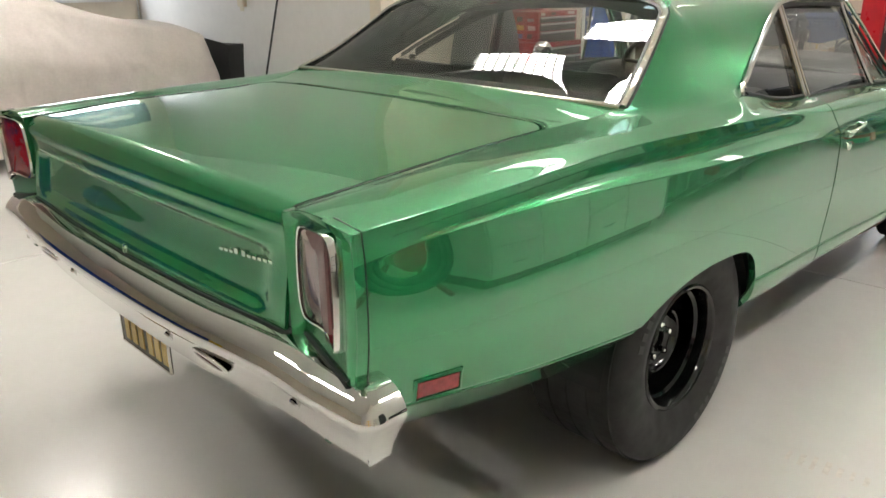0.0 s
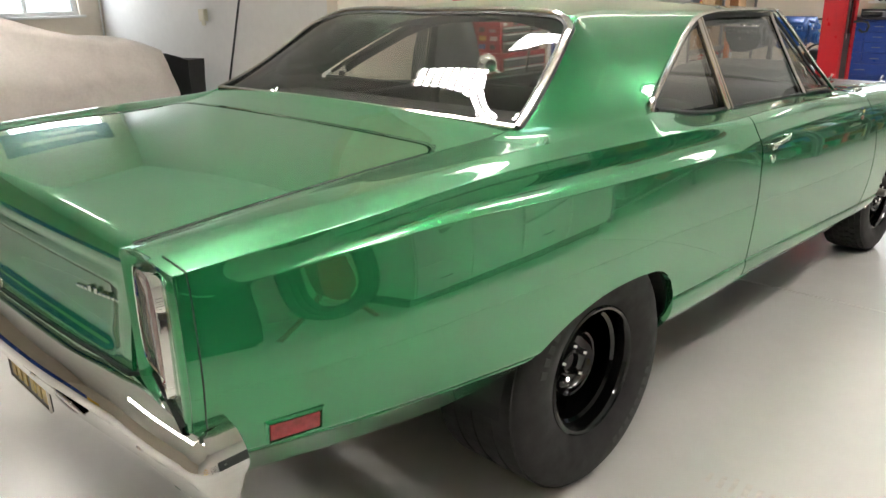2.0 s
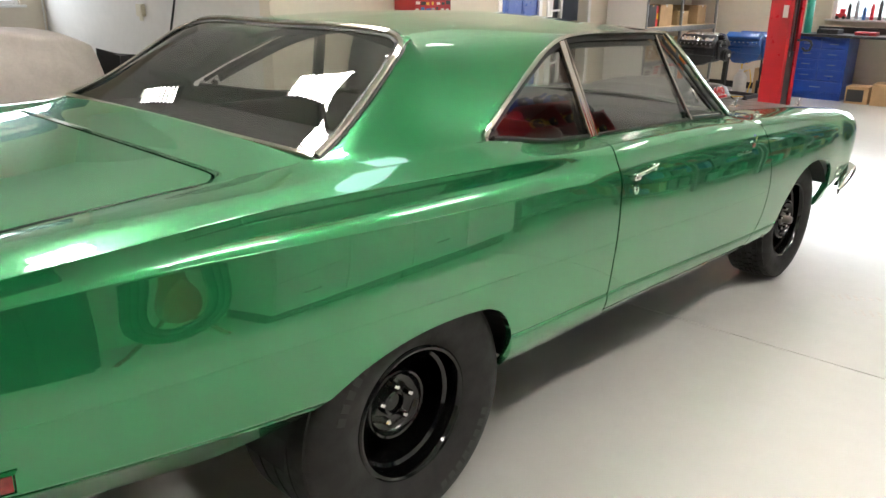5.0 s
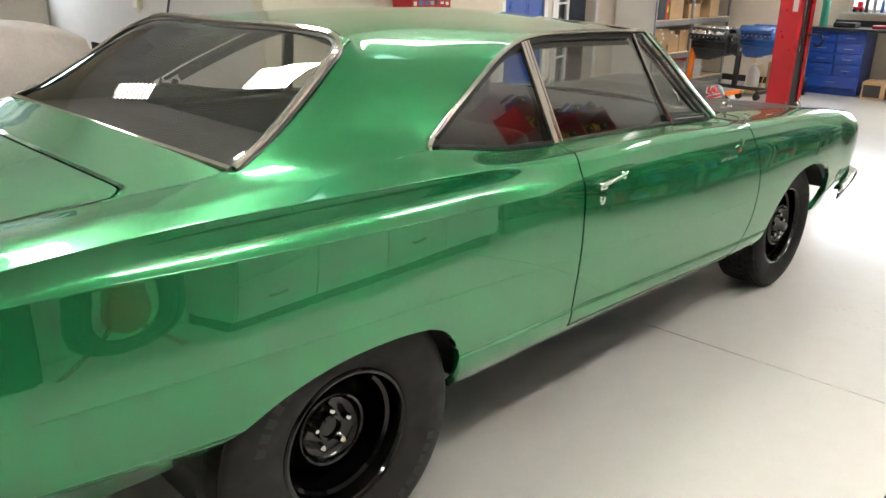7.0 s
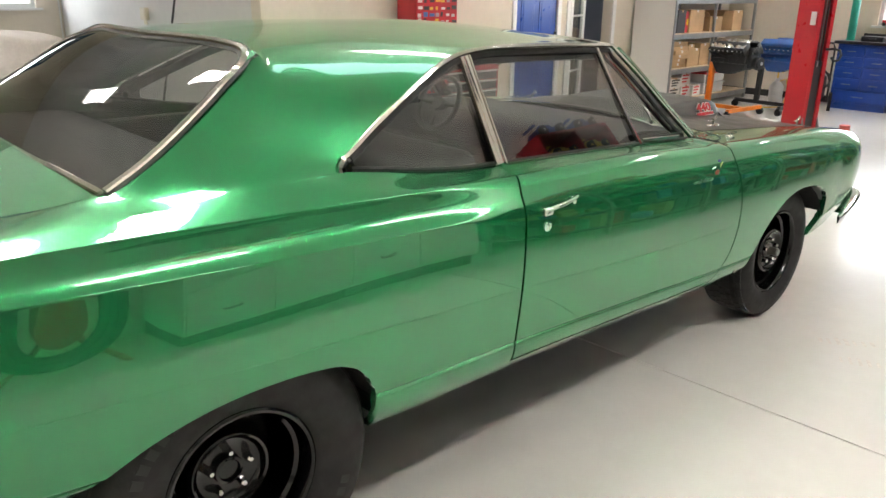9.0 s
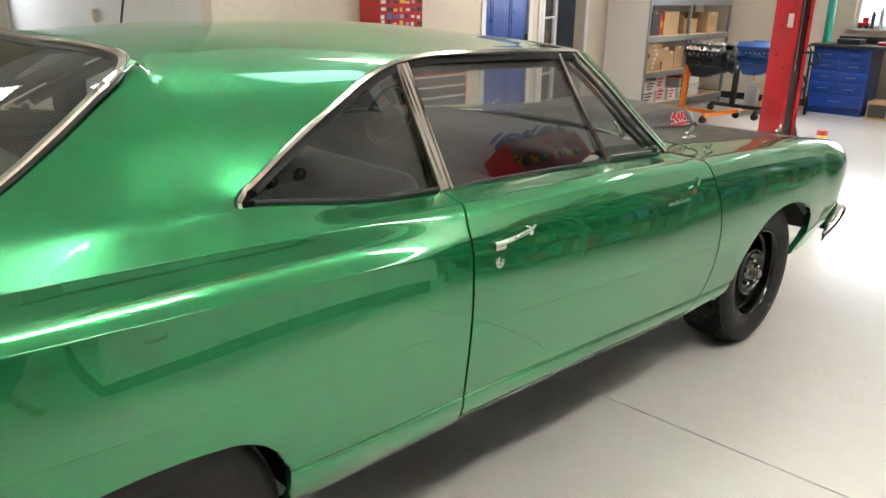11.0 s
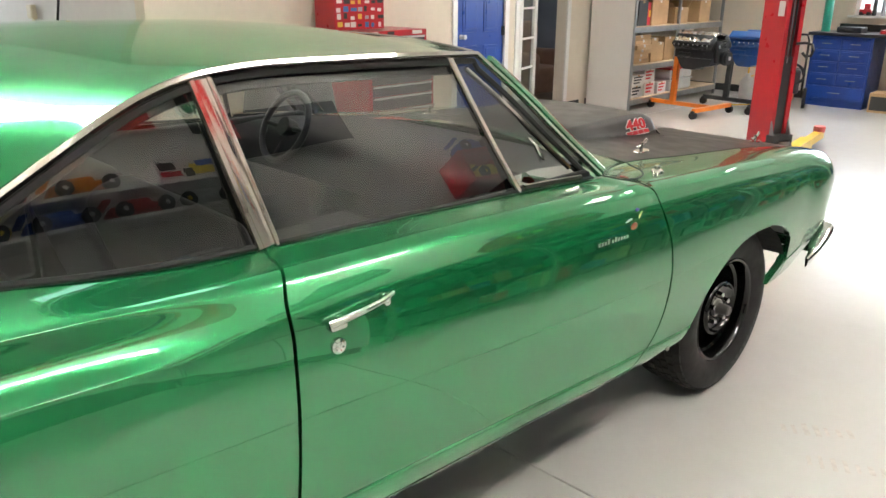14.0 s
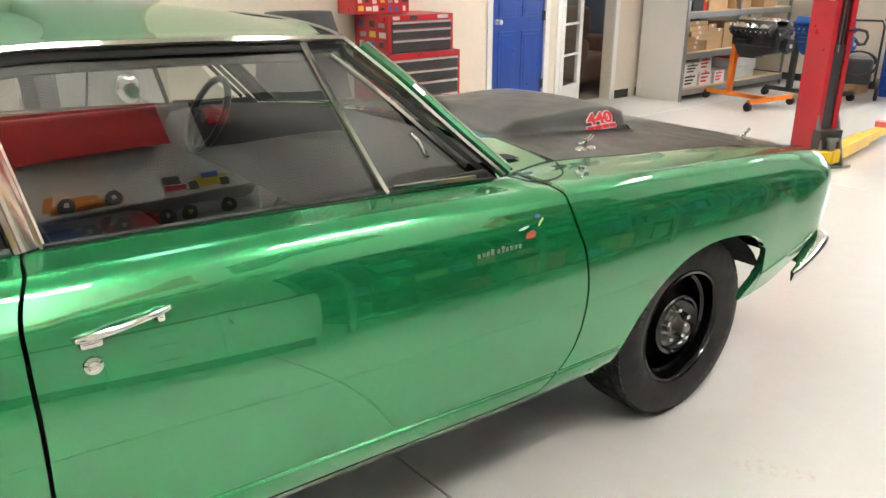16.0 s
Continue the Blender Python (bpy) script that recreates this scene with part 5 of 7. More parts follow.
def window(name, along, fixed, lo, hi, z0, z1, out, mullions, label):
    """A window in a wall; along is the axis that it runs along, out the way to the open air."""
    w = empty(name, ROOM, label=label, category="window", kind="structure")

    def piece(nm, a0, a1, d0, d1, b0, b1, mat):
        dims = (fixed + min(d0 * out, d1 * out), fixed + max(d0 * out, d1 * out), a0, a1, b0, b1) if along == "y" else (a0, a1, fixed + min(d0 * out, d1 * out), fixed + max(d0 * out, d1 * out), b0, b1)
        return boxed(nm, dims, mat, w, bevel=.003)

    f = .05
    for a0, a1, b0, b1 in ((lo, lo + f, z0, z1), (hi - f, hi, z0, z1), (lo + f, hi - f, z0, z0 + f), (lo + f, hi - f, z1 - f, z1)):
        piece("window_frame", a0, a1, .04, .11, b0, b1, WHITE)
    for m in mullions:
        piece("mullion", m - .02, m + .02, .05, .10, z0 + f, z1 - f, WHITE)
    piece("window_sill", lo - .06, hi + .06, -.06, .04, z0 - .03, z0, WHITE)
    p = piece("pane", lo + f, hi - f, .07, .076, z0 + f, z1 - f, PANE)
    p.visible_shadow = False
    return w


window("window_1", "y", FARW, W1[0], W1[1], W1[2], W1[3], -1, (1.98,), "white-framed window with bright daylight behind it")
window("window_2", "x", NORTH, W2[0], W2[1], W2[2], W2[3], 1, (.1,), "white-framed window above the workbench")
solid("backdrop_west", (FARW - 1.2, FARW - 1.15, -1.5, 5.0, .2, 4.0), DAYLIGHT, "plain bright daylight outside the window", "backdrop")
solid("backdrop_north", (-4.0, 4.0, NORTH + 1.15, NORTH + 1.2, .2, 4.0), DAYLIGHT, "plain bright daylight outside the window", "backdrop")
area_lamp("window_daylight", Matrix.Translation((FARW - .03, 1.98, 1.64)) @ Matrix.Rotation(radians(-90), 4, "Y"), .7, 1.2, 30, DAY)
area_lamp("window_daylight", Matrix.Translation(((W2[0] + W2[1]) / 2, NORTH - .0 + .03, 1.7)) @ Matrix.Rotation(radians(-90), 4, "X"), 2.8, 1.0, 65, DAY)
for y0, y1 in ((ALC + .02, DOOR1[0] - .1), (DOOR2[1] + .1, 8.6), (8.75, NORTH)):
    solid("baseboard", (WEST, WEST + .015, y0, y1, 0, .10), BASE_BLACK, "black rubber skirting", "baseboard", bevel=.003)
solid("baseboard", (WEST + .02, -1.66, NORTH - .015, NORTH, 0, .10), BASE_BLACK, "black rubber skirting", "baseboard", bevel=.003)

# ---- ceiling lamps ----
LOUVRE = material("satin_louvre_metal", (0.42, 0.42, 0.41), 0.45, 0.6, var=0.05, scale=20.0)


def ceiling_lamp(x, y, turn):
    t = thing("ceiling_light", x, y, HIGH, turn, label="long white ceiling light with a deep metal louvre", category="ceiling light", group="ceiling lights")
    bm = bmesh.new()
    for b in ((-.61, .61, -.21, -.18, -.078, 0), (-.61, .61, .18, .21, -.078, 0), (-.61, -.58, -.18, .18, -.078, 0), (.58, .61, -.18, .18, -.078, 0)):
        block(bm, *b, .004)
    part("frame", bm, WHITE, t)
    bm = bmesh.new()
    block(bm, -.58, .58, -.18, .18, -.025, -.02)
    part("diffuser", bm, LAMP, t)
    bm = bmesh.new()
    for k in range(1, 5):
        block(bm, -.58, .58, -.18 + k * .072 - .003, -.18 + k * .072 + .003, -.073, -.026)
    for k in range(1, 9):
        block(bm, -.58 + k * .129 - .003, -.58 + k * .129 + .003, -.18, .18, -.070, -.027)
    part("louvre", bm, LOUVRE, t)
    return t


first = ceiling_lamp(-1.45, .30, 0)
for x, y in ((1.6, -2.3), (-.2, .98), (1.6, 6.3), (1.6, 9.2), (-1.4, -3.3), (-1.4, 3.3), (-2.0, 6.5), (-2.0, 9.6), (-5.2, .1)):
    copy_thing(first, ROOM @ pose(x, y, HIGH))
for y in (1.2, 3.5):                        # two unseen ones added along the east wall to brighten floor and car side
    copy_thing(first, ROOM @ pose(2.88, y, HIGH, 0, 0, 90))

# bluish panel in the ceiling
BLUELAMP = glowing("skylight_diffuser", (.70, .90, 1.0), 4.5)
sk = thing("ceiling_panel", -.15, 2.2, HIGH, 0, label="square bluish ceiling panel in a white frame", category="ceiling light")
bm = bmesh.new()
for b in ((-.47, .47, -.28, -.25, -.04, 0), (-.47, .47, .25, .28, -.04, 0), (-.47, -.44, -.25, .25, -.04, 0), (.44, .47, -.25, .25, -.04, 0)):
    block(bm, *b, .004)
part("frame", bm, WHITE, sk)
bm = bmesh.new()
block(bm, -.44, .44, -.25, .25, -.025, -.02)
part("diffuser", bm, BLUELAMP, sk)

# faint dried footprints on the floor
STAIN = material("dried_footprint", (0.585, 0.545, 0.50), 0.22, var=0.1, scale=40.0)
rng = random.Random(21)
for x, y, a in ((1.30, .29, 8), (1.27, 2.92, 35), (1.43, 2.77, 30), (2.05, 1.5, 12)):
    f = empty("footprint", pose(x, y, .0, 0, 0, a), label="faint dried shoe print on the pale floor", category="stain", group="shoe prints")
    for k in range(7):
        w = (.030, .040, .044, .042, .034, .032, .034)[k]
        bm = bmesh.new()
        block(bm, -.12 + k * .038, -.12 + k * .038 + rng.uniform(.012, .020), -w, w * rng.uniform(.5, 1.0), .0001, .0006)
        part("tread_mark", bm, STAIN, f)

# ---- doors of the west wall ----
def panel_door(name, x, y0, y1, h, mat, label):
    d = empty(name, ROOM @ pose(x, y0, 0), label=label, category="door", kind="structure")
    w = y1 - y0
    boxed("leaf", (-.02, .02, .004, w - .004, .008, h - .006), mat, d, bevel=.003)
    for a, b in ((.10, w / 2 - .045), (w / 2 + .045, w - .10)):
        for c, e in ((.20, .88), (1.02, 1.62), (1.74, 1.94)):
            bm = bmesh.new()
            block(bm, .018, .027, a, b, c, e, .006)
            block(bm, .024, .031, a + .035, b - .035, c + .035, e - .035, .005)
            part("panel", bm, mat, d)
    return d


def door_frame(y0, y1, h):
    bm = bmesh.new()
    for b in ((WEST - .15, WEST + .018, y0 - .07, y0, 0, h + .07), (WEST - .15, WEST + .018, y1, y1 + .07, 0, h + .07), (WEST - .15, WEST + .018, y0, y1, h, h + .07)):
        block(bm, *b, .004)
    o = part("door_frame", bm, WHITE, None, "white painted door frame")
    o.matrix_world = ROOM
    tagged(o, category="door frame", kind="structure")


door_frame(*DOOR1, DH)
door_frame(*DOOR2, DH)
d1 = panel_door("door_1", WEST - .03, DOOR1[0], DOOR1[1], DH, BLUE, "closed blue panelled door in a white frame")
for z in (.30, 1.02, 1.78):
    bm = bmesh.new()
    rod(bm, (.034, .788, z - .05), (.034, .788, z + .05), .009, 10)
    block(bm, .018, .030, .745, .79, z - .05, z + .05)
    part("hinge", bm, BASE_BLACK, d1, "black hinge")
bm = bmesh.new()
lathe(bm, [(0, .026), (.01, .026), (.02, .012), (.04, .012), (.05, .026), (.07, .024), (.075, 0)], 20, "X")
bmesh.ops.translate(bm, vec=(.02, .075, .98), verts=bm.verts)
part("door_knob", bm, ALU, d1, "round metal knob", smooth=True, angle=40)

# the glazed door, standing open towards the next room
d2 = empty("door_2", ROOM @ pose(WEST - .01, DOOR2[0] + .01, 0, 0, 0, 19), label="open white glazed door with small panes", category="door", kind="structure")
WD = .62
bm = bmesh.new()
block(bm, -.02, .02, 0, .10, .01, DH - .01, .003)
block(bm, -.02, .02, WD - .10, WD, .01, DH - .01, .003)
block(bm, -.02, .02, .10, WD - .10, .01, .22, .003)
block(bm, -.02, .02, .10, WD - .10, DH - .12, DH - .01, .003)
part("leaf_frame", bm, WHITE, d2)
for k in range(1, 5):
    z = .22 + k * (DH - .34) / 5
    boxed("glazing_bar", (-.014, .014, .10, WD - .10, z - .012, z + .012), WHITE, d2, bevel=.002)
p = boxed("pane", (-.003, .003, .10, WD - .10, .22, DH - .12), PANE, d2, bevel=0)
p.visible_shadow = False
# the room behind it
wall("wall_back_room", [(WEST - 2.6, WEST - 2.5, 6.0, 10.2, 0, HIGH), (WEST - 2.5, WEST - .15, 5.9, 6.0, 0, HIGH), (WEST - 2.5, WEST - .15, 10.2, 10.3, 0, HIGH)], BLUEGREY, "blue-grey painted wall of the room behind")
solid("floor_back_room", (WEST - 2.5, WEST - .15, 6.0, 10.2, -.02, .001), material("brown_carpet", (.12, .09, .07), .95, var=.15, scale=30.0), "brown carpet of the room behind", "floor")
# an unseen lamp, added to brighten the armchair and its room
back_room_fill = copy_thing(first, ROOM @ pose(WEST - 1.6, 9.7, HIGH))
back_room_fill.scale = (.5, .8, 1)
sofa = thing("armchair", WEST - .95, 8.75, 0, 0, label="brown leather armchair in the next room", category="armchair")
bm = bmesh.new()
block(bm, -.45, .45, -.45, .45, .12, .45, .07, 4)
part("seat", bm, BROWN, sofa, smooth=True)
bm = bmesh.new()
block(bm, -.45, -.15, -.45, .45, .35, 1.02, .10, 4)
part("backrest", bm, BROWN, sofa, smooth=True)
for y in (-.46, .30):
    bm = bmesh.new()
    block(bm, -.42, .45, y, y + .17, .12, .66, .07, 4)
    part("arm", bm, BROWN, sofa, smooth=True)
bm = bmesh.new()
for x in (-.38, .38):
    for y in (-.38, .38):
        rod(bm, (x, y, 0), (x, y, .13), .025, 8)
part("feet", bm, BASE_BLACK, sofa)

# ---- wall switch and rod on the white wall ----
sw = thing("wall_switch", -5.86, ALC, 1.20, 0, label="cream wall switch plate", category="switch")
boxed("plate", (-.036, .036, -.008, 0, -.058, .058), material("cream_plastic", (.62, .57, .42), .4, var=.04), sw, bevel=.003)
boxed("toggle", (-.006, .006, -.018, -.006, -.012, .012), material("cream_toggle", (.66, .62, .50), .4), sw, bevel=.002)
pole = thing("leaning_pole", -5.33, ALC - .12, 0, 0, label="thin black pole leaning on the white wall", category="pole")
bm = bmesh.new()
rod(bm, (-.12, -.05, .0), (.30, .10, 1.62), .011, 10)
part("shaft", bm, BASE_BLACK, pole, smooth=True, angle=40)
bm = bmesh.new()
rod(bm, (.30, .10, 1.62), (.34, .112, 1.78), .014, 10)
part("grip", bm, YELLOW, pole, "yellow grip", smooth=True, angle=40)
bm = bmesh.new()
rod(bm, (0, 0, 0), (0, 0, 2.2), .011, 8)
cond = part("conduit_pipe", bm, WHITE, None, "white conduit pipe in the corner", smooth=True, angle=40)
cond.matrix_world = ROOM @ pose(FARW + .03, ALC - .04, 0)
tagged(cond, category="pipe")

# ---- covered car in the alcove ----
cover = thing("covered_car", -6.0, .2, 0, 0, label="car under a pale grey fabric cover", category="covered car")
half = smooth_curve([(-2.6, .70), (-2.2, .86), (0, .92), (1.4, .90), (1.76, .84), (1.98, .72)])
top_line = smooth_curve([(-2.6, .70), (-2.1, .98), (-1.2, 1.08), (-.75, 1.36), (-.1, 1.44), (.35, 1.39), (.95, 1.19), (1.32, 1.11), (1.78, 1.035), (1.91, .95), (1.98, .76)])
bm = bmesh.new()
rows = []
for i in range(90):
    y = -2.6 + 4.58 * i / 89
    row = []
    w, h = half(y), top_line(y)
    cab = smooth01(1.05, .2, y) * smooth01(-1.3, -.6, y)
    for k in range(61):
        u = -1 + 2 * k / 60
        a = abs(u)
        if a < .55:
            x = u / .55 * (w * (1 - .22 * cab) * .86)
            z = h - .05 * (a / .55) ** 3 - .10 * cab * (a / .55) ** 4
        else:
            t = (a - .55) / .45
            x = math.copysign(w * (1 - .22 * cab) * .86 + w * (.14 + .22 * cab) * smooth01(0, .45, t), u)
            z = (h - .05 - .10 * cab) * (1 - t) + .10 * t + .12 * smooth01(0, .5, t) * (1 - t)
        n = noise.noise(Vector((x * 1.3, y * .9, z * 2.2))) * .022 + .010 * math.sin(11 * z + 3.5 * y + 2 * noise.noise(Vector((0, y, z * 2)))) * smooth01(.5, .8, a)
        fold = abs(math.sin(8.5 * z + 1.1 * y + 2.2 * noise.noise(Vector((.3, y * .7, z * 1.6)))))
        n += .042 * (1 - fold) ** 3 * smooth01(.35, .6, a) * (.5 + noise.noise(Vector((4, y * .8, z))))
        row.append((x + math.copysign(n, u) * smooth01(.3, .7, a), y, z + n * .5))
    rows.append(row)
sheet(bm, rows, False)
part("cover", bm, FABRIC, cover, smooth=True)
bm = bmesh.new()
for x in (-.75, .60):
    for y in (-1.6, 1.15):
        rod(bm, (x, y, .31), (x + .18, y, .31), .31, 28)
part("wheels", bm, RUBBER, cover)
bag = thing("black_bag", -5.47, 2.42, 0, 20, label="upright black nylon bag beside the covered car", category="bag")
bm = bmesh.new()
rows = []
for k in range(12):
    v = k / 11
    r = [(-.16 - .05 * v, -.09), (.12, -.11 - .02 * v), (.15, .07), (-.12 - .03 * v, .09), (-.16 - .05 * v, -.09)]
    rows.append([(x + .015 * math.sin(5 * v + i), y, .84 * v + (.06 if (i in (0, 4) and k == 11) else 0)) for i, (x, y) in enumerate(r)])
sheet(bm, rows, True)
part("sack", bm, BLACKCLOTH, bag, smooth=True, angle=40)
boxed("bag_base", (-.16, .14, -.09, .08, 0, .03), BLACKCLOTH, bag, bevel=.01)
boxed("bag_top", (-.20, .12, -.10, .08, .80, .84), BLACKCLOTH, bag, bevel=.015)

# ---- tool chest ----
chest = thing("tool_chest", WEST + .02, 4.42, 0, 0, label="red steel tool chest with dark grey drawers and stickers", category="tool chest")


def drawer_box(parent, name, x1, y0, y1, z0, z1, heights, stickers):
    b = boxed(name, (.02, x1, y0, y1, z0, z1), RED, parent, bevel=.006)
    z = z1 - .05
    for h in heights:
        bm = bmesh.new()
        block(bm, x1 - .01, x1 + .008, y0 + .035, y1 - .035, z - h + .006, z, .003)
        part("drawer", bm, DARKGREY, b, "dark grey drawer")
        bm = bmesh.new()
        block(bm, x1 + .006, x1 + .022, y0 + .04, y1 - .04, z - .020, z - .003, .003)
        part("pull", bm, ALU, b, "aluminium drawer pull")
        z -= h
    return b


low = drawer_box(chest, "lower_cabinet", .56, .14, .93, .13, .82, (.10, .10, .12, .14, .17), 0)
up = drawer_box(chest, "upper_chest", .52, .17, .88, .825, 1.13, (.065, .085, .115), 0)
hut = boxed("hutch", (.02, .30, .0, .56, 1.135, 1.50), RED, chest, bevel=.006)
STICK = [material("sticker_white", (.72, .70, .66), .5), material("sticker_grey", (.35, .36, .38), .5), material("sticker_blue", (.05, .15, .40), .5), material("sticker_yellow", (.70, .50, .06), .5), material("sticker_black", (.03, .03, .03), .5)]
rng = random.Random(5)
for k in range(35):
    bm = bmesh.new()
    w, h = rng.uniform(.03, .072), rng.uniform(.02, .048)
    y, z = .02 + (k % 7) * .077 + rng.uniform(-.004, .008), 1.15 + (k // 7) * .066 + rng.uniform(0, .014)
    block(bm, .300, .3022 + .0003 * (k % 3), y, y + w, z, z + h, .001, 1)
    part("sticker", bm, STICK[rng.choice((0, 0, 1, 4, 4, 3, 2))], hut)
for k in range(9):
    bm = bmesh.new()
    x, z = .08 + (k % 3) * .14 + rng.uniform(0, .03), .86 + (k // 3) * .085
    block(bm, x, x + rng.uniform(.05, .10), .1675, .1705, z, z + rng.uniform(.03, .06), .001, 1)
    part("sticker", bm, STICK[(k * 2) % 5], up)
for y0, w, c in ((.22, .07, 0), (.40, .08, 4), (.70, .12, 0)):
    bm = bmesh.new()
    block(bm, .519, .5225, y0, y0 + w, 1.092, 1.122, .001, 1)
    part("sticker", bm, STICK[c], up)
bm = bmesh.new()
for x in (.10, .48):
    for y in (.22, .85):
        rod(bm, (x - .02, y, .065), (x + .02, y, .065), .065, 18)
part("castors", bm, RUBBER, chest)
drape = thing("draped_machine", WEST + .55, 3.75, 0, 0, label="machine under a black dust sheet beside the tool chest", category="covered machine")
bm = bmesh.new()
rows = []
for k in range(20):
    v = k / 19
    r = (.38 - .16 * v**2) * (1 + .03 * math.sin(9 * v))
    rows.append([(r * 1.05 * math.cos(a) * (1 + .05 * math.sin(5 * a + 3 * v)), r * 1.15 * math.sin(a) * (1 + .05 * math.cos(4 * a)), 1.18 * v if k < 19 else 1.19) for a in np.linspace(0, 2 * math.pi, 33)])
rows.append([(0, 0, 1.20)] * 33)
sheet(bm, rows, True)
part("dust_sheet", bm, material("charcoal_dust_sheet", (.045, .045, .046), .8, var=.2, scale=6.0, bump=.3, bump_scale=90.0), drape, smooth=True)

# cream socket box on the white wall
sock = thing("wall_socket", -5.82, ALC - .001, 1.19, 0, label="cream socket box on the white wall", category="socket")
boxed("box", (-.06, .06, -.045, 0, 0, .125), material("cream_plastic", (.62, .56, .42), .4), sock, bevel=.006)
boxed("cover", (-.05, .05, -.052, -.045, .01, .115), material("cream_plastic_cover", (.66, .60, .46), .35), sock, bevel=.003)

# ---- pegboard partition and shelf rack ----
peg = thing("pegboard", -3.55, 8.72, 0, 0, label="white perforated pegboard partition", category="pegboard", kind="structure")
boxed("board", (0, .62, -.010, .010, 0, 2.3), material("white_pegboard", (.70, .67, .63), .5, var=.03, scale=5.0), peg, bevel=.002)
bm = bmesh.new()
for i in range(23):
    for j in range(85):
        x, z = .02 + i * .0262, .04 + j * .0262
        vs = [bm.verts.new((x + .0034 * math.cos(a), -.0105, z + .0034 * math.sin(a))) for a in np.linspace(0, 2 * math.pi, 7)[:-1]]
        bm.faces.new(vs)
tagged(part("peg_holes", bm, BASE_BLACK, peg), kind="stuff")
boxed("edge_trim", (.612, .632, -.014, .014, 0, 2.3), STEEL, peg, bevel=.002)

rack = thing("shelf_rack", -3.55, 8.76, 0, 0, label="grey steel shelf rack loaded with boxes", category="shelf rack")
RY = 2.36
for y in (.0, 1.10, RY):
    for x in (.0, .57):
        bm = bmesh.new()
        block(bm, x, x + .035, y, y + .035, 0, 2.1, .003)
        for k in range(40):
            block(bm, x + .034, x + .0365, y + .010, y + .024, .05 + k * .05, .075 + k * .05)
        part("upright", bm, STEEL, rack)
LEVELS = (.14, .56, 1.02, 1.48, 1.94)
for z in LEVELS:
    bm = bmesh.new()
    block(bm, .57, .605, .0, RY + .03, z - .075, z - .005, .004)
    block(bm, .0, .03, .0, RY + .03, z - .075, z - .005, .004)
    part("beam", bm, STEEL, rack)
    boxed("shelf_board", (.01, .60, .02, RY + .01, z - .012, z + .006), WOOD, rack, bevel=.002)


def carton(x, y, z, dx, dy, dz, mat, label, turn=0.0, open_top=False, bars=0, bar_mat=None):
    c = thing("carton", x, y, z, turn, label=label, category="box", group="boxes on the shelf rack")
    bm = bmesh.new()
    block(bm, -dx / 2, dx / 2, -dy / 2, dy / 2, 0, dz, .004)
    part("box_body", bm, mat, c)
    bm = bmesh.new()
    block(bm, -dx / 2 - .001, dx / 2 + .001, -.022, .022, dz - .03, dz + .0015)
    part("tape", bm, PAPER if mat is CARD else CARD, c)
    if open_top:
        bm = bmesh.new()
        block(bm, -dx / 2, dx / 2, 0, .11, -.002, .002, m=pose(0, dy / 2, dz, 50, 0, 0))
        part("flap", bm, mat, c)
        bm = bmesh.new()
        block(bm, -dx / 2, dx / 2, -.11, 0, -.002, .002, m=pose(0, -dy / 2, dz, -35, 0, 0))
        part("flap", bm, mat, c)
    for k in range(bars):
        bm = bmesh.new()
        block(bm, dx / 2, dx / 2 + .0015, -dy * .38, dy * (.10 + .12 * (k % 3)), dz * (.22 + .26 * k), dz * (.36 + .26 * k))
        part("printed_bar", bm, bar_mat or DECAL_RED, c)
    return c


rng = random.Random(11)
rx = -3.55 + .34
for (y, z, dy, dz, mat, lab) in (
        (9.00, .146, .30, .15, PAPER, "white carton with dark printed bars"), (9.00, .297, .30, .13, PAPER, "white carton with dark printed bars"),
        (9.32, .146, .26, .17, PAPER, "white and red parts carton on the rack"), (9.32, .317, .26, .16, PAPER, "white and red parts carton on the rack"), (9.62, .146, .24, .15, PAPER, "white carton with red printed bars"),
        (9.06, 0.566, .40, .056, CARD, "flat brown mailer box in a stack"), (9.06, 0.624, .40, .056, CARD, "flat brown mailer box in a stack"), (9.06, 0.682, .40, .056, CARD, "flat brown mailer box in a stack"), (9.06, 0.740, .40, .056, CARD, "flat brown mailer box in a stack"), (9.06, 0.798, .40, .056, CARD, "flat brown mailer box in a stack"), (9.06, 0.856, .40, .056, CARD, "flat brown mailer box in a stack"), (9.37, .566, .15, .30, CARD, "tall brown cardboard box on the rack"), (9.54, .566, .16, .24, CARD, "tall brown cardboard box on the rack"), (9.78, .566, .26, .30, CARD, "brown cardboard box on the rack"), (10.6, .566, .40, .26, CARD, "brown cardboard box on the rack"),
        (9.00, 1.026, .22, .30, BASE_BLACK, "plain black carton on the rack"), (9.42, 1.026, .42, .30, CARD, "brown cardboard box on the rack"), (10.0, 1.026, .34, .20, CARD, "opened brown cardboard box on the rack"), (10.6, 1.026, .36, .28, CARD, "brown cardboard box on the rack"),
        (9.1, 1.486, .40, .28, CARD, "brown cardboard box on the rack"), (9.7, 1.486, .46, .30, CARD, "brown cardboard box on the rack"), (10.5, 1.486, .46, .26, CARD, "brown cardboard box on the rack")):
    bars = 3 if mat is PAPER else 0
    carton(rx + rng.uniform(-.02, .02), y, z, .44, dy, dz, mat, lab, rng.uniform(-4, 4), "opened" in lab, bars, BASE_BLACK if "dark" in lab else None)
red_can = thing("red_canister", -3.06, 9.22, 1.026, 0, label="red cardboard canister with a yellow mark", category="canister")
boxed("body", (-.05, .05, -.08, .08, 0, .28), DECAL_RED, red_can, bevel=.01)
boxed("mark", (.048, .052, -.05, .04, .10, .18), YELLOW, red_can, bevel=.001)
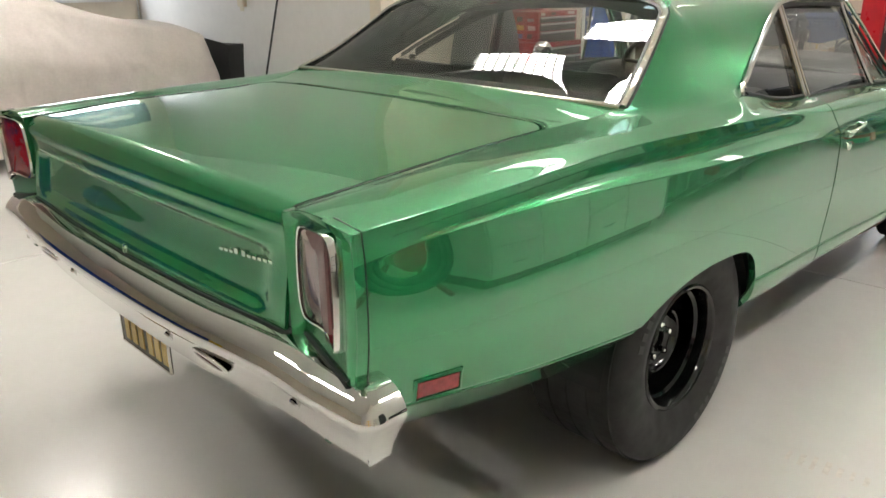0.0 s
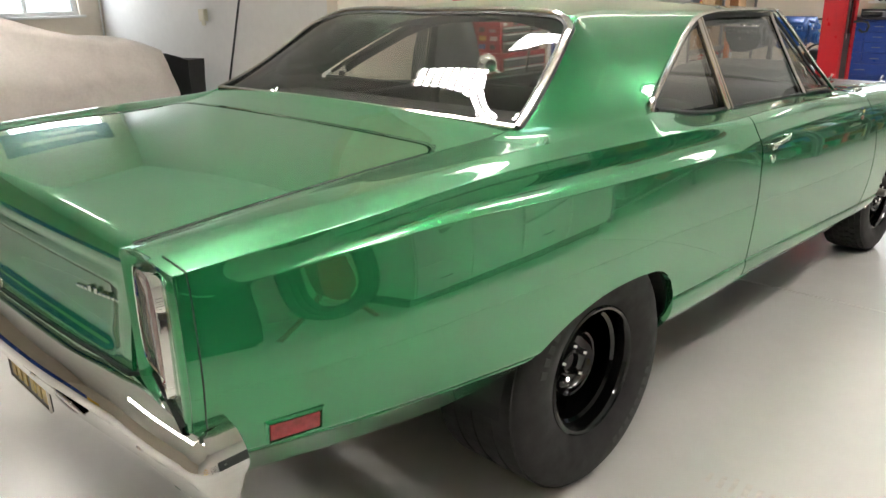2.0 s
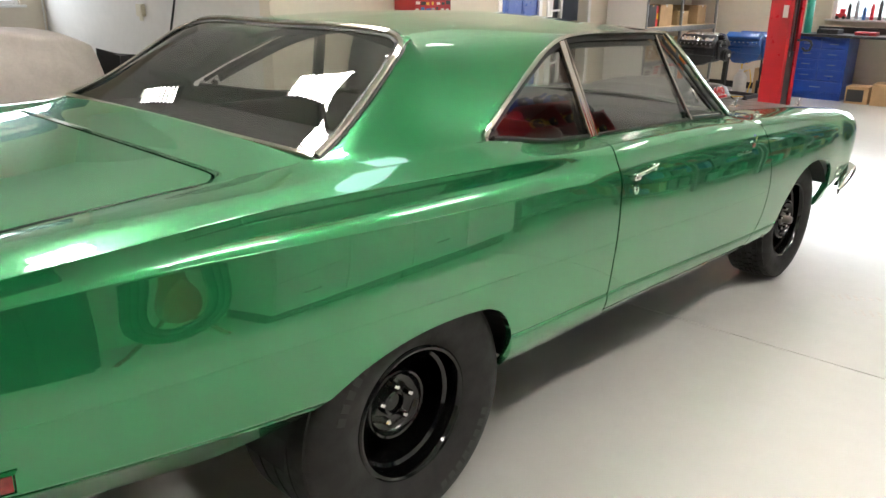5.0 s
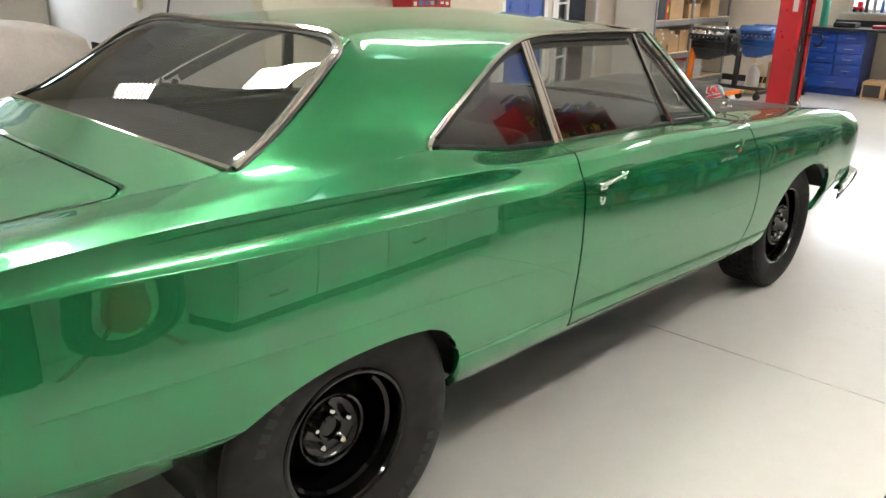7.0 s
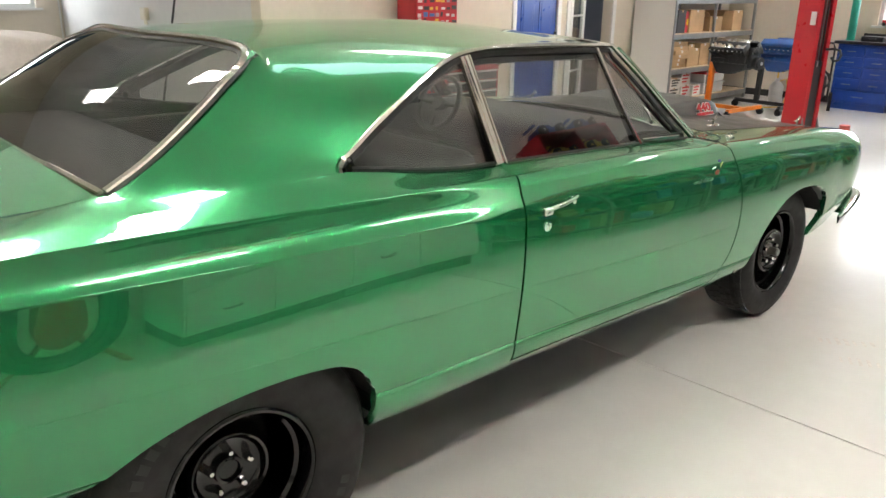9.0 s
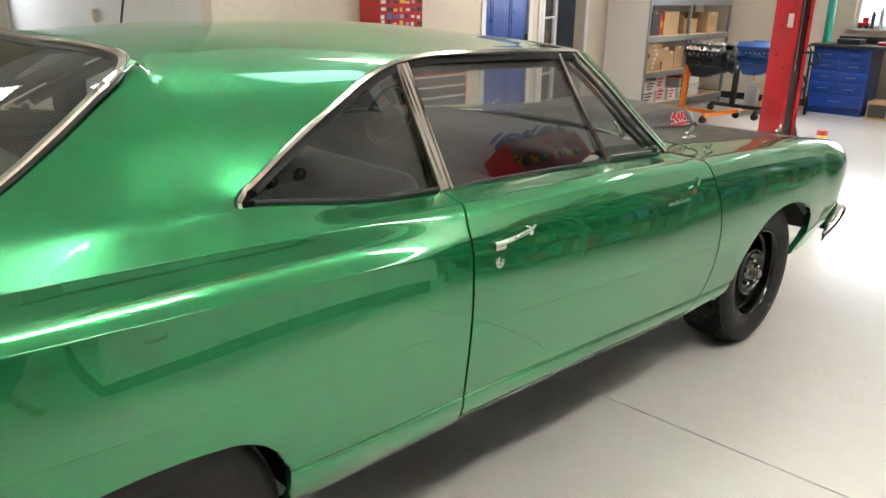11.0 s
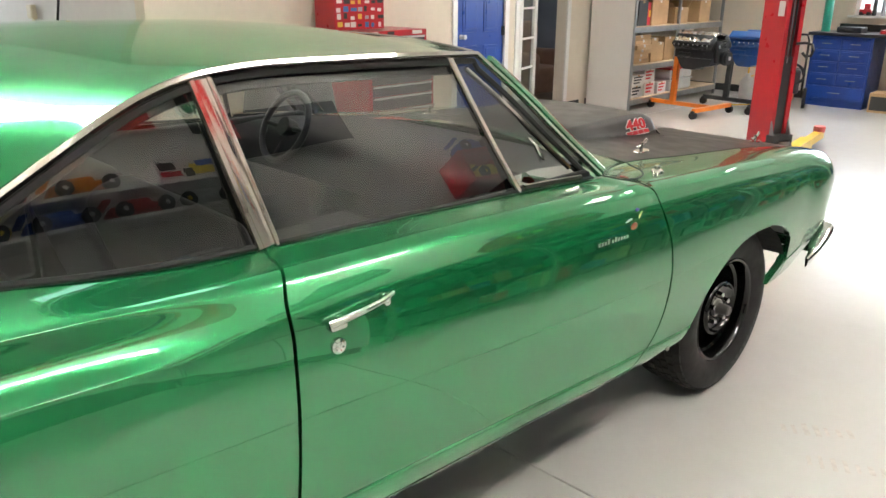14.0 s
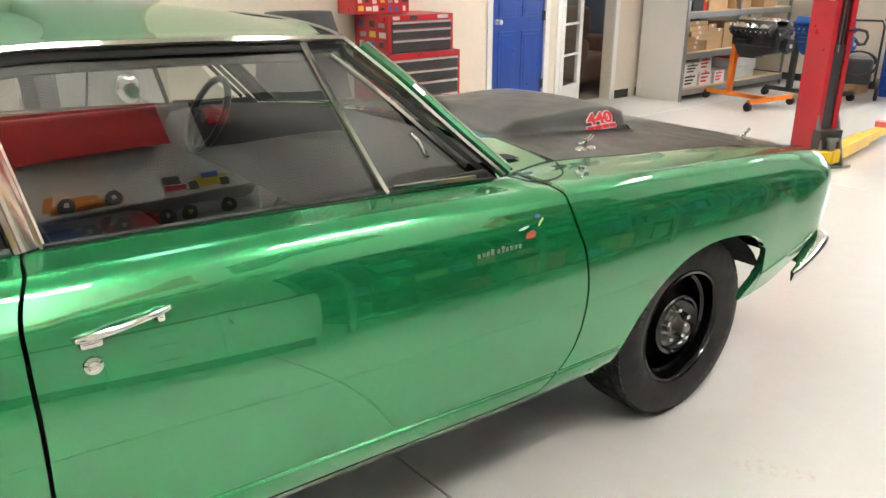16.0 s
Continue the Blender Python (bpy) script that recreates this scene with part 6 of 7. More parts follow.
for y, z in ((10.15, .146), (10.15, .30)):
    tub = thing("storage_tub", rx, y, z, 3, label="pale plastic storage tub with a %s lid" % ("red" if z > .2 else "grey"), category="tub", group="storage tubs")
    bm = bmesh.new()
    block(bm, -.22, .22, -.33, .33, 0, .13, .02, 3)
    part("tub_body", bm, PLASTIC, tub)
    boxed("tub_lid", (-.235, .235, -.345, .345, .128, .15), DECAL_RED if z > .2 else PLASTIC, tub, bevel=.006)
for k in range(7):
    can = thing("bottle", -3.15 + rng.uniform(-.1, .1), 9.75 + k * .10, 1.026 if k < 3 else 1.486, 0, label="small plastic bottle on the shelf", category="bottle", group="bottles on the shelf rack")
    bm = bmesh.new()
    lathe(bm, [(0, 0), (0, .028), (.10, .028), (.125, .012), (.15, .012), (.15, 0)], 16, "Z")
    part("body", bm, STICK[(k * 3) % 5], can, smooth=True, angle=40)

# ---- engine stand with its engine ----
def engine(name, x, y, turn, mat, stand_mat, label, foil):
    """A vee engine on a stand; its front looks along -y, the post holds it at the back."""
    e = thing(name, x, y, 0, turn, label=label, category="engine")
    bm = bmesh.new()
    tube(bm, [(-.40, -.30, .10), (.40, -.30, .10)], .034, 4)
    tube(bm, [(0, -.30, .10), (0, .58, .10)], .034, 4)
    tube(bm, [(0, .26, .10), (0, .24, .80)], .042, 4)
    part("stand", bm, stand_mat, e, "painted steel engine stand")
    for cx, cy in ((-.40, -.30), (.40, -.30), (0, .58)):
        bm = bmesh.new()
        rod(bm, (cx - .02, cy, .045), (cx + .02, cy, .045), .045, 18)
        block(bm, cx - .028, cx + .028, cy - .02, cy + .02, .045, .10, .004)
        part("castor", bm, RUBBER, e, "black castor")
    up = Matrix.Translation((0, .14, 0))
    fit = Matrix.Translation((0, .24, .76)) @ Matrix.Scale(.8, 4) @ Matrix.Translation((0, -.24, -.68))

    def piece(nm, bm, m, label="", smooth=False, angle=None):
        bmesh.ops.transform(bm, matrix=fit, verts=bm.verts)
        part(nm, bm, m, e, label, smooth, angle)

    bm = bmesh.new()
    block(bm, -.20, .20, -.60, .04, .58, .74, .015, 2, up)
    rows = []
    for v, (hw, ya, yb) in enumerate(((.17, -.58, .02), (.16, -.56, .0), (.14, -.52, -.02), (.12, -.30, -.05), (.10, -.28, -.08))):
        z = (.59, .54, .48, .42, .40)[v]
        rows.append([(hw, ya + .14, z), (hw, yb + .14, z), (-hw, yb + .14, z), (-hw, ya + .14, z), (hw, ya + .14, z)])
    rows.append([(0, -.04, .40)] * 5)
    sheet(bm, rows)
    for s in (1, -1):
        tilt = up @ Matrix.Translation((s * .085, 0, .70)) @ Matrix.Rotation(radians(43 * s), 4, "Y")
        block(bm, -.085, .085, -.59, .03, 0, .12, .012, 2, tilt)
        block(bm, -.10, .10, -.60, .04, .125, .22, .012, 2, tilt)
        for k in range(4):
            block(bm, s * .10 - .035, s * .10 + .035, -.56 + k * .15, -.46 + k * .15, .14, .19, .01, 2, tilt)
        if not foil:
            block(bm, -.07, .07, -.58, .02, .22, .29, .025, 3, tilt)
        for k in range(3):
            rod(bm, (s * .195, -.30 + k * .16, .66), (s * .207, -.30 + k * .16, .66), .026, 14)
        block(bm, s * .14, s * .25, -.10, .10, .60, .66, .012, 2)
    block(bm, -.16, .16, -.66, -.59, .52, .84, .03, 3, up)
    rod(bm, (0, -.62, .60), (0, -.50, .60), .095, 28)
    rod(bm, (0, -.58, .60), (0, -.55, .60), .110, 28)
    rod(bm, (0, -.57, .80), (0, -.50, .80), .055, 20)
    for s in (1, -1):
        tube(bm, [(0, -.53, .80), (s * .07, -.55, .80), (s * .12, -.53, .76)], .032, 10)
    rod(bm, (0, .15, .68), (0, .24, .68), .10, 20)
    piece("block", bm, mat, "", True, 35)
    for s in (1, -1):
        for k in range(8):
            bm = bmesh.new()
            q = up @ Matrix.Translation((s * .085, 0, .70)) @ Matrix.Rotation(radians(43 * s), 4, "Y")
            rod(bm, q @ Vector((s * .098, -.56 + k * .08, .205)), q @ Vector((s * .110, -.56 + k * .08, .205)), .009, 8)
            piece("bolt", bm, ALU)
    for px0, py0, py1, pz, pr in ((0, -.635, -.615, .60, .028), (.125, -.535, -.52, .76, .022), (-.125, -.535, -.52, .76, .022)):
        bm = bmesh.new()
        rod(bm, (px0, py0, pz), (px0, py1, pz), pr, 16)
        piece("pulley_face", bm, ALU)
    if foil:
        bm = bmesh.new()
        rows = []
        for i in range(14):
            rows.append([(-.27 + .54 * j / 17, -.44 + .60 * i / 13, .955 - .12 * abs(-1 + 2 * j / 17) ** 2 + .028 * noise.noise(Vector((i * .9, j * .9, 3)))) for j in range(18)])
        sheet(bm, rows, False, .03, (0, 0, -1), "tblr")
        piece("foil_cover", bm, FOIL, "crumpled foil cover")
    return e


engine("engine_on_stand", -2.35, 9.22, 84, CASTIRON, ORANGE, "black engine block on an orange stand, foil on top", True)
engine("engine_on_stand", -2.02, 10.02, 84, BLUE_ENGINE, BASE_BLACK, "blue engine block on a black stand", False)

# ---- workbench with drawers ----
bench_u = thing("drawer_cabinet", -1.63, 10.98, 0, 0, label="blue painted drawer cabinet with two columns of drawers", category="cabinet")
boxed("body", (0, .74, .03, .58, .085, .90), BLUE, bench_u, bevel=.004)
boxed("plinth", (.01, .73, .05, .56, 0, .085), BLUE, bench_u, bevel=.002)
zs = [(.735, .875), (.59, .725), (.44, .58), (.275, .43)]
for a, b in zs:
    for x0 in (.02, .375):
        bm = bmesh.new()
        block(bm, x0, x0 + .345, .012, .032, a, b, .006)
        block(bm, x0 + .02, x0 + .325, .006, .014, a + .02, b - .02, .004)
        part("drawer", bm, BLUE, bench_u)
        bm = bmesh.new()
        tube(bm, [(x0 + .115, .010, (a + b) / 2), (x0 + .125, -.014, (a + b) / 2), (x0 + .22, -.014, (a + b) / 2), (x0 + .23, .010, (a + b) / 2)], .005, 6)
        part("handle", bm, STEEL, bench_u, "dull metal pull")
bm = bmesh.new()
block(bm, .02, .72, .012, .032, .105, .265, .006)
part("drawer", bm, BLUE, bench_u)
bm = bmesh.new()
tube(bm, [(.30, .010, .185), (.31, -.014, .185), (.43, -.014, .185), (.44, .010, .185)], .005, 6)
part("handle", bm, STEEL, bench_u, "dull metal pull")
top = solid("worktop", (-1.67, 2.6, 10.94, NORTH - .005, .90, .94), BLACKTOP, "long black worktop on blue cabinets", "worktop", "", .004)
end = thing("drawer_cabinet", 1.8, 10.98, 0, 0, label="blue painted cabinet under the far end of the worktop", category="cabinet")
boxed("body", (0, .74, .03, .58, .0, .90), BLUE, end, bevel=.004)
for k, (x, dx, dz, mat, nm, lab) in enumerate(((-1.22, .30, .07, BASE_BLACK, "tool_case", "flat black tool case"), (-.72, .28, .05, RED, "tool_tray", "shallow red tool tray"), (-.25, .26, .09, BASE_BLACK, "tool_case", "black plastic tool case on the worktop"))):
    t = thing(nm, x, 11.18, .94, 4 * k - 4, label=lab, category="tool case")
    boxed("shell", (-dx / 2, dx / 2, -.11, .11, 0, dz), mat, t, bevel=.01)
    boxed("grip", (-.05, .05, -.13, -.105, dz * .4, dz * .6), BASE_BLACK, t, bevel=.004)
back = solid("backsplash", (-1.50, 2.6, NORTH - .03, NORTH - .006, .94, 1.03), BLACKTOP, "black upstand behind the worktop", "trim", "structure", .002)
for k in range(12):
    x = -1.22 + k * .105
    t = thing("spray_can" if k else "model_truck", x, NORTH + .0, W2[2], 0, label="aerosol can on the window sill" if k else "small red model truck on the window sill", category="can" if k else "toy", group="cans on the window sill" if k else "")
    bm = bmesh.new()
    if k:
        h = .14 + .05 * (k % 3)
        lathe(bm, [(0, 0), (0, .026), (h, .026), (h + .012, .016), (h + .04, .016), (h + .04, 0)], 16, "Z")
        part("body", bm, (DECAL_RED, STICK[4], STICK[1], STICK[2])[k % 4], t, smooth=True, angle=40)
    else:
        block(bm, -.07, .07, -.04, .03, .02, .08, .01)
        block(bm, -.02, .055, -.035, .025, .08, .15, .01)
        part("body", bm, DECAL_RED, t)
        bm = bmesh.new()
        for wx in (-.045, .045):
            rod(bm, (wx, -.045, .025), (wx, .035, .025), .025, 12)
        part("tyres", bm, BASE_BLACK, t)
cyl = thing("green_tube", -1.55, 11.2, .94, 0, label="tall green canister standing on the worktop", category="canister")
bm = bmesh.new()
lathe(bm, [(0, 0), (0, .055), (.95, .055), (.98, .03), (1.0, .0)], 24, "Z")
part("body", bm, GREENPIPE, cyl, smooth=True, angle=40)
for x, dx, dz, mat, lab in ((-.66, .30, .24, CARD, "cardboard box with a printed side under the worktop"), (-.30, .34, .30, CARD, "brown cardboard box under the worktop"), (-2.0, .30, .40, CARD, "brown cardboard box beside the cabinet")):
    c = thing("carton", x, 11.1, 0, 3, label=lab, category="box")
    boxed("box_body", (-dx / 2, dx / 2, -.2, .2, 0, dz), mat, c, bevel=.004)
    boxed("print", (-dx / 2 + .02, dx / 2 - .06, -.2025, -.199, .03, dz - .04), STICK[4] if "printed" in lab else CARD, c, bevel=0)

# ---- two-post lift ----
def lift_post(x, y):
    p = thing("lift_post", x, y, 0, -22, label="red steel car lift post with yellow swing arms", category="car lift")
    bm = bmesh.new()
    ring = [(.125, -.055), (.125, -.10), (-.125, -.10), (-.125, .10), (.125, .10), (.125, .055), (.110, .055), (.110, .085), (-.110, .085), (-.110, -.085), (.110, -.085), (.110, -.055)]
    sheet(bm, [[(cx, cy, z) for cx, cy in ring + ring[:1]] for z in (.02, 1.0, 2.0, 3.66)])
    bmesh.ops.remove_doubles(bm, verts=bm.verts, dist=.0005)
    bmesh.ops.recalc_face_normals(bm, faces=bm.faces)
    part("column", bm, RED, p)
    boxed("base_plate", (-.22, .24, -.20, .20, 0, .02), STEEL, p, bevel=.003)
    bm = bmesh.new()
    block(bm, -.10, .108, -.075, .075, .12, .95, .006)
    block(bm, .10, .19, -.11, .11, .08, .30, .006)
    part("carriage", bm, DARKGREY, p, "dark steel carriage")
    for sy in (-1, 1):
        bm = bmesh.new()
        vs = [bm.verts.new(c) for c in ((.126, sy * .09, .02), (.26, sy * .09, .02), (.126, sy * .09, .42), (.126, sy * .105, .02), (.26, sy * .105, .02), (.126, sy * .105, .42))]
        for q in ((0, 1, 2), (3, 5, 4), (0, 3, 4, 1), (1, 4, 5, 2), (2, 5, 3, 0)):
            bm.faces.new([vs[i] for i in q])
        part("gusset", bm, STEEL, p)
    for k, (cy, r) in enumerate(((-.03, .009), (.0, .006), (.03, .009))):
        bm = bmesh.new()
        rod(bm, (.104, cy, .9), (.104, cy, 3.66), r, 8)
        part("cable", bm, BASE_BLACK if k != 1 else ALU, p, "lift cable")
    for ang, reach in ((119, 1.45), (-86, 1.0)):
        bm = bmesh.new()
        m = Matrix.Translation((.20, 0, 0)) @ Matrix.Rotation(radians(ang), 4, "Z")
        block(bm, -.06, reach * .62, -.055, .055, .05, .15, .006, 2, m)
        block(bm, reach * .58, reach, -.04, .04, .06, .135, .005, 2, m)
        arm = part("arm", bm, YELLOW, p, "yellow swing arm")
        bm = bmesh.new()
        rod(bm, (reach - .05, 0, .13), (reach - .05, 0, .185), .055, 20)
        bmesh.ops.transform(bm, matrix=m, verts=bm.verts)
        part("arm_pad", bm, material("faded_red_rubber", (.55, .12, .11), .7, var=.1), arm, "faded red rubber pad")
        bm = bmesh.new()
        rod(bm, (0, 0, .02), (0, 0, .22), .035, 16)
        rod(bm, (0, 0, .22), (0, 0, .25), .05, 16)
        bmesh.ops.transform(bm, matrix=m, verts=bm.verts)
        part("arm_pin", bm, STEEL, arm, smooth=True, angle=40)
    bm = bmesh.new()
    tube(bm, [(.126, .06, 1.06), (.20, .08, 1.07), (.26, .09, 1.06), (.28, .09, 1.02), (.26, .09, .97), (.21, .09, .96), (.18, .08, .99)], .012, 6)
    part("hose_hook", bm, BASE_BLACK, p)
    bm = bmesh.new()
    block(bm, .04, .10, -.1045, -.100, 1.28, 1.40)
    part("printed_bar", bm, PAPER, p)
    return p


lift_post(-.515, 7.0)
# pump sprayer standing behind the engines
sprayer = thing("pump_sprayer", -2.13, 10.32, 0, 15, label="white pump sprayer with a yellow handle and hose", category="sprayer")
bm = bmesh.new()
lathe(bm, [(0, 0), (0, .085), (.02, .095), (.30, .095), (.36, .06), (.38, .035), (.42, .035), (.42, 0)], 20, "Z")
part("tank", bm, PAPER, sprayer, smooth=True, angle=40)
bm = bmesh.new()
rod(bm, (0, 0, .42), (0, 0, .50), .010, 8)
tube(bm, [(-.07, 0, .50), (-.05, 0, .515), (.05, 0, .515), (.07, 0, .50)], .012, 8)
part("handle", bm, YELLOW, sprayer, "yellow pump handle", smooth=True, angle=40)
bm = bmesh.new()
tube(bm, [(.03, 0, .38), (.12, -.03, .42), (.16, -.05, .25), (.12, -.12, .04), (-.10, -.15, .02), (-.26, -.08, .015)], .008, 6)
part("hose", bm, YELLOW, sprayer, "yellow hose", smooth=True)
# pressure washer behind it
pw = thing("pressure_washer", -1.72, 10.55, 0, 20, label="small pressure washer with black frame and hoses", category="pressure washer")
bm = bmesh.new()
tube(bm, [(-.2, 0, .15), (-.2, .05, .85), (-.17, .05, .92), (.17, .05, .92), (.2, .05, .85), (.2, 0, .15)], .014, 8)
part("frame", bm, BASE_BLACK, pw, smooth=True)
boxed("tank", (-.16, .16, -.2, .12, .2, .5), DARKGREY, pw, bevel=.03)
for x in (-.24, .22):
    bm = bmesh.new()
    rod(bm, (x, 0, .13), (x + .04, 0, .13), .13, 24)
    part("wheel", bm, RUBBER, pw)
bm = bmesh.new()
tube(bm, [(.18 * math.cos(a) * (1 + .02 * a), -.24, .45 + .14 * math.sin(a)) for a in np.linspace(0, 12, 50)], .011, 6)
part("hose", bm, BASE_BLACK, pw, "coiled black hose", smooth=True)

# ---- east side of the room: cabinets, ledges with models, open shelving ----
def white_cabinet(y):
    c = thing("base_cabinet", EAST - .62, y, 0, 0, label="white base cabinet with three drawers and a door", category="cabinet", group="white base cabinets")
    boxed("body", (0, .60, .002, .898, .10, .88), WHITE, c, bevel=.003)
    boxed("plinth", (.05, .58, .01, .89, 0, .10), BASE_BLACK, c, bevel=.002)
    for z0, z1 in ((.62, .86), (.37, .61), (.12, .36)):
        boxed("drawer_front", (-.018, .0, .012, .44, z0, z1), WHITE, c, bevel=.003)
        bm = bmesh.new()
        tube(bm, [(-.016, .18, (z0 + z1) / 2), (-.04, .185, (z0 + z1) / 2), (-.04, .265, (z0 + z1) / 2), (-.016, .27, (z0 + z1) / 2)], .006, 6)
        part("handle", bm, STEEL, c, "dark metal pull")
    boxed("cabinet_door", (-.018, .0, .455, .888, .12, .86), WHITE, c, bevel=.003)
    bm = bmesh.new()
    tube(bm, [(-.016, .49, .58), (-.04, .49, .585), (-.04, .49, .70), (-.016, .49, .705)], .006, 6)
    part("handle", bm, STEEL, c, "dark metal pull")
    return c


wc = white_cabinet(.4)
for k in range(1, 2):
    copy_thing(wc, ROOM @ pose(EAST - .62, .4 + .9 * k, 0))
solid("worktop", (EAST - .66, EAST, .38, 2.22, .88, .92), DARKGREY, "dark grey worktop on white cabinets", "worktop", "", .004)
TOY = [material("toy_orange", (.75, .22, .01), .3, coat=.5), material("toy_yellow", (.75, .55, .03), .3, coat=.5), material("toy_red", (.55, .02, .02), .3, coat=.5), material("toy_white", (.7, .7, .7), .3, coat=.5), material("toy_blue", (.03, .10, .45), .3, coat=.5)]


def toy_car(x, y, z, turn, k):
    t = thing("model_car", x, y, z, turn, label="%s radio-controlled model car on a ledge" % ("orange", "yellow", "red", "white", "blue")[k % 5], category="toy", group="model cars on the ledges")
    bm = bmesh.new()
    block(bm, -.17, .17, -.06, .06, .035, .075, .015, 3)
    block(bm, -.09, .06, -.05, .05, .07, .108, .02, 3)
    block(bm, -.19, -.15, -.07, .07, .10, .115, .004)
    part("shell", bm, TOY[k % 5], t, smooth=True, angle=40)
    for wx in (-.11, .11):
        for wy in (-.085, .06):
            bm = bmesh.new()
            rod(bm, (wx, wy, .04), (wx, wy + .035, .04), .04, 16)
            part("tyre", bm, BASE_BLACK, t)
            bm = bmesh.new()
            rod(bm, (wx, wy - .002, .04), (wx, wy + .037, .04), .013, 12)
            part("hub", bm, TOY[1] if k % 2 else TOY[3], t)


def model_box(y, z, turn, k):
    b = thing("model_box", EAST - .10, y, z, turn, label="white carton of a model car with a printed front", category="box", group="model boxes on the ledges")
    boxed("box_body", (-.055, .055, -.21, .21, 0, .12), PAPER, b, bevel=.003)
    boxed("picture", (-.0575, -.054, -.02, .17, .025, .085), TOY[k], b, bevel=0)
    boxed("picture", (-.0585, -.054, .02, .12, .07, .105), TOY[(k + 3) % 5], b, bevel=0)
    for y0, y1 in ((-.06, -.01), (.12, .17)):
        boxed("picture", (-.0588, -.054, y0, y1, .012, .06), BASE_BLACK, b, bevel=0)
    boxed("printed_bar", (-.0585, -.054, -.195, -.08, .02, .05), DECAL_RED, b, bevel=0)
    boxed("printed_bar", (-.0585, -.054, -.195, -.10, .06, .105), BASE_BLACK, b, bevel=0)


for n, z in enumerate((2.04, 2.20)):
    l = thing("ledge_shelf", EAST, .55, z, 0, label="white shallow wall ledge", category="shelf", group="wall ledges")
    boxed("board", (-.165, 0, 0, 2.0, 0, .012), WHITE, l, bevel=.002)
    boxed("lip", (-.17, -.165, 0, 2.0, -.006, .014), WHITE, l, bevel=.001)
for y, z, k in ((1.66, 2.212, 0), (1.22, 2.212, 2), (.80, 2.212, 1), (2.22, 2.052, 3), (1.88, 2.052, 2), (1.50, 2.052, 4), (1.10, 2.052, 1)):
    toy_car(EAST - .085, y, z, 90, k)
model_box(2.22, 2.212, -4, 1)

rack2 = thing("open_shelving", EAST - .50, 2.4, 0, 0, label="dark steel open shelving full of supplies", category="shelving")
for y in (0, 1.2, 2.4, 3.6):
    for x in (0, .45):
        boxed("upright", (x, x + .035, y, y + .035, 0, 1.74), STEEL, rack2, bevel=.003)
for z in (.12, .55, 1.0, 1.38, 1.72):
    boxed("shelf_board", (0, .485, 0, 3.635, z - .02, z), DARKGREY, rack2, bevel=.003)
boxed("back_panel", (.487, .494, 0, 3.635, .08, 1.74), BASE_BLACK, rack2, bevel=0)
copy_thing(rack2, ROOM @ pose(EAST - .50, 6.1, 0))
rng = random.Random(3)
COL = [BASE_BLACK, BASE_BLACK, STICK[4], STICK[2], CARD, GREENPIPE, RED, DARKGREY, DARKGREY, GREENPIPE]
for z in (.12, .55, 1.0, 1.38):
    y = .08
    while y < 7.1:
        w = rng.uniform(.09, .26)
        h = rng.uniform(.12, .34)
        c = thing("supply_container", EAST - .50 + .06, 2.4 + y, z, 0, label="coloured supply container on dark shelving", category="container", group="supplies on the shelving")
        if rng.random() < .45:
            bm = bmesh.new()
            lathe(bm, [(0, 0), (0, w * .38), (h * .8, w * .38), (h * .9, w * .16), (h, w * .16), (h, 0)], 18, "Z")
            bmesh.ops.translate(bm, vec=(.1, w / 2, 0), verts=bm.verts)
            part("body", bm, rng.choice(COL), c, smooth=True, angle=40)
        else:
            boxed("body", (0, .22, 0, w * .92, 0, h), rng.choice(COL), c, bevel=.008)
        y += w + .02

# shop furniture towards the south end
stool = thing("step_stool", EAST - .75, -2.9, 0, 0, label="tall yellow steel step stand", category="step stand")
bm = bmesh.new()
for x in (0, .42):
    for y in (0, .42):
        rod(bm, (x, y, 0), (x * .8 + .04, y * .8 + .04, 1.15), .022, 8)
part("legs", bm, YELLOW, stool)
for z in (.3, .65, 1.15):
    boxed("tread", (.0, .42, .0, .42, z - .03, z), YELLOW, stool, bevel=.008)
reel = thing("hose_reel", EAST - .60, -.1, 0, 0, label="black air hose reel on a stand", category="hose reel")
bm = bmesh.new()
for r in (.25, .215, .18):
    tube(bm, [(0, r * math.cos(a), .42 + r * math.sin(a)) for a in np.linspace(0, 2 * math.pi, 41)[:-1]], .028, 8, True)
part("hose", bm, BASE_BLACK, reel, smooth=True)
bm = bmesh.new()
rod(bm, (-.05, 0, .42), (.05, 0, .42), .10, 20)
tube(bm, [(.06, -.3, .02), (.06, 0, .42), (.06, .3, .02)], .02, 8)
part("stand", bm, RED, reel)
drw = thing("parts_drawers", EAST - .50, -1.9, 0, 0, label="dark steel drawer unit with white fronts", category="drawer unit")
boxed("body", (0, .46, 0, .8, .35, 1.2), DARKGREY, drw, bevel=.005)
for k in range(3):
    boxed("drawer_front", (-.015, 0, .02, .78, .38 + k * .27, .62 + k * .27), PAPER, drw, bevel=.004)
    boxed("pull", (-.03, -.015, .3, .5, .49 + k * .27, .52 + k * .27), STEEL, drw, bevel=.003)
for y in (.03, .72):
    boxed("leg", (.03, .43, y, y + .05, 0, .35), STEEL, drw, bevel=.004)
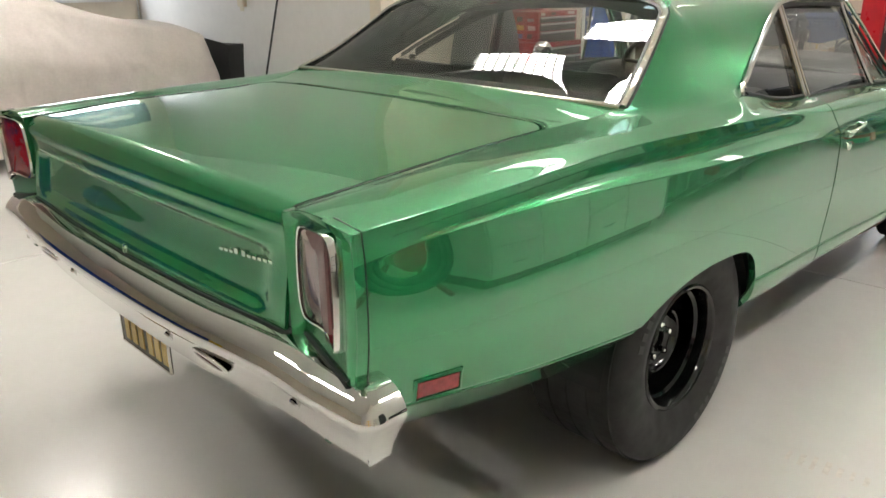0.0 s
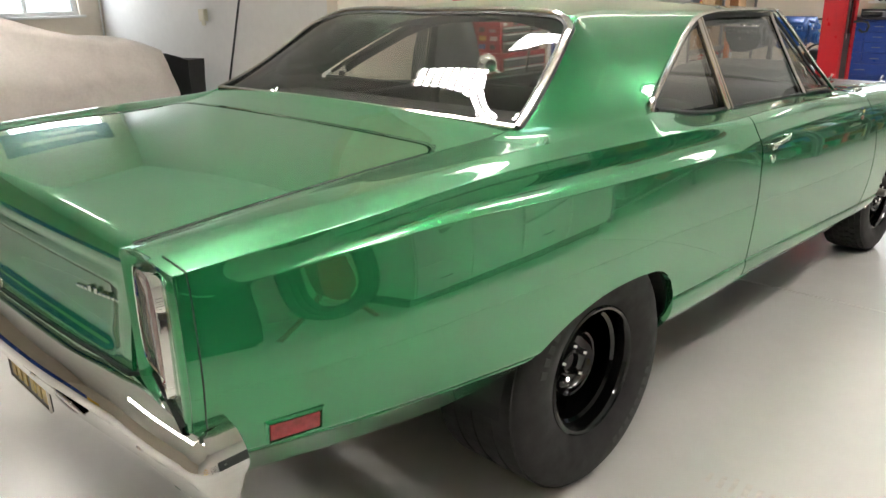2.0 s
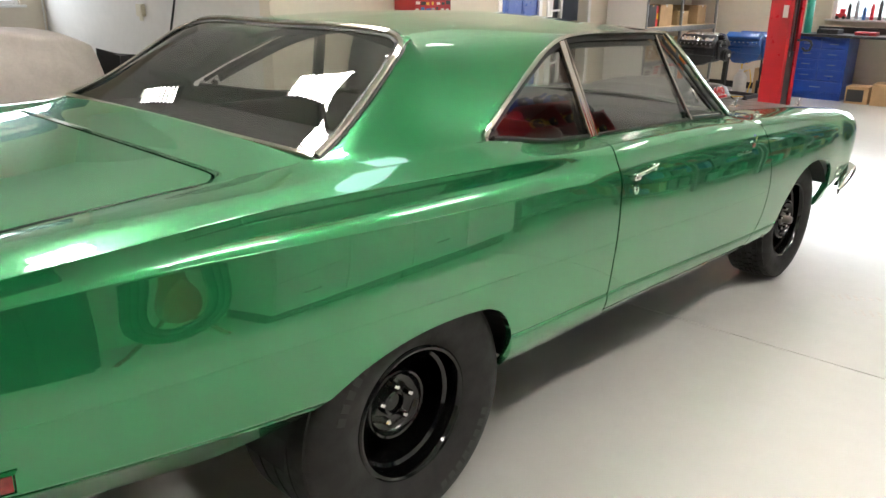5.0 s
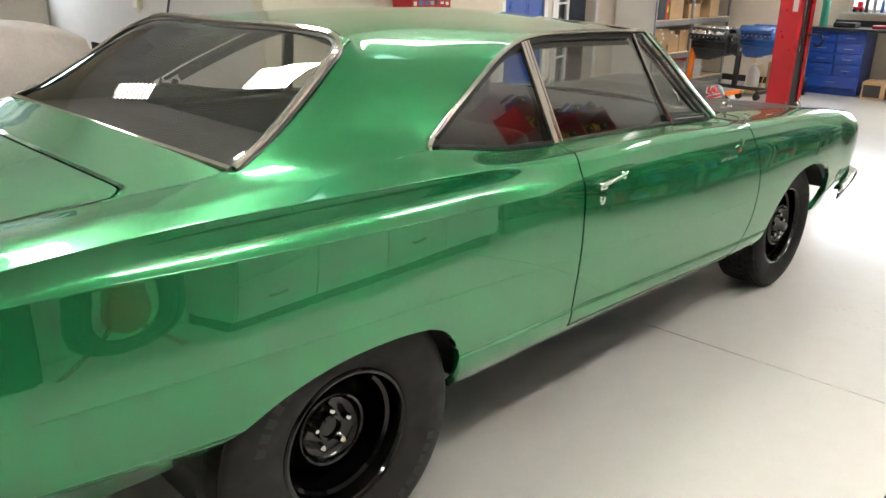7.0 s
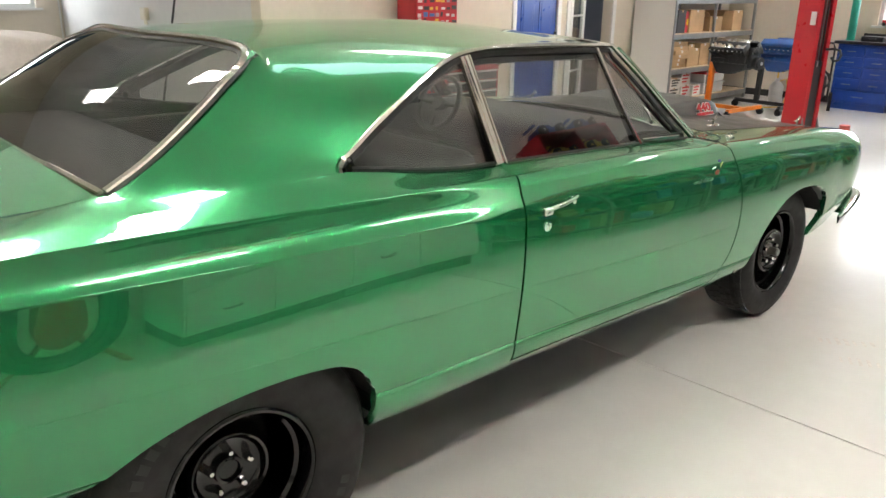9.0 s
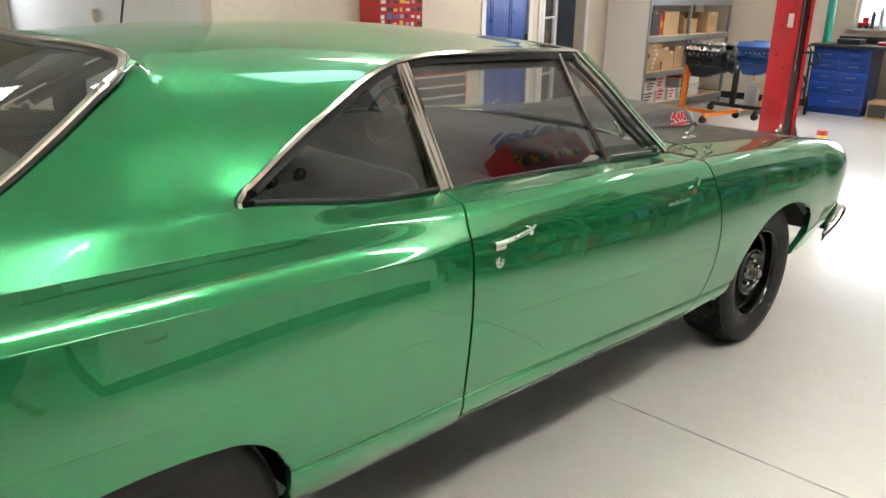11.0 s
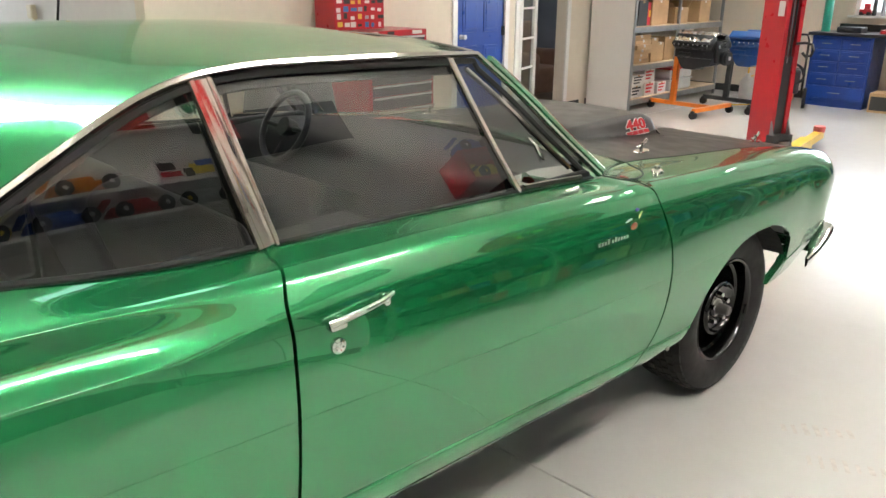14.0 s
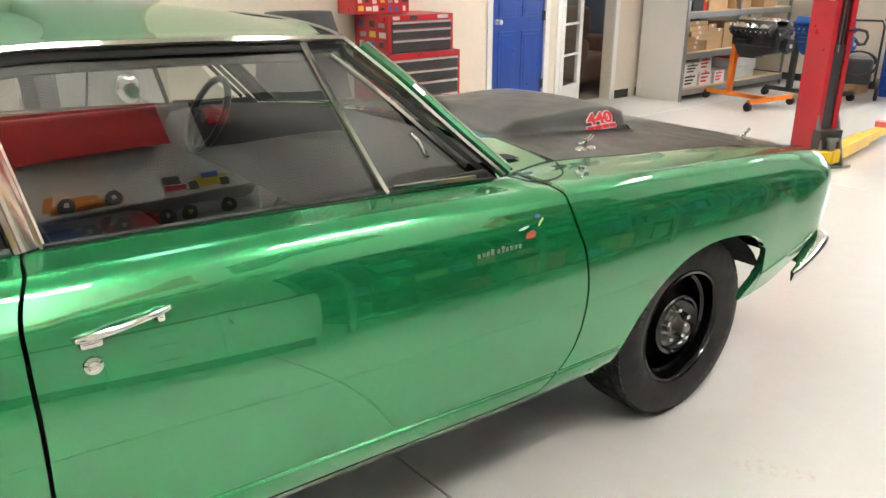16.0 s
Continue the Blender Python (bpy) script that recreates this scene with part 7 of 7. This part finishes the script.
# flag on the far west wall, its writing as plain bars
fl = thing("wall_flag", FARW + .09, 1.2, 1.84, 0, label="deep blue flag with pale bars on the wall", category="flag")
bm = bmesh.new()
rows = [[(.012 * math.sin(7 * u + 2 * v), u * 1.4, v * .84) for u in np.linspace(0, 1, 20)] for v in np.linspace(0, 1, 8)]
sheet(bm, rows, True)
part("cloth", bm, FLAG, fl, smooth=True)
for y0, y1, z0, z1 in ((.22, 1.18, .46, .60), (.48, .92, .24, .32)):
    boxed("pale_bar", (.018, .022, y0, y1, z0, z1), PAPER, fl, bevel=0)

# banners high on the east wall
def banner(name, y, z, w, h, mat, label):
    b = thing(name, EAST - .025, y, z, 0, label=label, category="flag", group="banners on the wall")
    bm = bmesh.new()
    rows = [[(.012 * math.sin(6 * u + 2.5 * v), u * w, v * h) for u in np.linspace(0, 1, 20)] for v in np.linspace(0, 1, 6)]
    sheet(bm, rows, False)
    part("cloth", bm, mat, b, smooth=True)
    return b


banner("red_banner", .85, 2.60, 1.36, .29, material("red_banner_cloth", (.42, .01, .012), .8, var=.08, scale=6.0), "plain red cloth banner on the wall")
nb = banner("navy_banner", 2.40, 2.54, .98, .32, material("navy_banner_cloth", (.004, .005, .012), .8, var=.1, scale=6.0), "navy cloth banner with a red emblem")
boxed("emblem", (-.018, -.014, .06, .20, .13, .26), DECAL_RED, nb, bevel=0)
boxed("pale_bar", (-.018, -.014, .42, .70, .13, .17), DARKGREY, nb, bevel=0)
cub = thing("display_shelf", EAST - .30, 3.95, 1.92, 0, label="small red open display shelf with models", category="shelf")
for dims in ((0, .28, 0, 1.0, 0, .02), (0, .28, 0, 1.0, .22, .24), (0, .28, 0, .02, .02, .22), (0, .28, .49, .51, .02, .22), (0, .28, .98, 1.0, .02, .22)):
    boxed("board", dims, RED, cub, bevel=.002)
boxed("back_board", (.272, .28, .02, .98, .02, .22), BASE_BLACK, cub, bevel=0)
toy_car(EAST - .20, 4.20, 2.16, 90, 4)
toy_car(EAST - .20, 4.68, 2.16, 90, 4)
toy_car(EAST - .20, 4.22, 1.94, 90, 1)
toy_car(EAST - .20, 4.69, 1.94, 90, 1)

# dark tool cabinet beside the hose reel
tc = thing("tool_cabinet", EAST - .52, -1.02, 0, 0, label="black steel tool cabinet with two doors", category="cabinet")
boxed("body", (0, .50, 0, .56, .05, 1.45), BASE_BLACK, tc, bevel=.006)
boxed("plinth", (.03, .47, .02, .54, 0, .05), BASE_BLACK, tc, bevel=.003)
for y in (.01, .285):
    d = boxed("cabinet_door", (-.018, .0, y, y + .265, .08, 1.43), DARKGREY, tc, bevel=.004)
    boxed("handle", (-.035, -.018, y + (.235 if y < .1 else .02), y + (.245 if y < .1 else .03), .65, .85), ALU, d, bevel=.002)
# south end: unseen blue cabinets and yellow bin, added for reflections in the bumper
def blue_unit(x):
    c = thing("drawer_cabinet", -5.3, x, 0, -90, label="blue painted drawer cabinet under a black worktop", category="cabinet", group="blue cabinets in a row")
    boxed("body", (0, .88, -.55, -.02, .08, .92), BLUE, c, bevel=.004)
    boxed("plinth", (.02, .86, -.53, -.06, 0, .08), BASE_BLACK, c, bevel=.002)
    for z0, z1 in ((.68, .90), (.42, .66), (.10, .40)):
        d = boxed("drawer", (.02, .86, -.02, .0, z0, z1), BLUE, c, bevel=.005)
        boxed("pull", (.34, .54, .0, .02, (z0 + z1) / 2 - .01, (z0 + z1) / 2 + .01), STEEL, d, bevel=.003)
    return c


bc = blue_unit(-2.95)
for k in range(1, 3):
    copy_thing(bc, ROOM @ pose(-5.3, -2.95 - .9 * k, 0, 0, 0, -90))
solid("worktop", (-5.87, -5.28, -5.66, -2.92, .92, .955), BLACKTOP, "black worktop on blue cabinets", "worktop", "", .004)
yb = thing("yellow_bin", -5.5, -6.0, 0, 0, label="yellow steel waste bin with a lid", category="bin")
bm = bmesh.new()
lathe(bm, [(0, 0), (0, .19), (.62, .21), (.63, .215), (.64, .205), (.60, .18)], 28, "Z")
part("body", bm, YELLOW, yb, smooth=True, angle=40)
bm = bmesh.new()
lathe(bm, [(.642, .215), (.66, .21), (.70, .12), (.71, 0)], 28, "Z")
part("lid", bm, YELLOW, yb, smooth=True, angle=40)

ball = thing("practice_ball", EAST - .11, 2.49, 2.052, 0, label="pale rubber ball on a wall ledge", category="ball")
bm = bmesh.new()
bmesh.ops.create_uvsphere(bm, u_segments=24, v_segments=14, radius=.05)
bmesh.ops.translate(bm, vec=(0, 0, .05), verts=bm.verts)
part("ball_body", bm, PAPER, ball, smooth=True)
